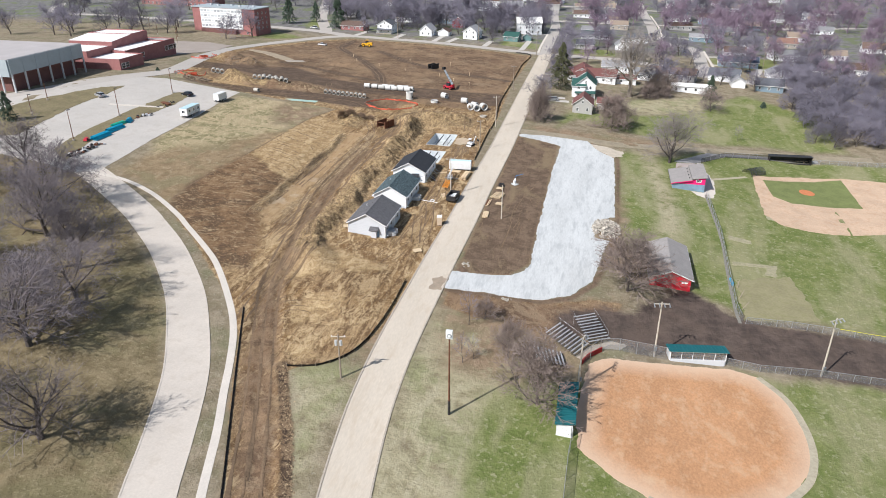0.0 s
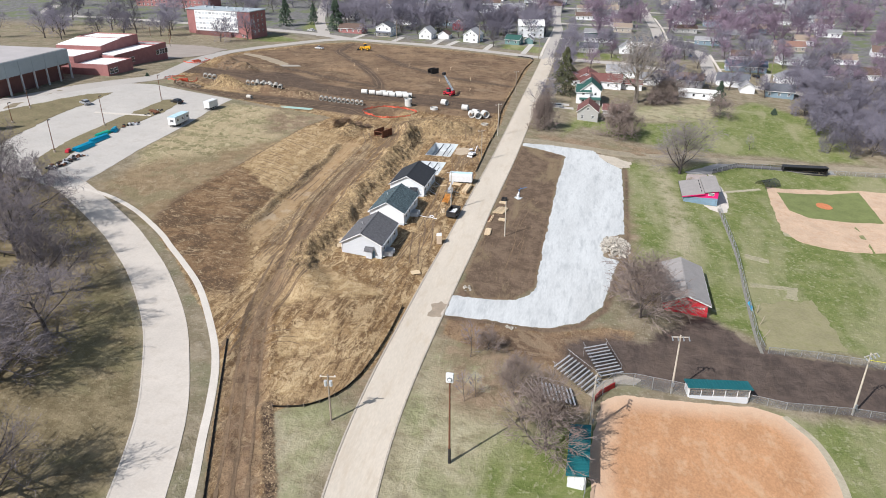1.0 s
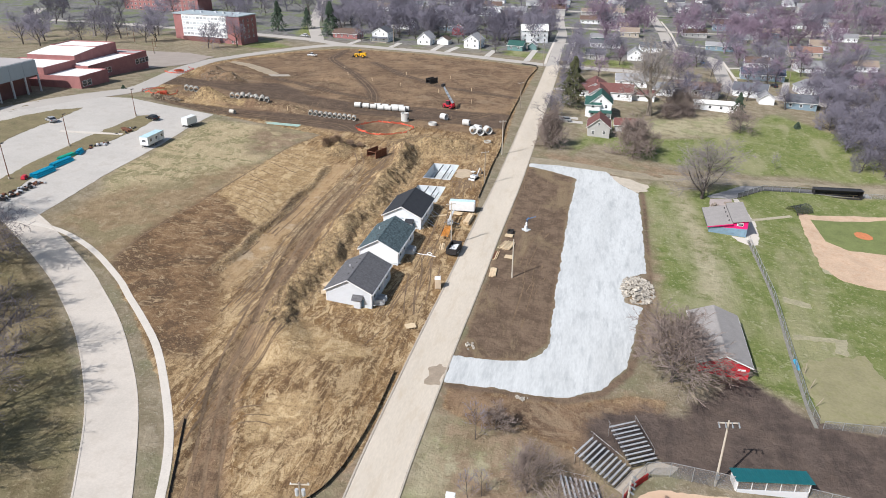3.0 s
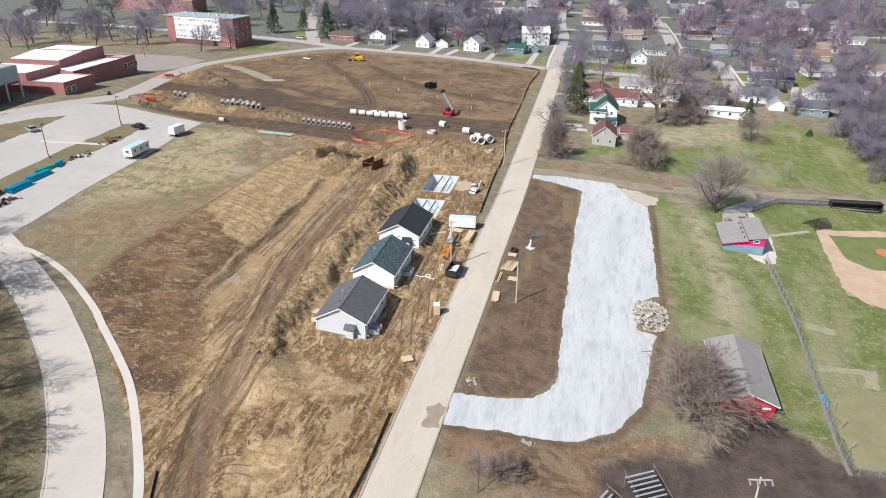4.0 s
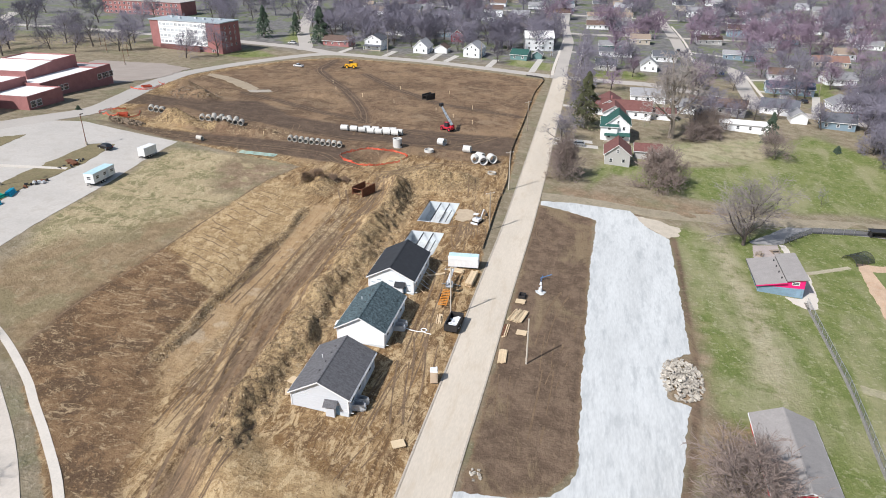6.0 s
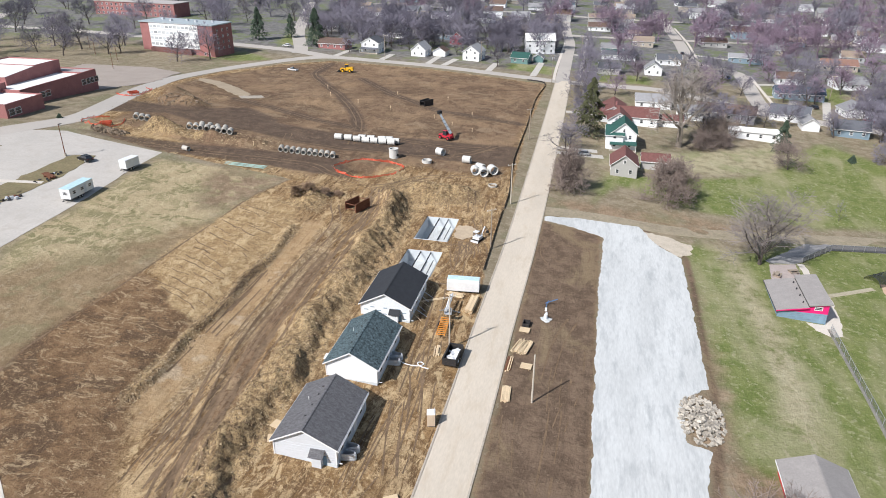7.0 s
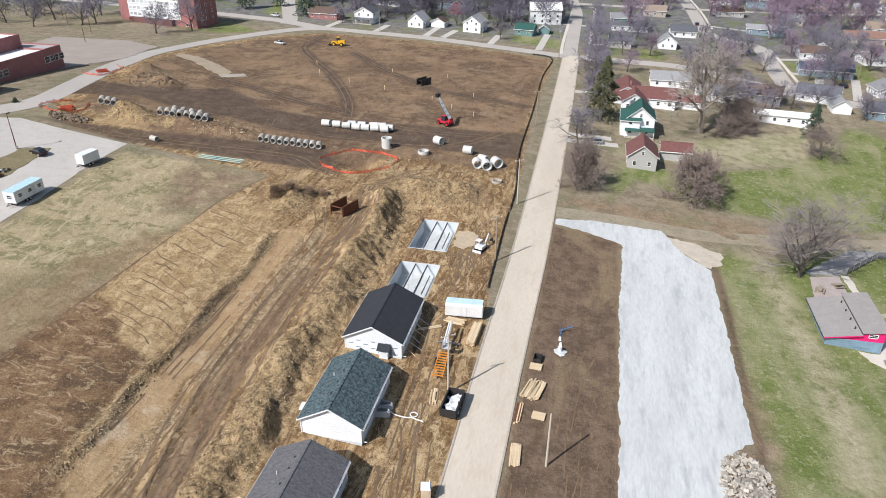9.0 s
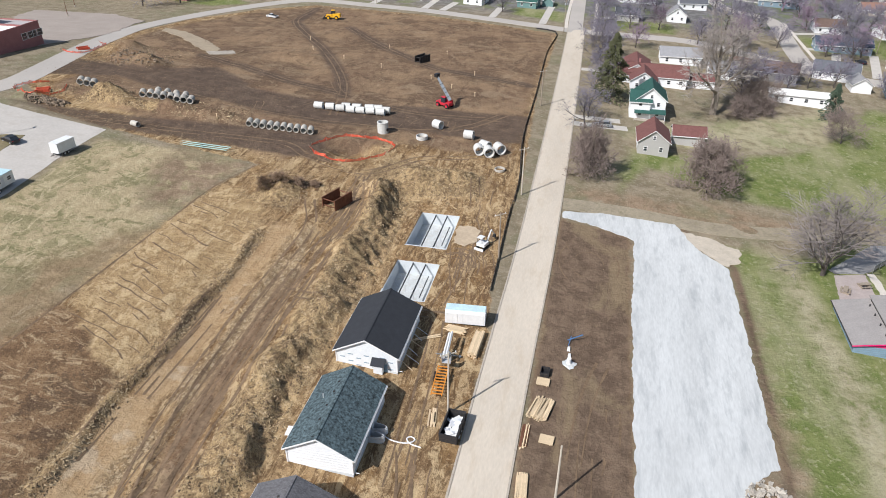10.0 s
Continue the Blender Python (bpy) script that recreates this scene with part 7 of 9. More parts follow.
def utility_pole(x, y, h, rz, label="weathered wooden utility pole with a crossarm", pale=False, arm=True, can=False):
    t = thing("utility_pole", x, y, rz, label, "utility pole", "utility poles")
    part("pole", MB().cyl((0, 0, -0.4), (0, 0, h), 0.17, 0.11, 8), M_PALEPOLE if pale else M_WOODPOLE, t)
    if arm:
        part("crossarm", MB().box((0, 0.12, h - 0.5), (2.4, 0.12, 0.13)), M_PALEPOLE, t)
        for i in range(3):
            part("insulator", MB().cyl((-1.05 + i * 1.05, 0.12, h - 0.37), (-1.05 + i * 1.05, 0.12, h - 0.15), 0.06, 0.04, 7), M_MACHWHITE, t)
    if can:
        for s in (-1, 1):
            part("transformer", MB().cyl((s * 0.4, 0, h - 2.0), (s * 0.4, 0, h - 1.1), 0.24, n=9), M_GALV, t)
    return t


dugout(22.0, 115.3, 9, 10.2, "white dugout with a green metal roof beside the infield")
dugout(-0.4, 91.8, 90, 10.6, "white dugout with a green metal roof under bare trees")
bleacher(-1.9, 112.2, 60, 4.8, 10)
bleacher(2.6, 117.7, 30, 4.5, 10)
bleacher(-4.7, 105.4, 104, 4.5, 8)
flood_pole(14.4, 113.6, 11.6, 10, "tall pale wooden light pole with floodlights beside a dugout")
flood_pole(44.6, 118.0, 12.4, 35, "tall pale wooden light pole with floodlights beside dark soil")
flood_pole(1.2, 99.5, 10.2, 80, "wooden light pole with floodlights behind the infield fence")
_t = thing("siren_pole", -18.4, 85.9, 0, "slender rusty pole with a white siren box on top", "pole")
part("pole", MB().cyl((0, 0, -0.4), (0, 0, 14.2), 0.17, 0.11, 9), M_RUST, _t)
part("base_sleeve", MB().cyl((0, 0, -0.4), (0, 0, 2.6), 0.24, 0.22, 9), M_BLACKPAINT, _t)
_s = part("siren_box", MB().box((0, 0, 14.1), (1.0, 0.5, 1.35)), M_MACHWHITE, _t, "white siren box with a round grille")
part("grille", MB().cyl((0.05, -0.26, 14.65), (0.05, -0.34, 14.65), 0.36, 0.36, 14), M_MACHGREY, _s)
part("horn", MB().cyl((0.05, -0.34, 14.65), (0.05, -0.42, 14.65), 0.2, 0.24, 12), M_MACHWHITE, _s)
utility_pole(-37.4, 88.9, 8.4, 10, "wooden utility pole with a transformer beside the road", can=True)
M_REDWALL = mat("dark_red_wall", (0.30, 0.02, 0.02), 0.7, var=0.15)
for a, b in (((1.3, 106.2), (2.7, 109.2)), ((2.7, 109.2), (4.9, 111.8))):
    _c, _l, _r = ((a[0] + b[0]) / 2, (a[1] + b[1]) / 2), math.hypot(b[0] - a[0], b[1] - a[1]), math.degrees(math.atan2(b[1] - a[1], b[0] - a[0]))
    single("backstop_wall", MB().box((0, 0, -0.4), (_l, 0.15, 1.3)).box((0, 0, 0.9), (_l, 0.2, 0.08)), M_REDWALL, *_c, _r, "low dark red board wall behind home plate", "wall")
drape("backstop_walk", [(1.5, 107.6), (4.4, 112.6), (8.4, 113.8), (9.5, 115.6), (6.5, 116), (2.5, 112.6), (0.2, 108.5)], M_KERB, 0.04, "grey concrete walk behind the backstop", "walk", rag=0.1, cell=1.0, seed=31)
chain_fence([(1.0, 99.7), (1.2, 106.0), (4.6, 112.2), (8.1, 113.3), (14.3, 113.4), (16.8, 113.4)], 2.6, "tall chain-link backstop fence round home plate")
chain_fence([(27.4, 115.6), (33.4, 115.4), (44.5, 117.7), (56, 118.9), (80, 117)], 1.5, "chain-link fence along the dark soil strip")
chain_fence([(0.9, 86), (0.5, 80.9), (0.4, 74), (0.2, 60)], 2.4, "chain-link fence running from the dugout")
chain_fence([(33.6, 132.4), (42.8, 134.0), (51.8, 134.6)], 1.5, "chain-link outfield fence by the dark soil")
chain_fence([(51.8, 134.6), (61.2, 134.9), (90, 131)], 1.5, "outfield fence with a bright yellow top rail", rail=mat("yellow_cap", (0.75, 0.7, 0.05), 0.6))
ribbon("fence_strip", smooth_line([(33.4, 205), (34.0, 176), (33.0, 155), (32.3, 138), (32.5, 132)], 2.0), 0.32, mat("grey_gravel", (0.22, 0.21, 0.185), 0.95, var=0.2, scale=0.8, fine=4), 0.05, "grey gravel strip under the field fence", "strip", across=1)
chain_fence([(33.6, 204.5), (34.2, 176), (33.2, 155), (32.5, 138), (32.9, 132.5)], 1.5, "chain-link fence along the baseball outfield")
single("tarp_bundle", MB().box((0, 0, 0), (0.4, 3.2, 0.7), taper=0.7), mat("blue_tarp", (0.05, 0.38, 0.62), 0.5, var=0.2), 33.2, 150, 4, "blue tarp hung on the field fence", "tarp")
for _i, (_x, _y) in enumerate(((33.6, 138), (33.9, 143), (34.1, 147.5))):
    single("leaning_post", MB().cyl((0, 0, -0.3), (1.2, 0.5, 1.6), 0.06, n=6), M_WOODPOLE, _x, _y, _i * 25, "leaning wooden post against the field fence", "post", "leaning posts by the fence")
# red shed
_t = gable_house(19.0, 150.5, 8.6, 17.5, 2.5, 1.7, M_RED, M_METALROOF, "red board shed with a low grey roof", name="shed", category="shed", wins=False, over=0.5)
part("shed_door", MB().box((0, -8.78, 0), (2.4, 0.08, 2.0)), M_RED, _t)
part("sign_board", MB().box((3.0, -8.80, 1.3), (1.3, 0.06, 0.35)), M_WHITEPAINT, _t)
for _x in (-2.8, 1.9):
    part("batten", MB().box((_x, -8.80, 0), (0.1, 0.06, 2.3)), M_REDWALL, _t)


def concession():
    t = thing("concession_stand", 28.5, 212.8, 0, "concession stand with pink gable and blue block walls", "building")
    W, D = 9.2, 12.4
    hw, hd = W / 2, D / 2
    rx = 0.8
    part("lower_wall", MB().box((0, 0, -1.0), (W, D, 2.8)), M_BLUEBLOCK, t)
    for z in (0.2, 0.6, 1.0, 1.4):
        part("block_course", MB().box((0, -hd - 0.01, z), (W, 0.03, 0.03)).box((-hw - 0.01, 0, z), (0.03, D, 0.03)), M_MACHGREY, t)
    part("upper_wall", MB().add([(x, y, z) for y in (-hd, hd) for x, z in ((-hw, 1.85), (rx, 3.0), (hw, 4.1), (hw, 1.8), (-hw, 1.8))], ((0, 4, 3, 2, 1)[::-1], (5, 6, 7, 8, 9)[::-1], (2, 7, 8, 3), (0, 5, 9, 4))), M_PINK, t)
    part("west_roof", MB().slab([(-hw - 0.55, -hd - 0.5, 1.95), (rx + 0.1, -hd - 0.5, 3.2), (rx + 0.1, hd + 0.5, 3.2), (-hw - 0.55, hd + 0.5, 1.95)], 0.16), M_METALROOF, t)
    part("east_roof", MB().slab([(rx, -hd - 0.4, 3.62), (hw + 0.5, -hd - 0.4, 4.32), (hw + 0.5, hd + 0.9, 4.32), (rx, hd + 0.9, 3.62)], 0.18), M_METALROOF, t)
    part("clerestory", MB().box((rx + 0.12, 0, 3.0), (0.14, D, 0.6)), M_BLACKPAINT, t)
    part("eave_trim", MB().box((-hw - 0.58, 0, 1.78), (0.06, D + 1.0, 0.2)), M_BLACKPAINT, t)
    part("verge_trim", MB().add([(-hw - 0.55, -hd - 0.53, 1.72), (rx + 0.1, -hd - 0.53, 2.97), (rx + 0.1, -hd - 0.53, 3.2), (-hw - 0.55, -hd - 0.53, 1.95), (-hw - 0.55, -hd - 0.49, 1.72), (rx + 0.1, -hd - 0.49, 2.97), (rx + 0.1, -hd - 0.49, 3.2), (-hw - 0.55, -hd - 0.49, 1.95)], ((0, 1, 2, 3), (7, 6, 5, 4), (0, 4, 5, 1), (3, 2, 6, 7), (0, 3, 7, 4), (1, 5, 6, 2))), M_PINK, t)
    window(t, 2.7, -hd - 0.02, 2.55, 1.5, 0.8, 0)
    part("counter_shutter", MB().box((1.4, -hd - 0.06, 0.4), (2.2, 0.1, 1.1)), M_BLUEBLOCK, t)
    part("door", MB().box((3.6, -hd - 0.05, -0.3), (0.9, 0.08, 2.0)), M_BLUEBLOCK, t)
    for i in range(4):
        part("roof_vent", MB().cyl((0.2, -4.4 + i * 2.9, 2.9), (0.2, -4.4 + i * 2.9, 3.45), 0.13, n=8), M_BLACKPAINT, t)
    return t


concession()
drape("apron", [(33.2, 219.5), (33.2, 206.5), (29.5, 206.2), (30.8, 203.6), (33.1, 202), (35.6, 203.2), (36.8, 210), (37.4, 218), (36.0, 226), (35.2, 234.2), (33.8, 234), (34.4, 226)], M_WALK, 0.05, "pale concrete apron round the concession stand", "apron", rag=0.25, cell=1.2, seed=31)
drape("patio", [(27.0, 231.0), (33.3, 233.4), (33.2, 220), (25.6, 220)], mat("pinkish_pavers", (0.40, 0.34, 0.32), 0.9, var=0.12, scale=0.6, fine=4), 0.045, "pinkish paved patio behind the concession stand", "patio", rag=0.15, cell=1.2, seed=33)
drape("apron", [(26.4, 232.7), (38, 246), (43.8, 248.2), (56, 251.5), (76, 254), (76, 251), (54.9, 248.0), (44.2, 245.0), (35, 235.2), (33, 233.6), (27.5, 231.6)], mat("grey_paving", (0.30, 0.29, 0.285), 0.9, var=0.15, scale=0.3, fine=2.5), 0.05, "grey paved walk behind the ball field", "apron", rag=0.2, cell=1.5, seed=32)
for _x, _y, _rz in ((27.6, 225.5, 70), (31.8, 228.6, 20)):
    _t = thing("picnic_bench", _x, _y, _rz, "dark wooden picnic bench on a paved patio", "bench", "picnic benches")
    part("tabletop", MB().box((0, 0, 0.72), (2.2, 0.75, 0.06)), M_WOODPOLE, _t)
    for _s in (-1, 1):
        part("seat", MB().box((0, _s * 0.75, 0.42), (2.2, 0.28, 0.05)), M_WOODPOLE, _t)
        part("trestle", MB().box((_s * 0.8, 0, 0), (0.1, 1.5, 0.42)).box((_s * 0.8, 0, 0.42), (0.1, 0.5, 0.3)), M_WOODPOLE, _t)
ribbon("footpath", smooth_line([(36.5, 219.4), (42, 223), (48.5, 227.4)], 1.0), 0.6, LIME, 0.05, "worn pale footpath to the diamond", "path", across=1)
chain_fence([(35.0, 234.6), (44.0, 244.8), (55, 247.8), (59.3, 249.0)], 1.7, "dark netted fence behind home plate", mesh=M_LINKDARK)
chain_fence([(73, 250.4), (97, 251.5), (125, 252)], 1.5, "chain-link fence beside the lane")
_t = thing("dugout", 66, 249.6, 4, "long black dugout beside the baseball field", "dugout")
part("back_wall", MB().box((0, 1.2, -0.5), (13.6, 0.2, 2.9)), M_BLACKPAINT, _t)
part("roof", MB().slab([(-7, -1.6, 2.5), (7, -1.6, 2.5), (7, 1.5, 2.3), (-7, 1.5, 2.3)], 0.14), M_BLACKPAINT, _t)
for _x in (-6.8, 6.8):
    part("end_wall", MB().box((_x, 0, -0.5), (0.2, 2.2, 2.8)), M_BLACKPAINT, _t)
part("front_rail", MB().box((0, -1.3, 0.9), (13.4, 0.1, 0.1)).box((0, -1.3, -0.3), (13.4, 0.1, 0.5)), M_BLACKPAINT, _t)
part("bench", MB().box((0, 0.6, 0.35), (12.5, 0.4, 0.1)).box((-5, 0.6, -0.3), (0.2, 0.3, 0.65)).box((5, 0.6, -0.3), (0.2, 0.3, 0.65)), M_WOOD, _t)
_t = thing("batting_cage", 51.5, 232, 35, "collapsed dark batting cage of netting on hoops", "batting cage")
for _i in range(4):
    _pts = [(-3 + _i * 2, 2.2 * math.cos(a * 0.449), 1.9 * math.sin(a * 0.449)) for a in range(8)]
    part("hoop", MB().path(_pts, 0.05), M_STEEL, _t)
for _i in range(3):
    _nm = MB()
    for a in range(7):
        _nm.add([(-3 + _i * 2 + dx, 2.2 * math.cos((a + da) * 0.449), 1.9 * math.sin((a + da) * 0.449)) for dx, da in ((0, 0), (2, 0), (2, 1), (0, 1))], ((0, 1, 2, 3),))
    part("netting", _nm, M_LINKDARK, _t)


# ---- the building site ----
def silt_fence(pts, label, h=0.65):
    """Black cloth sagging between short stakes."""
    line = smooth_line(pts, 2.2)
    t = thing("silt_fence", line[0].x, line[0].y, 0, label, "silt fence", "silt fences")
    bx, by, bz = t.matrix_basis.translation
    rng = random.Random(len(pts))
    loc = [(p.x - bx, p.y - by + 0.0, surf(p.x, p.y) - bz) for p in line]
    for a in loc:
        part("stake", MB().box((a[0], a[1], a[2] - 0.3), (0.05, 0.05, h + 0.5)), M_WOODPOLE, t)
    for a, b in zip(loc[:-1], loc[1:]):
        d = Vector((b[0] - a[0], b[1] - a[1], 0)).normalized()
        nrm = Vector((-d.y, d.x, 0))
        m = MB()
        k = 4
        rowsv = []
        for i in range(k + 1):
            u = i / k
            p = Vector(a).lerp(Vector(b), u)
            sag = 0.10 * math.sin(math.pi * u)
            bel = 0.14 * math.sin(math.pi * u)
            rowsv += [p + nrm * 0.25 + Vector((0, 0, -0.02)), p + nrm * bel + Vector((0, 0, h * 0.5)), p + Vector((0, 0, h - sag))]
        m.add(rowsv, [(i * 3 + j, i * 3 + 3 + j, i * 3 + 4 + j, i * 3 + 1 + j) for i in range(k) for j in (0, 1)])
        part("cloth", m, M_SILT, t)
    return t


silt_fence([(-46.8, 88.6), (-42.4, 90.3), (-38.9, 94.2), (-36.8, 100), (-35.8, 111.4), (-35.9, 123.5)], "sagging black silt fence along the road edge")
silt_fence([(-35.8, 203), (-36.0, 213), (-36.3, 226), (-36.4, 236)], "black silt fence beside the basements")
silt_fence([(-36.2, 237), (-36.5, 250), (-38.6, 275), (-39.0, 311), (-39.8, 340), (-40.2, 365), (-38.8, 392), (-41.5, 398), (-48, 400)], "long black silt fence along the site boundary")
silt_fence([(-61.8, 102.6), (-58.2, 94.2), (-54.5, 85.6), (-49.6, 74.4), (-44.0, 61.5), (-41.2, 54.5)], "black silt fence beside the sidewalk", 0.45)

# pipes
def pipe(name, x, y, rz, length, r, wall, material, label, group, z=None, upright=False):
    m = MB()
    if upright:
        m.tube((0, 0, 0), (0, 0, length), r, wall, 18)
    else:
        m.tube((0, -length / 2, r), (0, length / 2, r), r, wall, 16)
    return single(name, m, material, x, y, rz, label, "concrete pipe", group, z)


for i in range(10):
    pipe("concrete_pipe", -103.6 + i * 1.68, 252.4 + i * 0.17 + random.uniform(-0.15, 0.15), random.uniform(-4, 4) + 14, 2.5, 0.74, 0.14, M_PIPE_OLD, "grey concrete pipe lying in a row on soil", "row of grey pipes")
for i in range(8):
    pipe("concrete_pipe", -136.6 + i * 1.86, 259.6 + i * 0.1 + random.uniform(-0.3, 0.3), random.uniform(-6, 6) + 24, 2.6, 0.84, 0.16, M_PIPE_OLD, "grey concrete pipe lying in a row on soil", "row of large grey pipes")
for i in range(4):
    pipe("concrete_pipe", -134.2 + i * 2.6, 262.6, random.uniform(-8, 8) + 24, 2.6, 0.8, 0.16, M_PIPE_OLD, "grey concrete pipe behind a pipe row", "row of large grey pipes")
for i in range(3):
    pipe("concrete_pipe", -155.4 + i * 1.9, 260.8, 28, 2.6, 0.88, 0.17, M_PIPE_OLD, "grey concrete pipe near the excavation", "three grey pipes")
for i, (x, y) in enumerate(((-93.0, 271.2), (-90.0, 271.6), (-87.2, 271.6), (-84.4, 271.9), (-81.9, 272.4), (-79.3, 272.8), (-76.6, 273.2), (-86.2, 273.6), (-83.4, 274.0), (-80.2, 274.8), (-78.0, 275.4), (-75.8, 275.2))):
    pipe("culvert_pipe", x, y, -84 + random.uniform(-5, 5), 2.3, 0.92, 0.16, M_PIPE, "white new concrete culvert pipe on dark soil", "row of white culvert pipes")
_mh = thing("manhole_section", -72.6, 262.0, 0, "tall pale precast manhole section standing on soil", "manhole section")
part("barrel", MB().tube((0, 0, -0.1), (0, 0, 2.6), 1.35, 0.18, 22), M_PIPE, _mh)
part("rim", MB().tube((0, 0, 2.6), (0, 0, 2.75), 1.42, 0.3, 22), M_PIPE, _mh)
# solid black disc: the shade inside a pipe opening put into its colour
part("pipe_hole", MB().cyl((1.2, -0.4, 0.9), (1.36, -0.46, 0.9), 0.42, 0.42, 12), M_BLACKPAINT, _mh)
pipe("manhole_ring", -62.6, 262.0, 0, 0.85, 1.45, 0.2, M_PIPE, "low pale precast concrete ring on soil", "", upright=True)
pipe("manhole_ring", -41.4, 251.2, 0, 0.5, 1.25, 0.22, M_PIPE_OLD, "low precast ring half sunk in soil", "", upright=True)
for x, y, rz, r in ((-60.4, 270.4, 60, 1.1), (-51.6, 266.8, 84, 1.1), (-47.6, 258.4, 20, 1.2), (-45.2, 258.0, 22, 1.25), (-43.0, 261.0, 35, 1.3), (-46.6, 261.4, 60, 1.2)):
    pipe("culvert_pipe", x, y, rz, 2.4, r, 0.2, M_PIPE, "wide white concrete culvert pipe on soil", "wide culvert pipes")

# safety netting
def orange_fence(pts, label, h=0.95):
    """Plastic safety netting on stakes: it sags, leans and bunches between them."""
    rng = random.Random(int(abs(pts[0][0] * 10 + pts[0][1])))
    line = smooth_line(pts, 1.6)
    t = thing("safety_fence", line[0].x, line[0].y, 0, label, "safety fence", "orange safety fences")
    bx, by, bz = t.matrix_basis.translation
    loc = [Vector((p.x - bx + rng.uniform(-0.45, 0.45), p.y - by + rng.uniform(-0.45, 0.45), surf(p.x, p.y) - bz)) for p in line]
    lean = [Vector((rng.uniform(-0.5, 0.5), rng.uniform(-0.5, 0.5), h * rng.uniform(0.45, 1.0))) for _ in loc]
    for a, q in zip(loc, lean):
        part("stake", MB().cyl(a - q * 0.3, a + q * 1.1, 0.035, n=5), M_WOODPOLE, t)
    for a, b, qa, qb in zip(loc[:-1], loc[1:], lean[:-1], lean[1:]):
        vs, n = [], 5
        for i in range(n):
            u = i / (n - 1)
            foot, top = a.lerp(b, u), qa.lerp(qb, u) * (1 - 0.45 * math.sin(math.pi * u) * rng.uniform(0.4, 1.0))
            belly = Vector((rng.uniform(-0.16, 0.16), rng.uniform(-0.16, 0.16), 0)) if 0 < i < n - 1 else Vector()
            vs += [foot, foot + top * 0.5 + belly, foot + top]
        part("net", MB().add(vs, [(3 * i + k, 3 * i + 3 + k, 3 * i + 4 + k, 3 * i + 1 + k) for i in range(n - 1) for k in (0, 1)]), M_ORANGE, t)
    return t


orange_fence([(-85.1, 246), (-82.9, 243), (-79, 242), (-75.3, 241.8), (-72, 244), (-68.5, 249)], "drooping orange safety netting round a pit")
orange_fence([(-68.2, 250), (-67.1, 253.9), (-70.3, 256.3), (-75, 256.6), (-80.4, 255.2), (-83.6, 251), (-85.3, 247)], "drooping orange safety netting round a pit")
orange_fence([(-163.5, 247.2), (-160, 246.5), (-156.4, 249.5), (-155.6, 254), (-158, 258.5)], "orange safety netting beside an excavation")
orange_fence([(-166, 249), (-167, 254), (-163, 258)], "orange safety netting beside an excavation")
orange_fence([(-182, 288), (-177, 286), (-174.5, 290), (-176, 300), (-180, 303)], "orange safety netting by the school drive")
# trench boxes
M_ORANGEBOX = mat("orange_red_steel", (0.55, 0.10, 0.055), 0.6, var=0.25, scale=1.2, dirt=(0.25, 0.12, 0.08), dirt_amount=0.5)
def trench_box(x, y, rz, material, label, L=5.4, W=3.2, H=2.3):
    t = thing("trench_box", x, y, rz, label, "trench box")
    for s in (-1, 1):
        m = MB().box((0, s * W / 2, -0.05), (L, 0.2, H))
        for i in range(5):
            m.box((-L / 2 + 0.3 + i * (L - 0.6) / 4, s * (W / 2 + 0.14), 0), (0.12, 0.08, H - 0.1))
        part("side_panel", m, material, t)
    for xx in (-L / 2 + 0.35, L / 2 - 0.35):
        for zz in (0.5, H - 0.5):
            part("spreader_bar", MB().cyl((xx, -W / 2, zz), (xx, W / 2, zz), 0.11, n=8), material, t)
    return t


trench_box(-70.3, 222.4, 70, M_RUST, "rusty steel trench box on churned soil")
trench_box(-79.6, 331.5, 62, M_BLACKPAINT, "black steel trench box on dark soil", 5.2, 2.2, 2.4)


def wheel(parent, x, y, z, r, w, hub=None):
    ty = part("tyre", MB().cyl((x - w / 2, y, z), (x + w / 2, y, z), r, n=16), M_BLACK, parent)
    part("rim", MB().cyl((x - w / 2 - 0.02, y, z), (x + w / 2 + 0.02, y, z), r * 0.55, n=12), hub or M_GALV, ty)


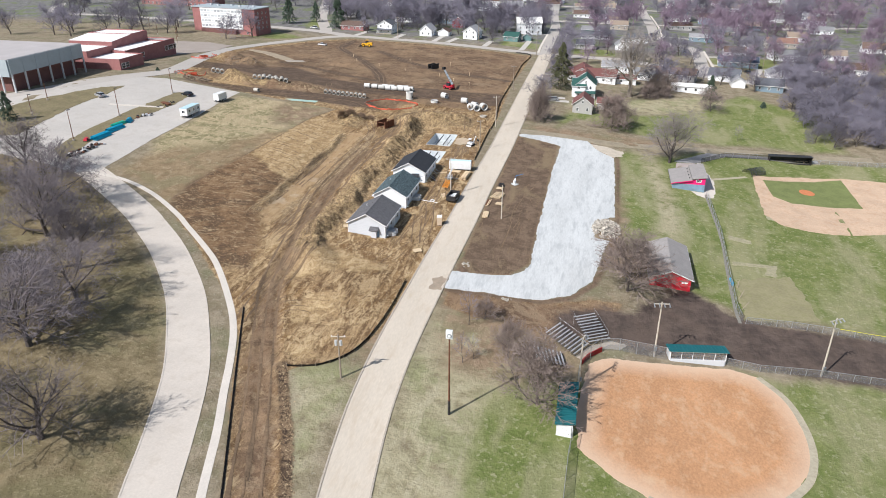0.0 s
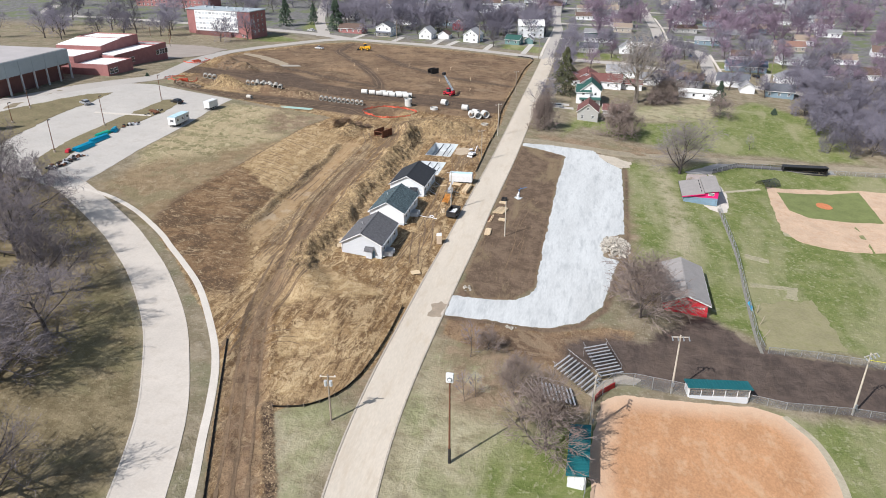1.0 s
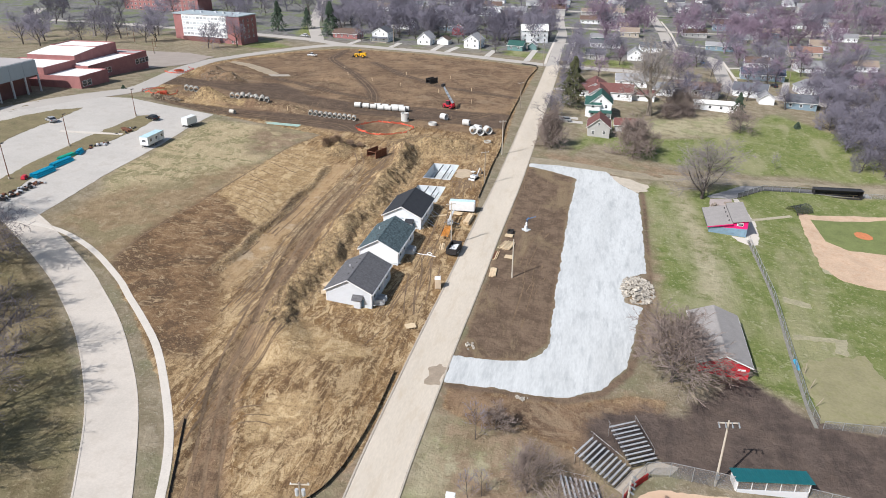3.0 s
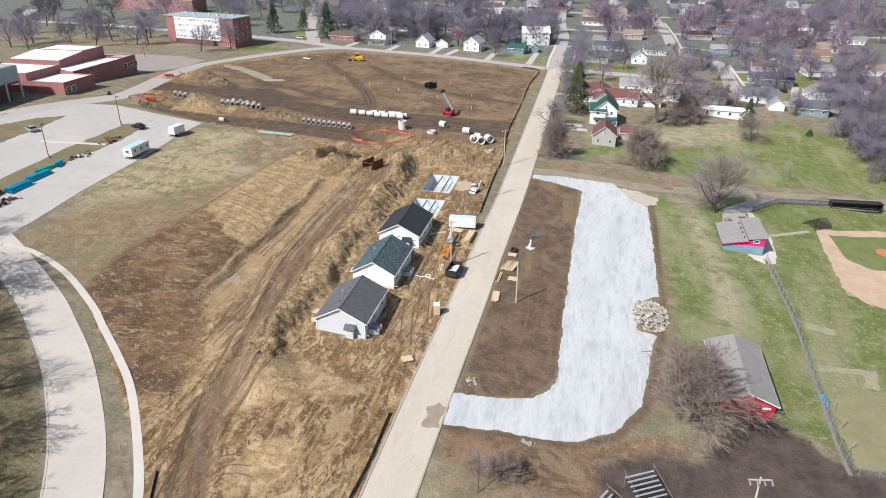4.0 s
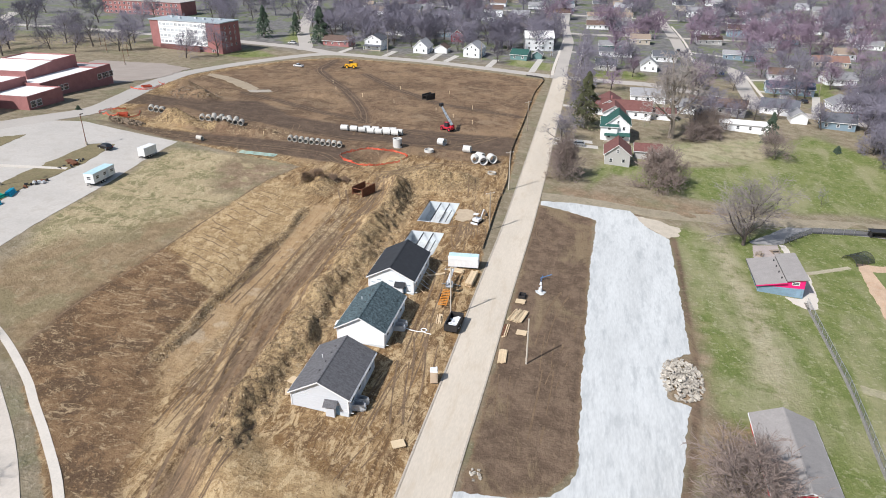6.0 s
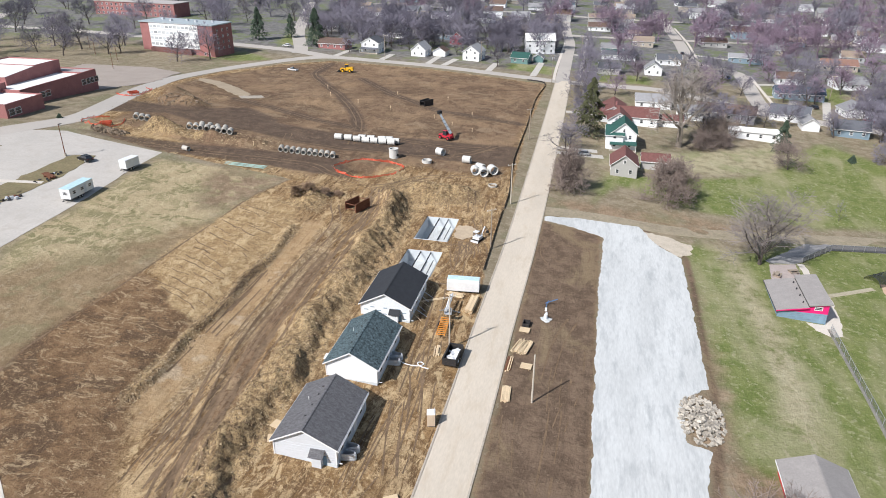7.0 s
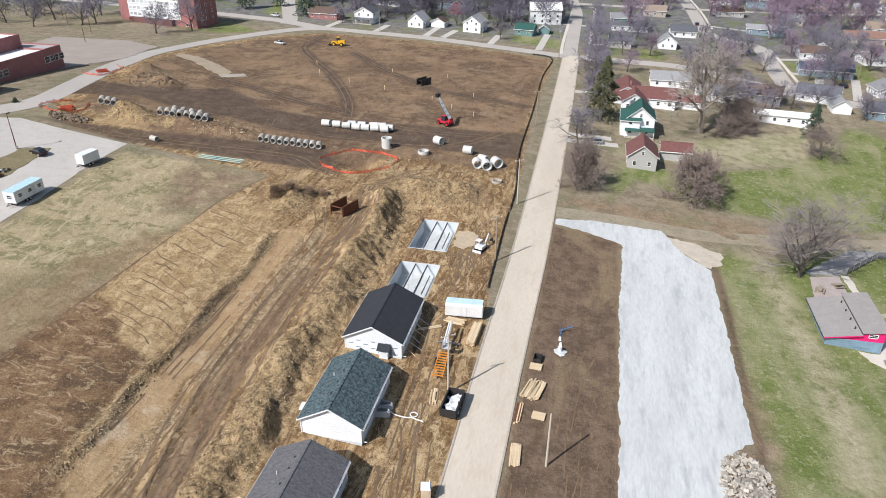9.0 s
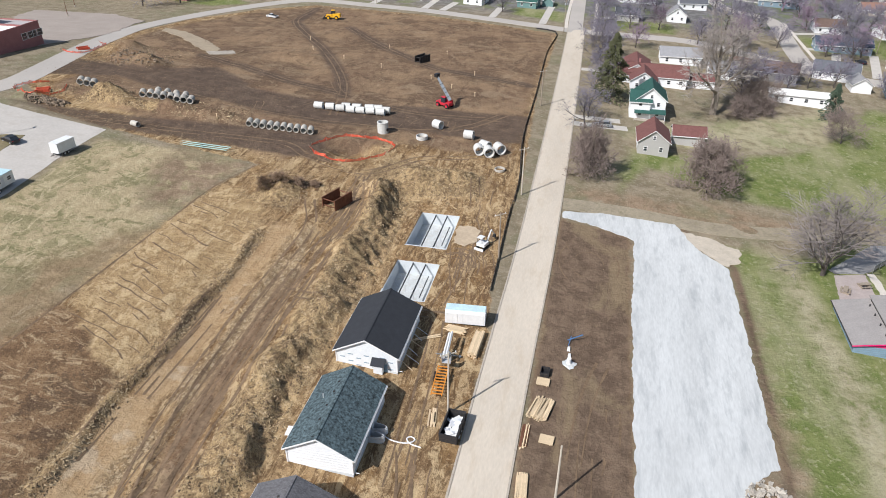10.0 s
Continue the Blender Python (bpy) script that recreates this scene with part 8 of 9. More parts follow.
def telehandler(x, y, rz):
    t = thing("telehandler", x, y, rz, "red telehandler with its grey boom raised high", "telehandler")
    part("chassis", MB().box((0, 0, 0.7), (2.0, 4.6, 0.8)).box((0.6, -1.6, 1.5), (0.8, 1.4, 0.7), taper=0.9), M_REDPAINT, t)
    part("engine_cover", MB().box((0.75, 0.3, 1.5), (0.7, 2.2, 0.6), taper=0.9), M_REDPAINT, t)
    cb = part("cab", MB().box((-0.55, -0.1, 1.5), (0.95, 1.5, 1.4), taper=0.88), M_GLASS, t, "dark glazed operator cab")
    part("cab_roof", MB().box((-0.55, -0.1, 2.9), (0.95, 1.45, 0.1)), M_REDPAINT, cb)
    for sx in (-1, 1):
        for sy in (-1.6, 1.6):
            wheel(t, sx * 1.05, sy, 0.65, 0.68, 0.45, M_REDPAINT)
    bm = part("boom", MB().cyl((0.15, -1.9, 2.1), (0.15, 1.6, 6.4), 0.62, 0.55, 4).cyl((0.15, 1.3, 6.0), (0.15, 2.9, 8.1), 0.46, 0.42, 4), mat("boom_grey", (0.21, 0.24, 0.27), 0.5, var=0.25, scale=2), t, "dark grey boom raised high")
    for i in range(4):
        part("boom_rib", MB().cyl((0.15, -1.2 + i * 0.82, 2.96 + i), (0.15, -1.1 + i * 0.82, 3.08 + i), 0.68, 0.68, 4), M_STEEL, bm)
    part("work_head", MB().box((0.15, 2.9, 7.8), (1.3, 1.0, 1.0)), M_STEEL, t)
    return t


telehandler(-62.4, 287.7, 62)


def wheel_loader(x, y, rz):
    t = thing("wheel_loader", x, y, rz, "yellow wheel loader parked on dark soil", "loader")
    part("rear_body", MB().box((0, -1.6, 0.9), (2.4, 3.2, 1.5), taper=0.92), M_YELLOW, t)
    part("front_frame", MB().box((0, 1.6, 0.8), (1.5, 2.4, 1.1)), M_YELLOW, t)
    cb = part("cab", MB().box((0, -0.2, 2.2), (1.6, 1.5, 1.4), taper=0.9), M_GLASS, t, "dark glazed cab")
    part("cab_roof", MB().box((0, -0.2, 3.6), (1.6, 1.6, 0.14)), M_YELLOW, cb)
    for sx in (-1, 1):
        for sy in (-1.7, 1.7):
            wheel(t, sx * 1.15, sy, 0.8, 0.82, 0.6, M_YELLOW)
        part("lift_arm", MB().cyl((sx * 0.6, 1.0, 1.8), (sx * 0.6, 3.4, 0.9), 0.14, n=6), M_YELLOW, t)
    part("bucket", MB().add([(sx * 1.45, yy, zz) for sx in (-1, 1) for yy, zz in ((3.2, 0.2), (4.4, 0.15), (3.5, 1.3), (3.1, 1.0))], ((0, 1, 2, 3), (7, 6, 5, 4), (0, 4, 5, 1), (3, 2, 6, 7), (0, 3, 7, 4))), M_STEEL, t)
    return t


wheel_loader(-131.5, 386, 95)


def vehicle(x, y, rz, material, label, kind="car", category="car"):
    """A car or pickup: shaped body, glazed cabin, wheels, lamps. It points along its own +y."""
    t = thing("pickup_truck" if kind == "pickup" else "car", x, y, rz, label, category)
    L = 5.4 if kind == "pickup" else 4.6
    prof = [(-L / 2, 0.35), (-L / 2, 0.9), (-L / 2 + 0.2, 0.98), (L / 2 - 1.4, 1.0), (L / 2 - 0.1, 0.82), (L / 2, 0.55), (L / 2, 0.35)]
    n = len(prof)
    part("body", MB().add([(s * 0.9, a, b) for s in (-1, 1) for a, b in prof], [tuple(range(n))[::-1], tuple(range(n, 2 * n))] + [(i, (i + 1) % n, n + (i + 1) % n, n + i) for i in range(n)]), material, t)
    c0, c1 = (-0.3, 1.3) if kind == "pickup" else (-1.75, 1.0)
    cab = part("cabin_glass", MB().add([(s * k, a, b) for s in (-1, 1) for a, b, k in ((c0 - 0.25, 0.98, 0.86), (c0 + 0.2, 1.5, 0.72), (c1 - 0.6, 1.5, 0.72), (c1 + 0.15, 0.98, 0.86))], ((3, 2, 1, 0), (4, 5, 6, 7), (0, 1, 5, 4), (1, 2, 6, 5), (2, 3, 7, 6), (3, 0, 4, 7))), M_GLASS, t)
    part("cabin_roof", MB().box((0, (c0 + c1) / 2 - 0.2, 1.5), (1.42, c1 - c0 - 0.75, 0.05)), material, t)
    if kind == "pickup":
        part("cargo_bed", MB().box((0, -L / 2 + 1.15, 0.985), (1.5, 1.9, 0.03)), M_BLACKPAINT, t)
    for sx in (-1, 1):
        for sy in (-L / 2 + 0.95, L / 2 - 0.95):
            wheel(t, sx * 0.82, sy, 0.34, 0.34, 0.22)
        part("headlight", MB().box((sx * 0.65, L / 2, 0.6), (0.35, 0.05, 0.15)), M_TRIM, t)
        part("tail_light", MB().box((sx * 0.72, -L / 2, 0.7), (0.2, 0.05, 0.15)), M_REDPAINT, t)
    return t


vehicle(-155.5, 379, 70, M_CAR[0], "white pickup truck parked on the site edge", "pickup", "truck")
vehicle(-18.7, 290.3, 95, M_CAR[2], "silver car parked in a driveway")
vehicle(73.5, 388, 20, M_CAR[1], "black car parked in a driveway")
vehicle(-186, 441, 80, M_CAR[0], "white van parked at the kerb")
vehicle(-144.2, 222.2, 70, M_CAR[1], "black car parked in the old lot")
vehicle(-168, 206.8, 62, M_CAR[2], "grey car parked in the old lot")
vehicle(46.5, 440, 3, M_CAR[4], "dark blue car parked at the kerb")
vehicle(30.5, 505, 2, M_CAR[1], "black car parked at the kerb")
vehicle(90, 372, 60, M_CAR[3], "red car parked beside a house")
vehicle(105, 345, 80, M_CAR[0], "white car parked in a drive")
vehicle(-225, 560, 20, M_CAR[0], "white car parked at the kerb")
vehicle(-25.4, 470, 0, M_CAR[2], "silver car parked at the kerb")


def trailer(x, y, rz, L, W, H, label, office=False, roof=None):
    t = thing("trailer", x, y, rz, label, "trailer")
    part("box_body", MB().box((0, 0, 0.75), (W, L, H)), M_MACHWHITE, t)
    part("roof", MB().box((0, 0, 0.75 + H), (W + 0.08, L + 0.08, 0.08)), roof or M_MACHWHITE, t)
    part("chassis", MB().box((0, 0, 0.5), (W * 0.7, L * 0.95, 0.25)), M_STEEL, t)
    part("hitch", MB().cyl((-0.4, -L / 2, 0.6), (0, -L / 2 - 1.2, 0.55), 0.06, n=6).cyl((0.4, -L / 2, 0.6), (0, -L / 2 - 1.2, 0.55), 0.06, n=6), M_STEEL, t)
    for sx in (-1, 1):
        for sy in (-0.45, 0.45):
            wheel(t, sx * (W / 2 - 0.12), sy - L * 0.08, 0.38, 0.38, 0.24)
    if office:
        for i in range(3):
            window(t, W / 2, -L / 2 + 1.4 + i * (L - 2.6) / 2, 1.6, 1.2, 0.9, 90)
        part("door", MB().box((W / 2 + 0.03, L * 0.13, 0.85), (0.06, 0.85, 1.95)), M_GREYWALL, t)
        window(t, 0, -L / 2, 1.6, 1.2, 0.9, 0)
    else:
        part("rear_door", MB().box((0, L / 2 + 0.02, 0.85), (W - 0.3, 0.05, H - 0.25)), M_GREYWALL, t)
    return t


trailer(-131.4, 202.6, 0, 7.9, 2.6, 2.35, "white site office trailer with windows in the parking lot", True, mat("pale_blue_roof", (0.45, 0.62, 0.68), 0.5))
trailer(-131.2, 222.0, -8, 4.6, 2.2, 2.15, "white enclosed cargo trailer at the lot edge")
# white storage tank trailer in the yard
_t = thing("storage_container", -38.4, 193.6, 4, "long white storage container with a rounded pale blue top", "container")
_m = MB()
_prof = [(-1.25, 0.35), (1.25, 0.35), (1.25, 2.3), (0.9, 2.65), (-0.9, 2.65), (-1.25, 2.3)]
_m.add([(s * 3.2, a, b) for s in (-1, 1) for a, b in _prof], [tuple(range(6))[::-1], tuple(range(6, 12))] + [(i, (i + 1) % 6, 6 + (i + 1) % 6, 6 + i) for i in range(6)])
part("container_body", _m, M_MACHWHITE, _t)
part("top_sheet", MB().box((0, 0, 2.655), (6.3, 1.75, 0.04)), mat("pale_blue_sheet", (0.50, 0.66, 0.72), 0.5), _t)
for _i in range(8):
    part("side_rib", MB().box((-2.9 + _i * 0.83, -1.27, 0.4), (0.1, 0.04, 1.9)), M_MACHWHITE, _t)
part("skid", MB().box((0, 0.9, 0), (6.2, 0.2, 0.36)).box((0, -0.9, 0), (6.2, 0.2, 0.36)), M_STEEL, _t)
part("end_door", MB().box((3.22, 0, 0.5), (0.05, 2.1, 1.8)), M_GREYWALL, _t)
# dumpster
_t = thing("dumpster", -35.6, 169.8, -4, "black open dumpster trailer filled with white scrap", "dumpster")
_m = MB()
for c, s in (((-1.15, 0), (0.1, 4.8)), ((1.15, 0), (0.1, 4.8)), ((0, -2.35), (2.2, 0.1)), ((0, 2.35), (2.2, 0.1))):
    _m.box((c[0], c[1], 0.55), (s[0], s[1], 1.25))
_m.box((0, 0, 0.5), (2.3, 4.75, 0.1))
part("tub", _m, M_BLACKPAINT, _t)
for _i in range(6):
    for _s in (-1, 1):
        part("rib", MB().box((_s * 1.24, -2.1 + _i * 0.84, 0.55), (0.08, 0.1, 1.2)), M_BLACKPAINT, _t)
part("rim_rail", MB().box((-1.15, 0, 1.8), (0.18, 4.9, 0.08)).box((1.15, 0, 1.8), (0.18, 4.9, 0.08)).box((0, 2.38, 1.8), (2.1, 0.16, 0.08)).box((0, -2.38, 1.8), (2.1, 0.16, 0.08)), M_BLACKPAINT, _t)
for _x in (-1, 1):
    for _y in (-0.5, 0.5):
        wheel(_t, _x * 1.0, _y, 0.36, 0.36, 0.22)
_rng = random.Random(3)
for _i in range(26):
    part("scrap_board", MB().box((0, 0, 0), (_rng.uniform(0.3, 0.9), _rng.uniform(0.5, 1.6), 0.06)), _rng.choice((M_WHITEPAINT, M_WHITEPAINT, M_GREYWALL, M_WRAP)), _t, loc=pose(_rng.uniform(-0.7, 0.7), _rng.uniform(-1.7, 1.7), 0.75 + 0.022 * _i, _rng.uniform(-16, 16), _rng.uniform(-16, 16), _rng.uniform(0, 180)))
# orange ladder trailer with a folded white boom
_t = thing("boom_trailer", -39.3, 181.2, 3, "orange ladder-frame trailer carrying a folded white boom lift", "boom lift")
for _x in (-0.75, 0.75):
    part("side_rail", MB().box((_x, -3.2, 0.7), (0.14, 6.2, 0.16)), mat("orange_paint", (0.62, 0.24, 0.04), 0.5, var=0.2) if _x < 0 else bpy.data.materials["orange_paint"], _t)
for _i in range(10):
    part("rung", MB().box((0, -6.0 + _i * 0.64, 0.74), (1.4, 0.16, 0.1)), bpy.data.materials["orange_paint"], _t)
for _x in (-0.95, 0.95):
    for _y in (-1.6, -2.5):
        wheel(_t, _x, _y, 0.4, 0.4, 0.25)
part("turntable", MB().cyl((0, 2.4, 0.3), (0, 2.4, 1.2), 0.8, 0.7, 12), M_MACHGREY, _t)
part("lower_boom", MB().cyl((-0.25, 1.2, 1.3), (-0.1, 6.2, 2.1), 0.24, 0.2, 4), M_MACHWHITE, _t)
part("upper_boom", MB().cyl((0.3, 6.0, 2.5), (0.3, 0.6, 2.2), 0.2, 0.17, 4), M_MACHWHITE, _t)
part("hydraulic_ram", MB().cyl((0.0, 2.6, 1.2), (0.05, 4.8, 1.9), 0.09, n=8), M_STEEL, _t)
part("work_basket", MB().box((0.4, 0.2, 1.5), (1.3, 0.9, 0.08)).box((0.4, -0.22, 2.4), (1.3, 0.05, 0.05)).box((0.4, 0.62, 2.4), (1.3, 0.05, 0.05)).box((-0.22, 0.2, 1.5), (0.05, 0.9, 0.95)).box((1.02, 0.2, 1.5), (0.05, 0.9, 0.95)), M_GALV, _t)
for _s in (-1, 1):
    part("outrigger", MB().cyl((_s * 0.6, 2.6, 0.8), (_s * 1.9, 3.4, 0.05), 0.09, n=6).cyl((_s * 1.9, 3.4, 0.0), (_s * 1.9, 3.4, 0.08), 0.25, n=10), M_MACHGREY, _t)
# white tracked digger by the far basement
_t = thing("mini_digger", -39.6, 217.2, -20, "small white tracked digger beside an open basement", "digger")
for _x in (-0.7, 0.7):
    part("track", MB().box((_x, 0, 0.0), (0.42, 2.2, 0.55), taper=0.93), M_BLACK, _t)
part("deck", MB().box((0, -0.1, 0.6), (1.7, 1.8, 0.6)), M_MACHWHITE, _t)
part("canopy", MB().box((-0.3, -0.2, 2.2), (1.1, 1.2, 0.1)), M_MACHWHITE, _t)
for _x in (-0.8, 0.2):
    for _y in (-0.7, 0.3):
        part("canopy_post", MB().cyl((_x, _y, 1.2), (_x, _y, 2.2), 0.04, n=5), M_STEEL, _t)
part("boom", MB().cyl((0.4, 0.8, 1.0), (0.4, 2.4, 2.8), 0.16, 0.14, 4), M_MACHWHITE, _t)
part("stick", MB().cyl((0.4, 2.4, 2.8), (0.4, 3.8, 1.3), 0.13, 0.11, 4), M_MACHWHITE, _t)
part("bucket", MB().box((0.4, 3.8, 0.6), (0.6, 0.5, 0.6), taper=0.7), M_STEEL, _t)
part("dozer_blade", MB().box((0, -1.6, 0.05), (1.9, 0.16, 0.5)), M_MACHWHITE, _t)
# portable toilet
_t = thing("portable_toilet", -35.5, 153.4, 12, "beige portable toilet with a white roof by the road", "portable toilet")
M_BEIGE = mat("beige_plastic", (0.55, 0.44, 0.33), 0.5, var=0.08)
part("cabin", MB().box((0, 0, 0), (1.2, 1.25, 2.1), taper=0.97), M_BEIGE, _t)
part("roof", MB().box((0, 0, 2.1), (1.28, 1.32, 0.22), taper=0.8), M_MACHWHITE, _t)
part("door", MB().box((0, -0.64, 0.1), (0.75, 0.05, 1.85)), M_BEIGE, _t)
part("vent_pipe", MB().cyl((0.45, 0.45, 2.1), (0.45, 0.45, 2.6), 0.05, n=7), M_TRIM, _t)
part("skid", MB().box((0, 0, -0.12), (1.3, 1.4, 0.14)), M_STEEL, _t)


def lumber_stack(x, y, rz, n, L, label, W=0.24, H=0.06, spread=0.05, layers=3, mats=(None,)):
    t = thing("lumber_stack", x, y, rz, label, "lumber", "lumber stacks")
    rng = random.Random(int(x * 7 + y * 3))
    n, W = int(n * 1.3), W * 0.78
    for k in range(layers):
        for i in range(n):
            part("board", MB().box((0, 0, 0), (W * 0.94, L * rng.uniform(0.8, 1.0), H)), rng.choice(mats) or M_WOOD, t, loc=pose((i - n / 2) * W + rng.uniform(-spread, spread), rng.uniform(-spread, spread) * 4, k * H * 1.05 + 0.03, 0, 0, rng.uniform(-18, 18) * spread))
    return t


M_PLY = mat("plywood", (0.60, 0.47, 0.31), 0.8, var=0.12, scale=1.5)
lumber_stack(-35.6, 188.0, -3, 6, 6.2, "tall bundle of long new lumber by the kerb", 0.26, 0.14, 0.02, 6)
lumber_stack(-144.8, 209.8, 62, 5, 5.2, "rusty brown timbers stacked in the old lot", 0.3, 0.25, 0.05, 2, (M_RUST,))
lumber_stack(-24.6, 177.6, -14, 10, 4.4, "loose pile of pale lumber on bare soil", 0.26, 0.08, 0.12, 4)
lumber_stack(-26.2, 172.0, -2, 4, 4.6, "reddish boards stacked along the kerb", 0.25, 0.08, 0.06, 2, (None, M_RUST))
lumber_stack(-25.6, 163.8, 3, 6, 4.2, "stack of long pale boards on bare soil", 0.26, 0.08, 0.05, 3)
lumber_stack(-39.5, 191.0, 80, 6, 3.4, "pale boards beside a storage container", 0.28, 0.08, 0.08, 3)
lumber_stack(-43.3, 187.4, -62, 3, 5.0, "long boards on the ground by the wrapped house", 0.26, 0.08, 0.08, 1)
lumber_stack(-38.6, 171.6, 8, 4, 3.2, "pale boards beside the dumpster", 0.28, 0.06, 0.14, 2)
for _x, _y, _rz, _m, _lb in ((-23.4, 172.2, -6, M_PLY, "plywood sheets on blocks with a green edge"), (-24.9, 183.2, -4, M_PLY, "pallet crate of pale boards on soil"), (-55.8, 143.4, 20, M_PLY, "loose plywood sheet on the ground"), (-56.4, 146.0, -15, M_PLY, "loose plywood sheet on the ground"), (-55.2, 163.8, 5, M_WHITEPAINT, "white panel lying beside a house"), (-37.0, 137.5, 30, M_PLY, "loose pale board on bare soil")):
    _t = thing("plywood_sheet", _x, _y, _rz, _lb, "plywood", "plywood sheets")
    part("sheet", MB().box((0, 0, 0.16), (1.9, 1.6, 0.10)), _m, _t)
    part("bearer", MB().box((-0.6, 0, -0.05), (0.12, 1.5, 0.2)), M_WOOD, _t)
    part("bearer", MB().box((0.6, 0, -0.05), (0.12, 1.5, 0.2)), M_WOOD, _t)
_t = thing("crate", -24.8, 185.2, -4, "dark open crate beside a pallet", "crate")
part("crate_side", MB().box((-0.6, 0, 0), (0.08, 1.6, 0.7)).box((0.6, 0, 0), (0.08, 1.6, 0.7)).box((0, -0.78, 0), (1.2, 0.08, 0.7)).box((0, 0.78, 0), (1.2, 0.08, 0.7)), M_BLACKPAINT, _t)
part("crate_floor", MB().box((0, 0, 0.02), (1.15, 1.5, 0.06)), M_STEEL, _t)
# water service stand-up on the east verge
_t = thing("washout_stand", -21.6, 188.5, 0, "white concrete washout with a white post and blue pipe", "washout")
_p = MB()
for _i in range(14):
    _a = _i * 0.4488
    _p.v.append((1.3 * math.cos(_a) * (1 + 0.2 * math.sin(_i * 2.3)), 1.1 * math.sin(_a) * (1 + 0.2 * math.cos(_i * 1.7)), -0.06))
for _i in range(14):
    _p.v.append((_p.v[_i][0] * 0.7, _p.v[_i][1] * 0.7, 0.10))
_p.f = [tuple(range(14, 28))] + [(i, (i + 1) % 14, 14 + (i + 1) % 14, 14 + i) for i in range(14)]
part("washout_splash", _p, M_FOUND_IN, _t)
part("barrel", MB().cyl((0.1, 0.0, 0.05), (0.1, 0.0, 1.0), 0.36, 0.34, 12), M_MACHWHITE, _t)
part("bag", MB().box((0.1, 1.9, -0.05), (0.5, 0.7, 0.4), taper=0.6), M_WHITEPAINT, _t)
part("bag", MB().box((-0.1, 3.4, -0.05), (0.5, 0.9, 0.5), taper=0.6), M_WHITEPAINT, _t)
part("blue_pipe", MB().cyl((-0.4, 5.2, 0.5), (1.9, 6.4, 1.0), 0.09, n=7), mat("blue_plastic", (0.05, 0.15, 0.32), 0.5), _t)
part("blue_pipe", MB().cyl((-0.2, 4.4, 0.0), (0.1, 5.8, 0.9), 0.06, n=7), bpy.data.materials["blue_plastic"], _t)
# hose loops
_t = thing("hose", -41.2, 166.6, 0, "white hose looped on bare soil before a house", "hose")
_hp = [(-3.4, 0.6), (-2.2, -0.3), (-0.6, -0.5), (0.6, -0.2), (1.2, 0.5), (0.6, 0.9), (0.1, 0.4), (0.8, -0.3), (2.2, -0.5)]
_hl = smooth_line(_hp, 0.35)
part("hose_line", MB().path([(p.x, p.y, ground(-41.2 + p.x, 166.6 + p.y) - ground(-41.2, 166.6) + 0.12) for p in _hl], 0.09, 6), M_TRIM, _t)
# poles
utility_pole(-21.5, 163.2, 9.0, 0, "bare pale wooden pole on the east verge", pale=True, arm=False)
utility_pole(-36.9, 173.0, 10.6, 35, "tall grey utility pole with a crossarm by the kerb", pale=True)
utility_pole(-36.0, 213.3, 9.8, 40, "wooden utility pole beside the silt fence")
utility_pole(-35.1, 240.9, 11.0, 40, "wooden utility pole beside the road", pale=True)
utility_pole(-36.6, 300, 10.5, 40)
utility_pole(-36.6, 399, 12.5, 40, "tall wooden utility pole at the street corner", can=True)
utility_pole(-124.4, 424.5, 12.5, 0)
utility_pole(-75, 430, 11.5, 0)
utility_pole(84, 405.6, 11.0, 0)
utility_pole(38, 520, 11.0, 0)
utility_pole(-26, 470, 11.0, 0)
utility_pole(-25, 545, 11.0, 0)


def lot_lamp(x, y, h):
    t = thing("lamp_post", x, y, 0, "slim brown parking lot lamp post", "lamp post", "parking lot lamp posts")
    part("base", MB().cyl((0, 0, -0.3), (0, 0, 0.7), 0.3, n=10), M_KERB, t)
    part("post", MB().cyl((0, 0, 0.7), (0, 0, h), 0.12, 0.08, 8), M_RUST, t)
    part("lamp_head", MB().box((0, 0.5, h - 0.08), (0.4, 1.0, 0.16)), M_BLACKPAINT, t)


for _x, _y, _h in ((-146.4, 165.7, 9), (-149.5, 191.0, 9), (-150.4, 222.7, 8.5), (-178.7, 194.9, 6), (-173, 181, 6), (-258, 377, 7), (-238, 366, 7), (-225, 345, 7), (-275, 395, 7)):
    lot_lamp(_x, _y, _h)
# plastic pipe bundles and scrap rows in the lot
def pipe_bundle(x, y, rz, L, n, material, label, r=0.22, layers=3):
    t = thing("pipe_bundle", x, y, rz, label, "pipe bundle", "plastic pipe bundles")
    for k in range(layers):
        for i in range(n - k):
            part("plastic_pipe", MB().tube((0, -L / 2, 0), (0, L / 2, 0), r, 0.03, 8), material, t, loc=pose((i - (n - k) / 2) * r * 2.05, 0.1 * ((i * 7 + k * 3) % 5), r + k * r * 1.75, 0, 0, 0))


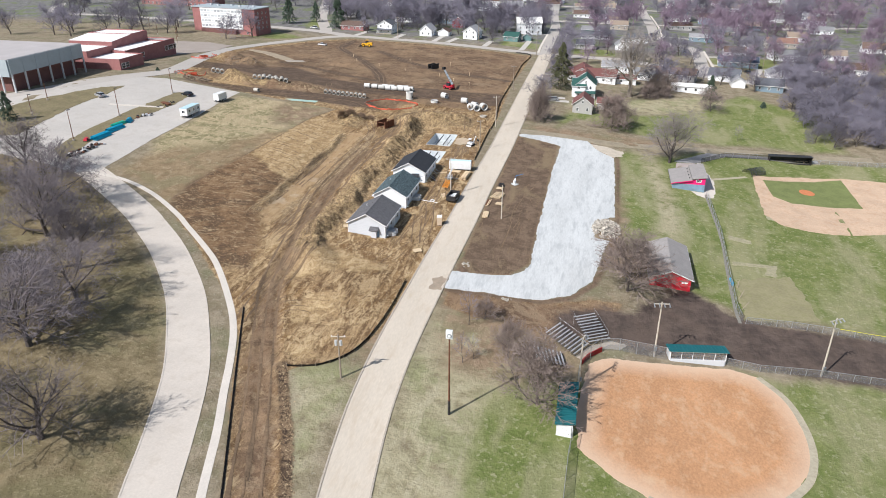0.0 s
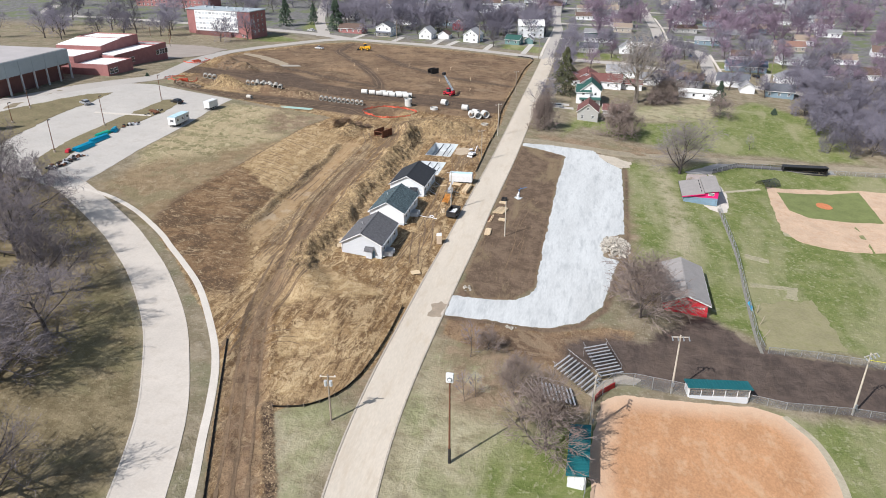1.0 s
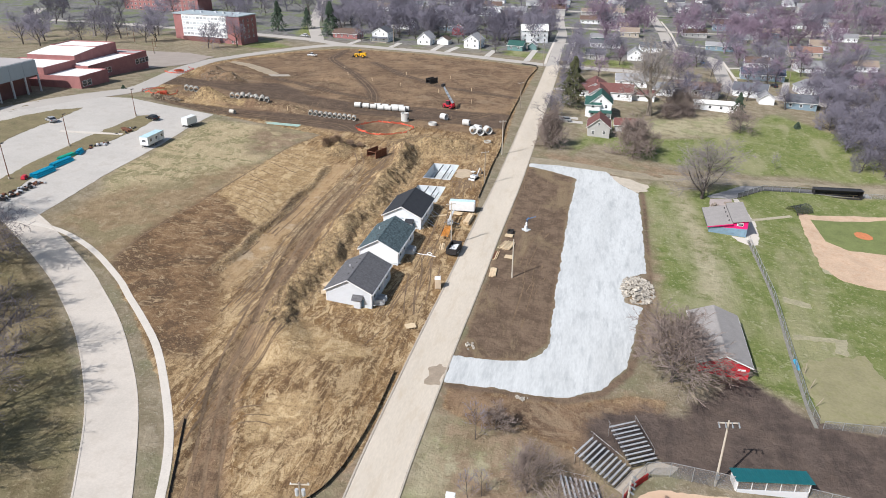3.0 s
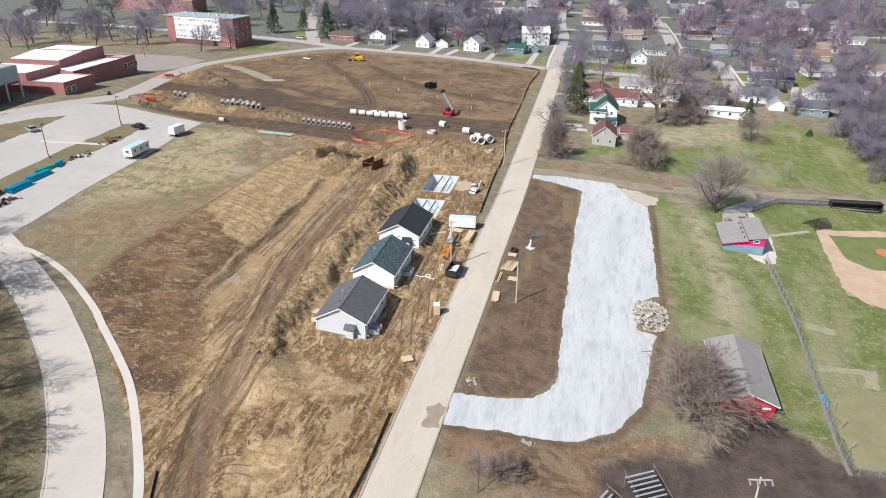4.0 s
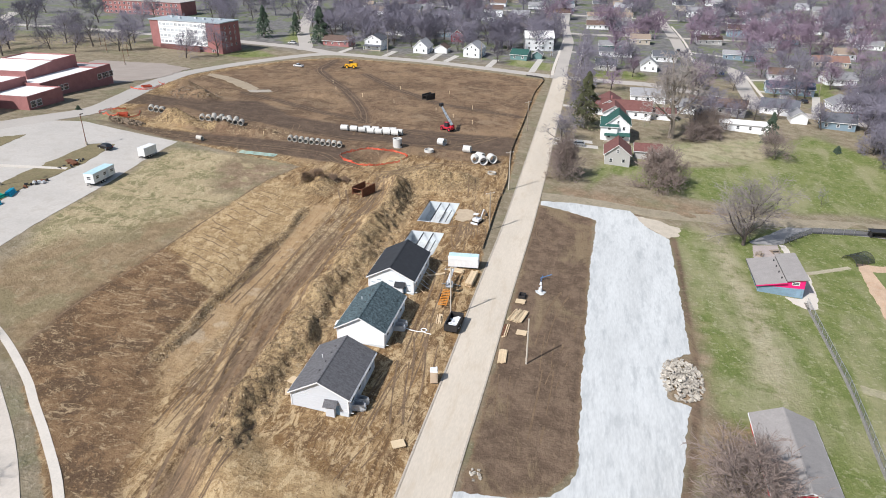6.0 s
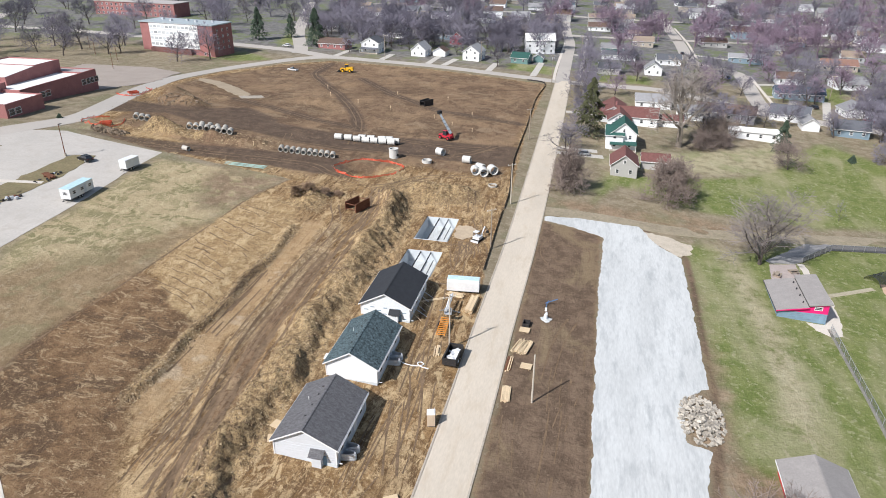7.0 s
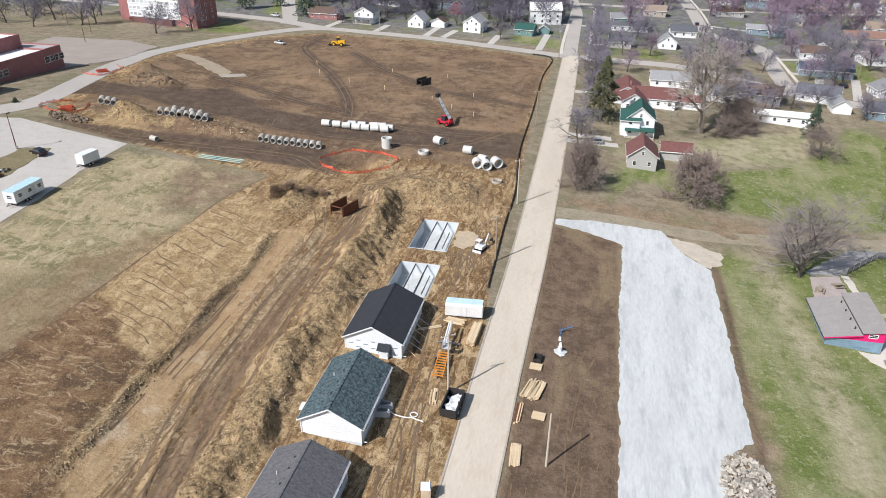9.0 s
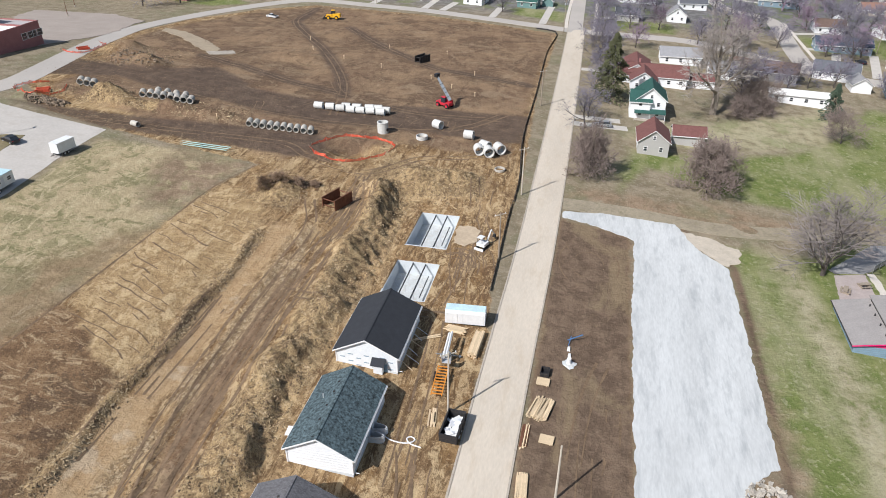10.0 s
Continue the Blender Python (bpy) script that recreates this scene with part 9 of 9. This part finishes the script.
pipe_bundle(-141.8, 171.5, -2, 6.4, 6, M_TEAL, "stack of bright blue plastic pipes")
pipe_bundle(-142.5, 179.0, -2, 6.6, 5, M_TEAL, "stack of bright blue plastic pipes")
pipe_bundle(-144.6, 183.5, -5, 5.0, 4, M_GREENPIPE, "small stack of green plastic pipes", layers=2)
pipe_bundle(-143.6, 187.6, 20, 3.0, 4, M_TEAL, "short blue-green plastic pipes", layers=3)
for _k, (x0, y0, x1, y1, n) in enumerate(((-139.6, 154.5, -138.9, 167, 80), (-144.1, 191.5, -143.0, 197.5, 16), (-144.4, 205.0, -143.8, 212.5, 18))):
    _t = thing("scrap_row", (x0 + x1) / 2, (y0 + y1) / 2, 0, "row of dark metal fittings and scrap on asphalt", "scrap", "scrap rows")
    _rng = random.Random(40 + _k)
    for _i in range(n):
        u = _rng.random()
        part("fitting", MB().box((0, 0, 0.02), (_rng.uniform(0.3, 0.9), _rng.uniform(0.3, 1.0), _rng.uniform(0.2, 0.6)), taper=_rng.uniform(0.5, 1.0)), _rng.choice((M_BLACKPAINT, M_RUST, M_STEEL, M_GALV, M_BLACK)), _t, loc=pose((x1 - x0) * (u - 0.5) + _rng.uniform(-1.5, 1.5), (y1 - y0) * (u - 0.5) + 0, 0.05 + ground(x0 + (x1 - x0) * u, y0 + (y1 - y0) * u) - ground((x0 + x1) / 2, (y0 + y1) / 2), 0, 0, _rng.uniform(0, 180)))
_t = thing("ladder_rack", -143.5, 167.2, 20, "small red machine beside scrap", "machine")
part("machine_body", MB().box((0, 0, 0.3), (1.0, 2.0, 0.7), taper=0.8), M_REDPAINT, _t)
for _x in (-0.5, 0.5):
    wheel(_t, _x, -0.5, 0.3, 0.3, 0.2)
M_PALEGREEN = mat("pale_green_plastic", (0.30, 0.45, 0.42), 0.5, var=0.1)
for _i in range(3):
    single("long_pipe", MB().cyl((-9.6, _i * 0.6, 0.14), (9.6, _i * 0.6 - 0.8, 0.14), 0.12, n=8), M_PALEGREEN, -110.0, 236.0 + _i * 0.3, -3, "long pale green pipe lying on the ground", "pipe", "long pipes on the ground")
# trench shoring at the excavation
for _x, _y, _rz in ((-159.5, 251.5, 30), (-178, 292, 50)):
    trench_box(_x, _y, _rz, M_ORANGEBOX if _x < -150 else M_RUST, "small painted steel trench box by an excavation", *((3.4, 2.0, 0.8) if _x < -150 else (2.6, 1.6, 1.0)))
pipe("concrete_pipe", -126.5, 240.5, 70, 2.2, 0.65, 0.12, M_PIPE_OLD, "single weathered concrete pipe lying by the soil edge", "")
# broken concrete
def chunk_mesh(seed):
    rng = random.Random(seed)
    bm = bmesh.new()
    bmesh.ops.create_cube(bm, size=1.0)
    for v in bm.verts:
        v.co = Vector((v.co.x * rng.uniform(0.7, 1.3), v.co.y * rng.uniform(0.6, 1.3), v.co.z * rng.uniform(0.35, 0.8)))
    me = bpy.data.meshes.new("chunk")
    bm.to_mesh(me)
    bm.free()
    return me


CHUNKS = [chunk_mesh(i) for i in range(6)]


def rubble_heap(x, y, rx, ry, h, n, size, label, material):
    t = thing("rubble_heap", x, y, 0, label, "rubble", "rubble heaps")
    rng = random.Random(int(abs(x * 11 + y)))
    if h > 0.5:
        part("heap_core", MB().add([(0, 0, h * 0.75)] + [(rx * 0.8 * math.cos(i * 0.6283), ry * 0.8 * math.sin(i * 0.6283), -0.3) for i in range(10)], [(0, i + 1, (i + 1) % 10 + 1) for i in range(10)]), material, t)
    for i in range(n):
        a, u = rng.uniform(0, 6.28), math.sqrt(rng.random())
        px_, py_ = rx * u * math.cos(a), ry * u * math.sin(a)
        z = h * (1 - u) * 0.85 + surf(x + px_, y + py_) - t.matrix_basis.translation.z
        s = size * rng.uniform(0.5, 1.4)
        part("chunk", rng.choice(CHUNKS if material is M_RUBBLE else SOILED), material, t, loc=pose(px_, py_, z + 0.1, rng.uniform(-40, 40), rng.uniform(-40, 40), rng.uniform(0, 360)) @ Matrix.Scale(s, 4))


SOILED = [c.copy() for c in CHUNKS]
for _c in CHUNKS:
    _c.materials.append(M_RUBBLE)
for _c in SOILED:
    _c.materials.append(M_RUBBLE_SOIL)
rubble_heap(4.9, 167.6, 3.6, 6.2, 1.1, 330, 0.45, "heap of broken pale concrete beside the white pad", M_RUBBLE)
rubble_heap(-153.5, 245.5, 6.0, 2.4, 1.0, 150, 0.5, "low heap of broken concrete at the lot edge", M_RUBBLE_SOIL)
rubble_heap(-155.0, 287.5, 9.5, 7.5, 0.3, 220, 0.42, "tall heap of broken concrete and soil", M_RUBBLE_SOIL)
rubble_heap(-25.3, 135.2, 1.0, 1.2, 0.2, 14, 0.4, "small scatter of pale stones by the kerb", M_RUBBLE)
rubble_heap(-14.5, 123.9, 1.0, 0.5, 0.2, 8, 0.45, "small scatter of pale stones beside the pad", M_RUBBLE)
# brush piles
for x, y, s in ((-83.4, 224, 0.8), (-80, 226.5, 0.7), (-86, 222, 0.7), (-77.5, 228, 0.5)):
    plant_brush(x, y, s)
# survey stakes
for x, y in ((-118, 330), (-104, 322), (-90, 318), (-72, 312), (-60, 322), (-56, 300), (-95, 345), (-125, 345), (-74, 345), (-111.8, 251.8), (-64, 305)):
    single("survey_stake", MB().box((0, 0, -0.2), (0.12, 0.12, 1.5)).box((0, 0, 1.1), (0.3, 0.14, 0.25)), M_PLY, x, y, 0, "pale wooden survey stake in dark soil", "stake", "survey stakes")


# clods of soil and straw on the spoil banks and churned ground
def land_heights(x, y):
    xs, ys, Z = LAND["x"], LAND["y"], LAND["z"]
    i, j = np.clip(np.searchsorted(xs, x) - 1, 0, len(xs) - 2), np.clip(np.searchsorted(ys, y) - 1, 0, len(ys) - 2)
    u, v = (x - xs[i]) / (xs[i + 1] - xs[i]), (y - ys[j]) / (ys[j + 1] - ys[j])
    return (Z[j, i] * (1 - u) + Z[j, i + 1] * u) * (1 - v) + (Z[j + 1, i] * (1 - u) + Z[j + 1, i + 1] * u) * v


CLOD_SPANS = ((-74.6, -69, 142, 212, 2600, 0.06, 0.3), (-64, -56.5, 128, 232, 5200, 0.08, 0.42), (-81.4, -78.4, 144, 208, 2400, 0.08, 0.42), (-68, -43, 232, 248, 1800, 0.12, 0.45), (-97, -81, 138, 222, 2600, 0.06, 0.22), (-70, -64, 130, 225, 1500, 0.06, 0.26), (-158, -106, 250, 262, 2400, 0.12, 0.55), (-174, -148, 280, 307, 1800, 0.12, 0.55), (-62, -40, 95, 138, 1600, 0.06, 0.28), (-90, -77, 216, 232, 900, 0.10, 0.4), (-175, -40, 262, 400, 1600, 0.12, 0.35), (-45, -36, 128, 250, 2200, 0.05, 0.22), (-26, -13, 134, 232, 700, 0.05, 0.18))


def soil_bits(name, label, seed, share, base, height, long, material):
    """Small loose lumps, each a low uneven pyramid, strewn by chance over stretches of the site."""
    rs = np.random.RandomState(seed)
    cs, ss = [], []
    for x0, x1, y0, y1, n, s0, s1 in CLOD_SPANS:
        n = int(n * share * 1.5)
        x, y = rs.uniform(x0, x1, n), rs.uniform(y0, y1, n)
        keep = np.array([noise.noise((a * 0.22, b * 0.16, seed)) + rs.uniform(-0.25, 0.25) > -0.05 for a, b in zip(x, y)])
        for bx0, bx1, by0, by1 in HOUSE_PADS + tuple(c[:4] for c in CELLARS):
            keep &= ~((x > bx0 - 0.4) & (x < bx1 + 0.4) & (y > by0 - 0.4) & (y < by1 + 0.4))
        x, y = x[keep], y[keep]
        cs.append(np.stack([x, y, land_heights(x, y)], -1))
        ss.append(s0 + (s1 - s0) * rs.random_sample(len(x)) ** 2.5)
    for (ax, ay), (bx, by) in zip(DITCH[:-1], DITCH[1:]):
        u, off = rs.random_sample(int(260 * share)), rs.normal(0.3, 0.55, int(260 * share))
        x, y = ax + (bx - ax) * u + off, ay + (by - ay) * u
        cs.append(np.stack([x, y, land_heights(x, y)], -1))
        ss.append(0.06 + 0.34 * rs.random_sample(len(x)) ** 2)
    c, s = np.concatenate(cs), np.concatenate(ss) * base
    n = len(c)
    a = rs.uniform(0, 6.28, n)
    co = np.zeros((n, 5, 3))
    for k in range(4):
        t = a + k * 1.5708
        r = s * rs.uniform(0.6, 1.3, n) * (long if k % 2 else 1.0)
        co[:, k] = c + np.stack([r * np.cos(t), r * np.sin(t), np.full(n, -0.06)], -1)
    co[:, 4] = c + np.stack([s * rs.uniform(-0.4, 0.4, n), s * rs.uniform(-0.4, 0.4, n), s * height * rs.uniform(0.6, 1.2, n)], -1)
    faces = [(q + i, q + (i + 1) % 4, q + 4) for q in range(0, n * 5, 5) for i in range(4)]
    me = bpy.data.meshes.new(name)
    me.from_pydata(co.reshape(-1, 3).tolist(), [], faces)
    me.update()
    me.materials.append(material)
    return tagged(new(name, me), label, "soil", kind="stuff")


soil_bits("soil_clods", "loose clods of dark brown soil on banks", 77, 1.0, 0.62, 0.95, 1.0, mat("clod_soil", (0.185, 0.130, 0.080), 0.95, var=0.25, scale=0.4, fine=3, isl=0.45))
soil_bits("straw_litter", "pale straw and dry clods strewn over soil", 78, 0.8, 0.55, 0.3, 2.2, mat("straw_bits", (0.36, 0.275, 0.17), 0.95, var=0.2, scale=0.4, fine=3, isl=0.3))


# the first trees served as patterns only
for proto in BIG + MID + RED + FUZZ + THICK + AIRY + DENSE + SPRUCE + [SPREADING, GREYAIRY, SAP, PINE, BUSH, HEAP, GIANT]:
    for o in list(proto.children_recursive) + [proto]:
        bpy.data.objects.remove(o)
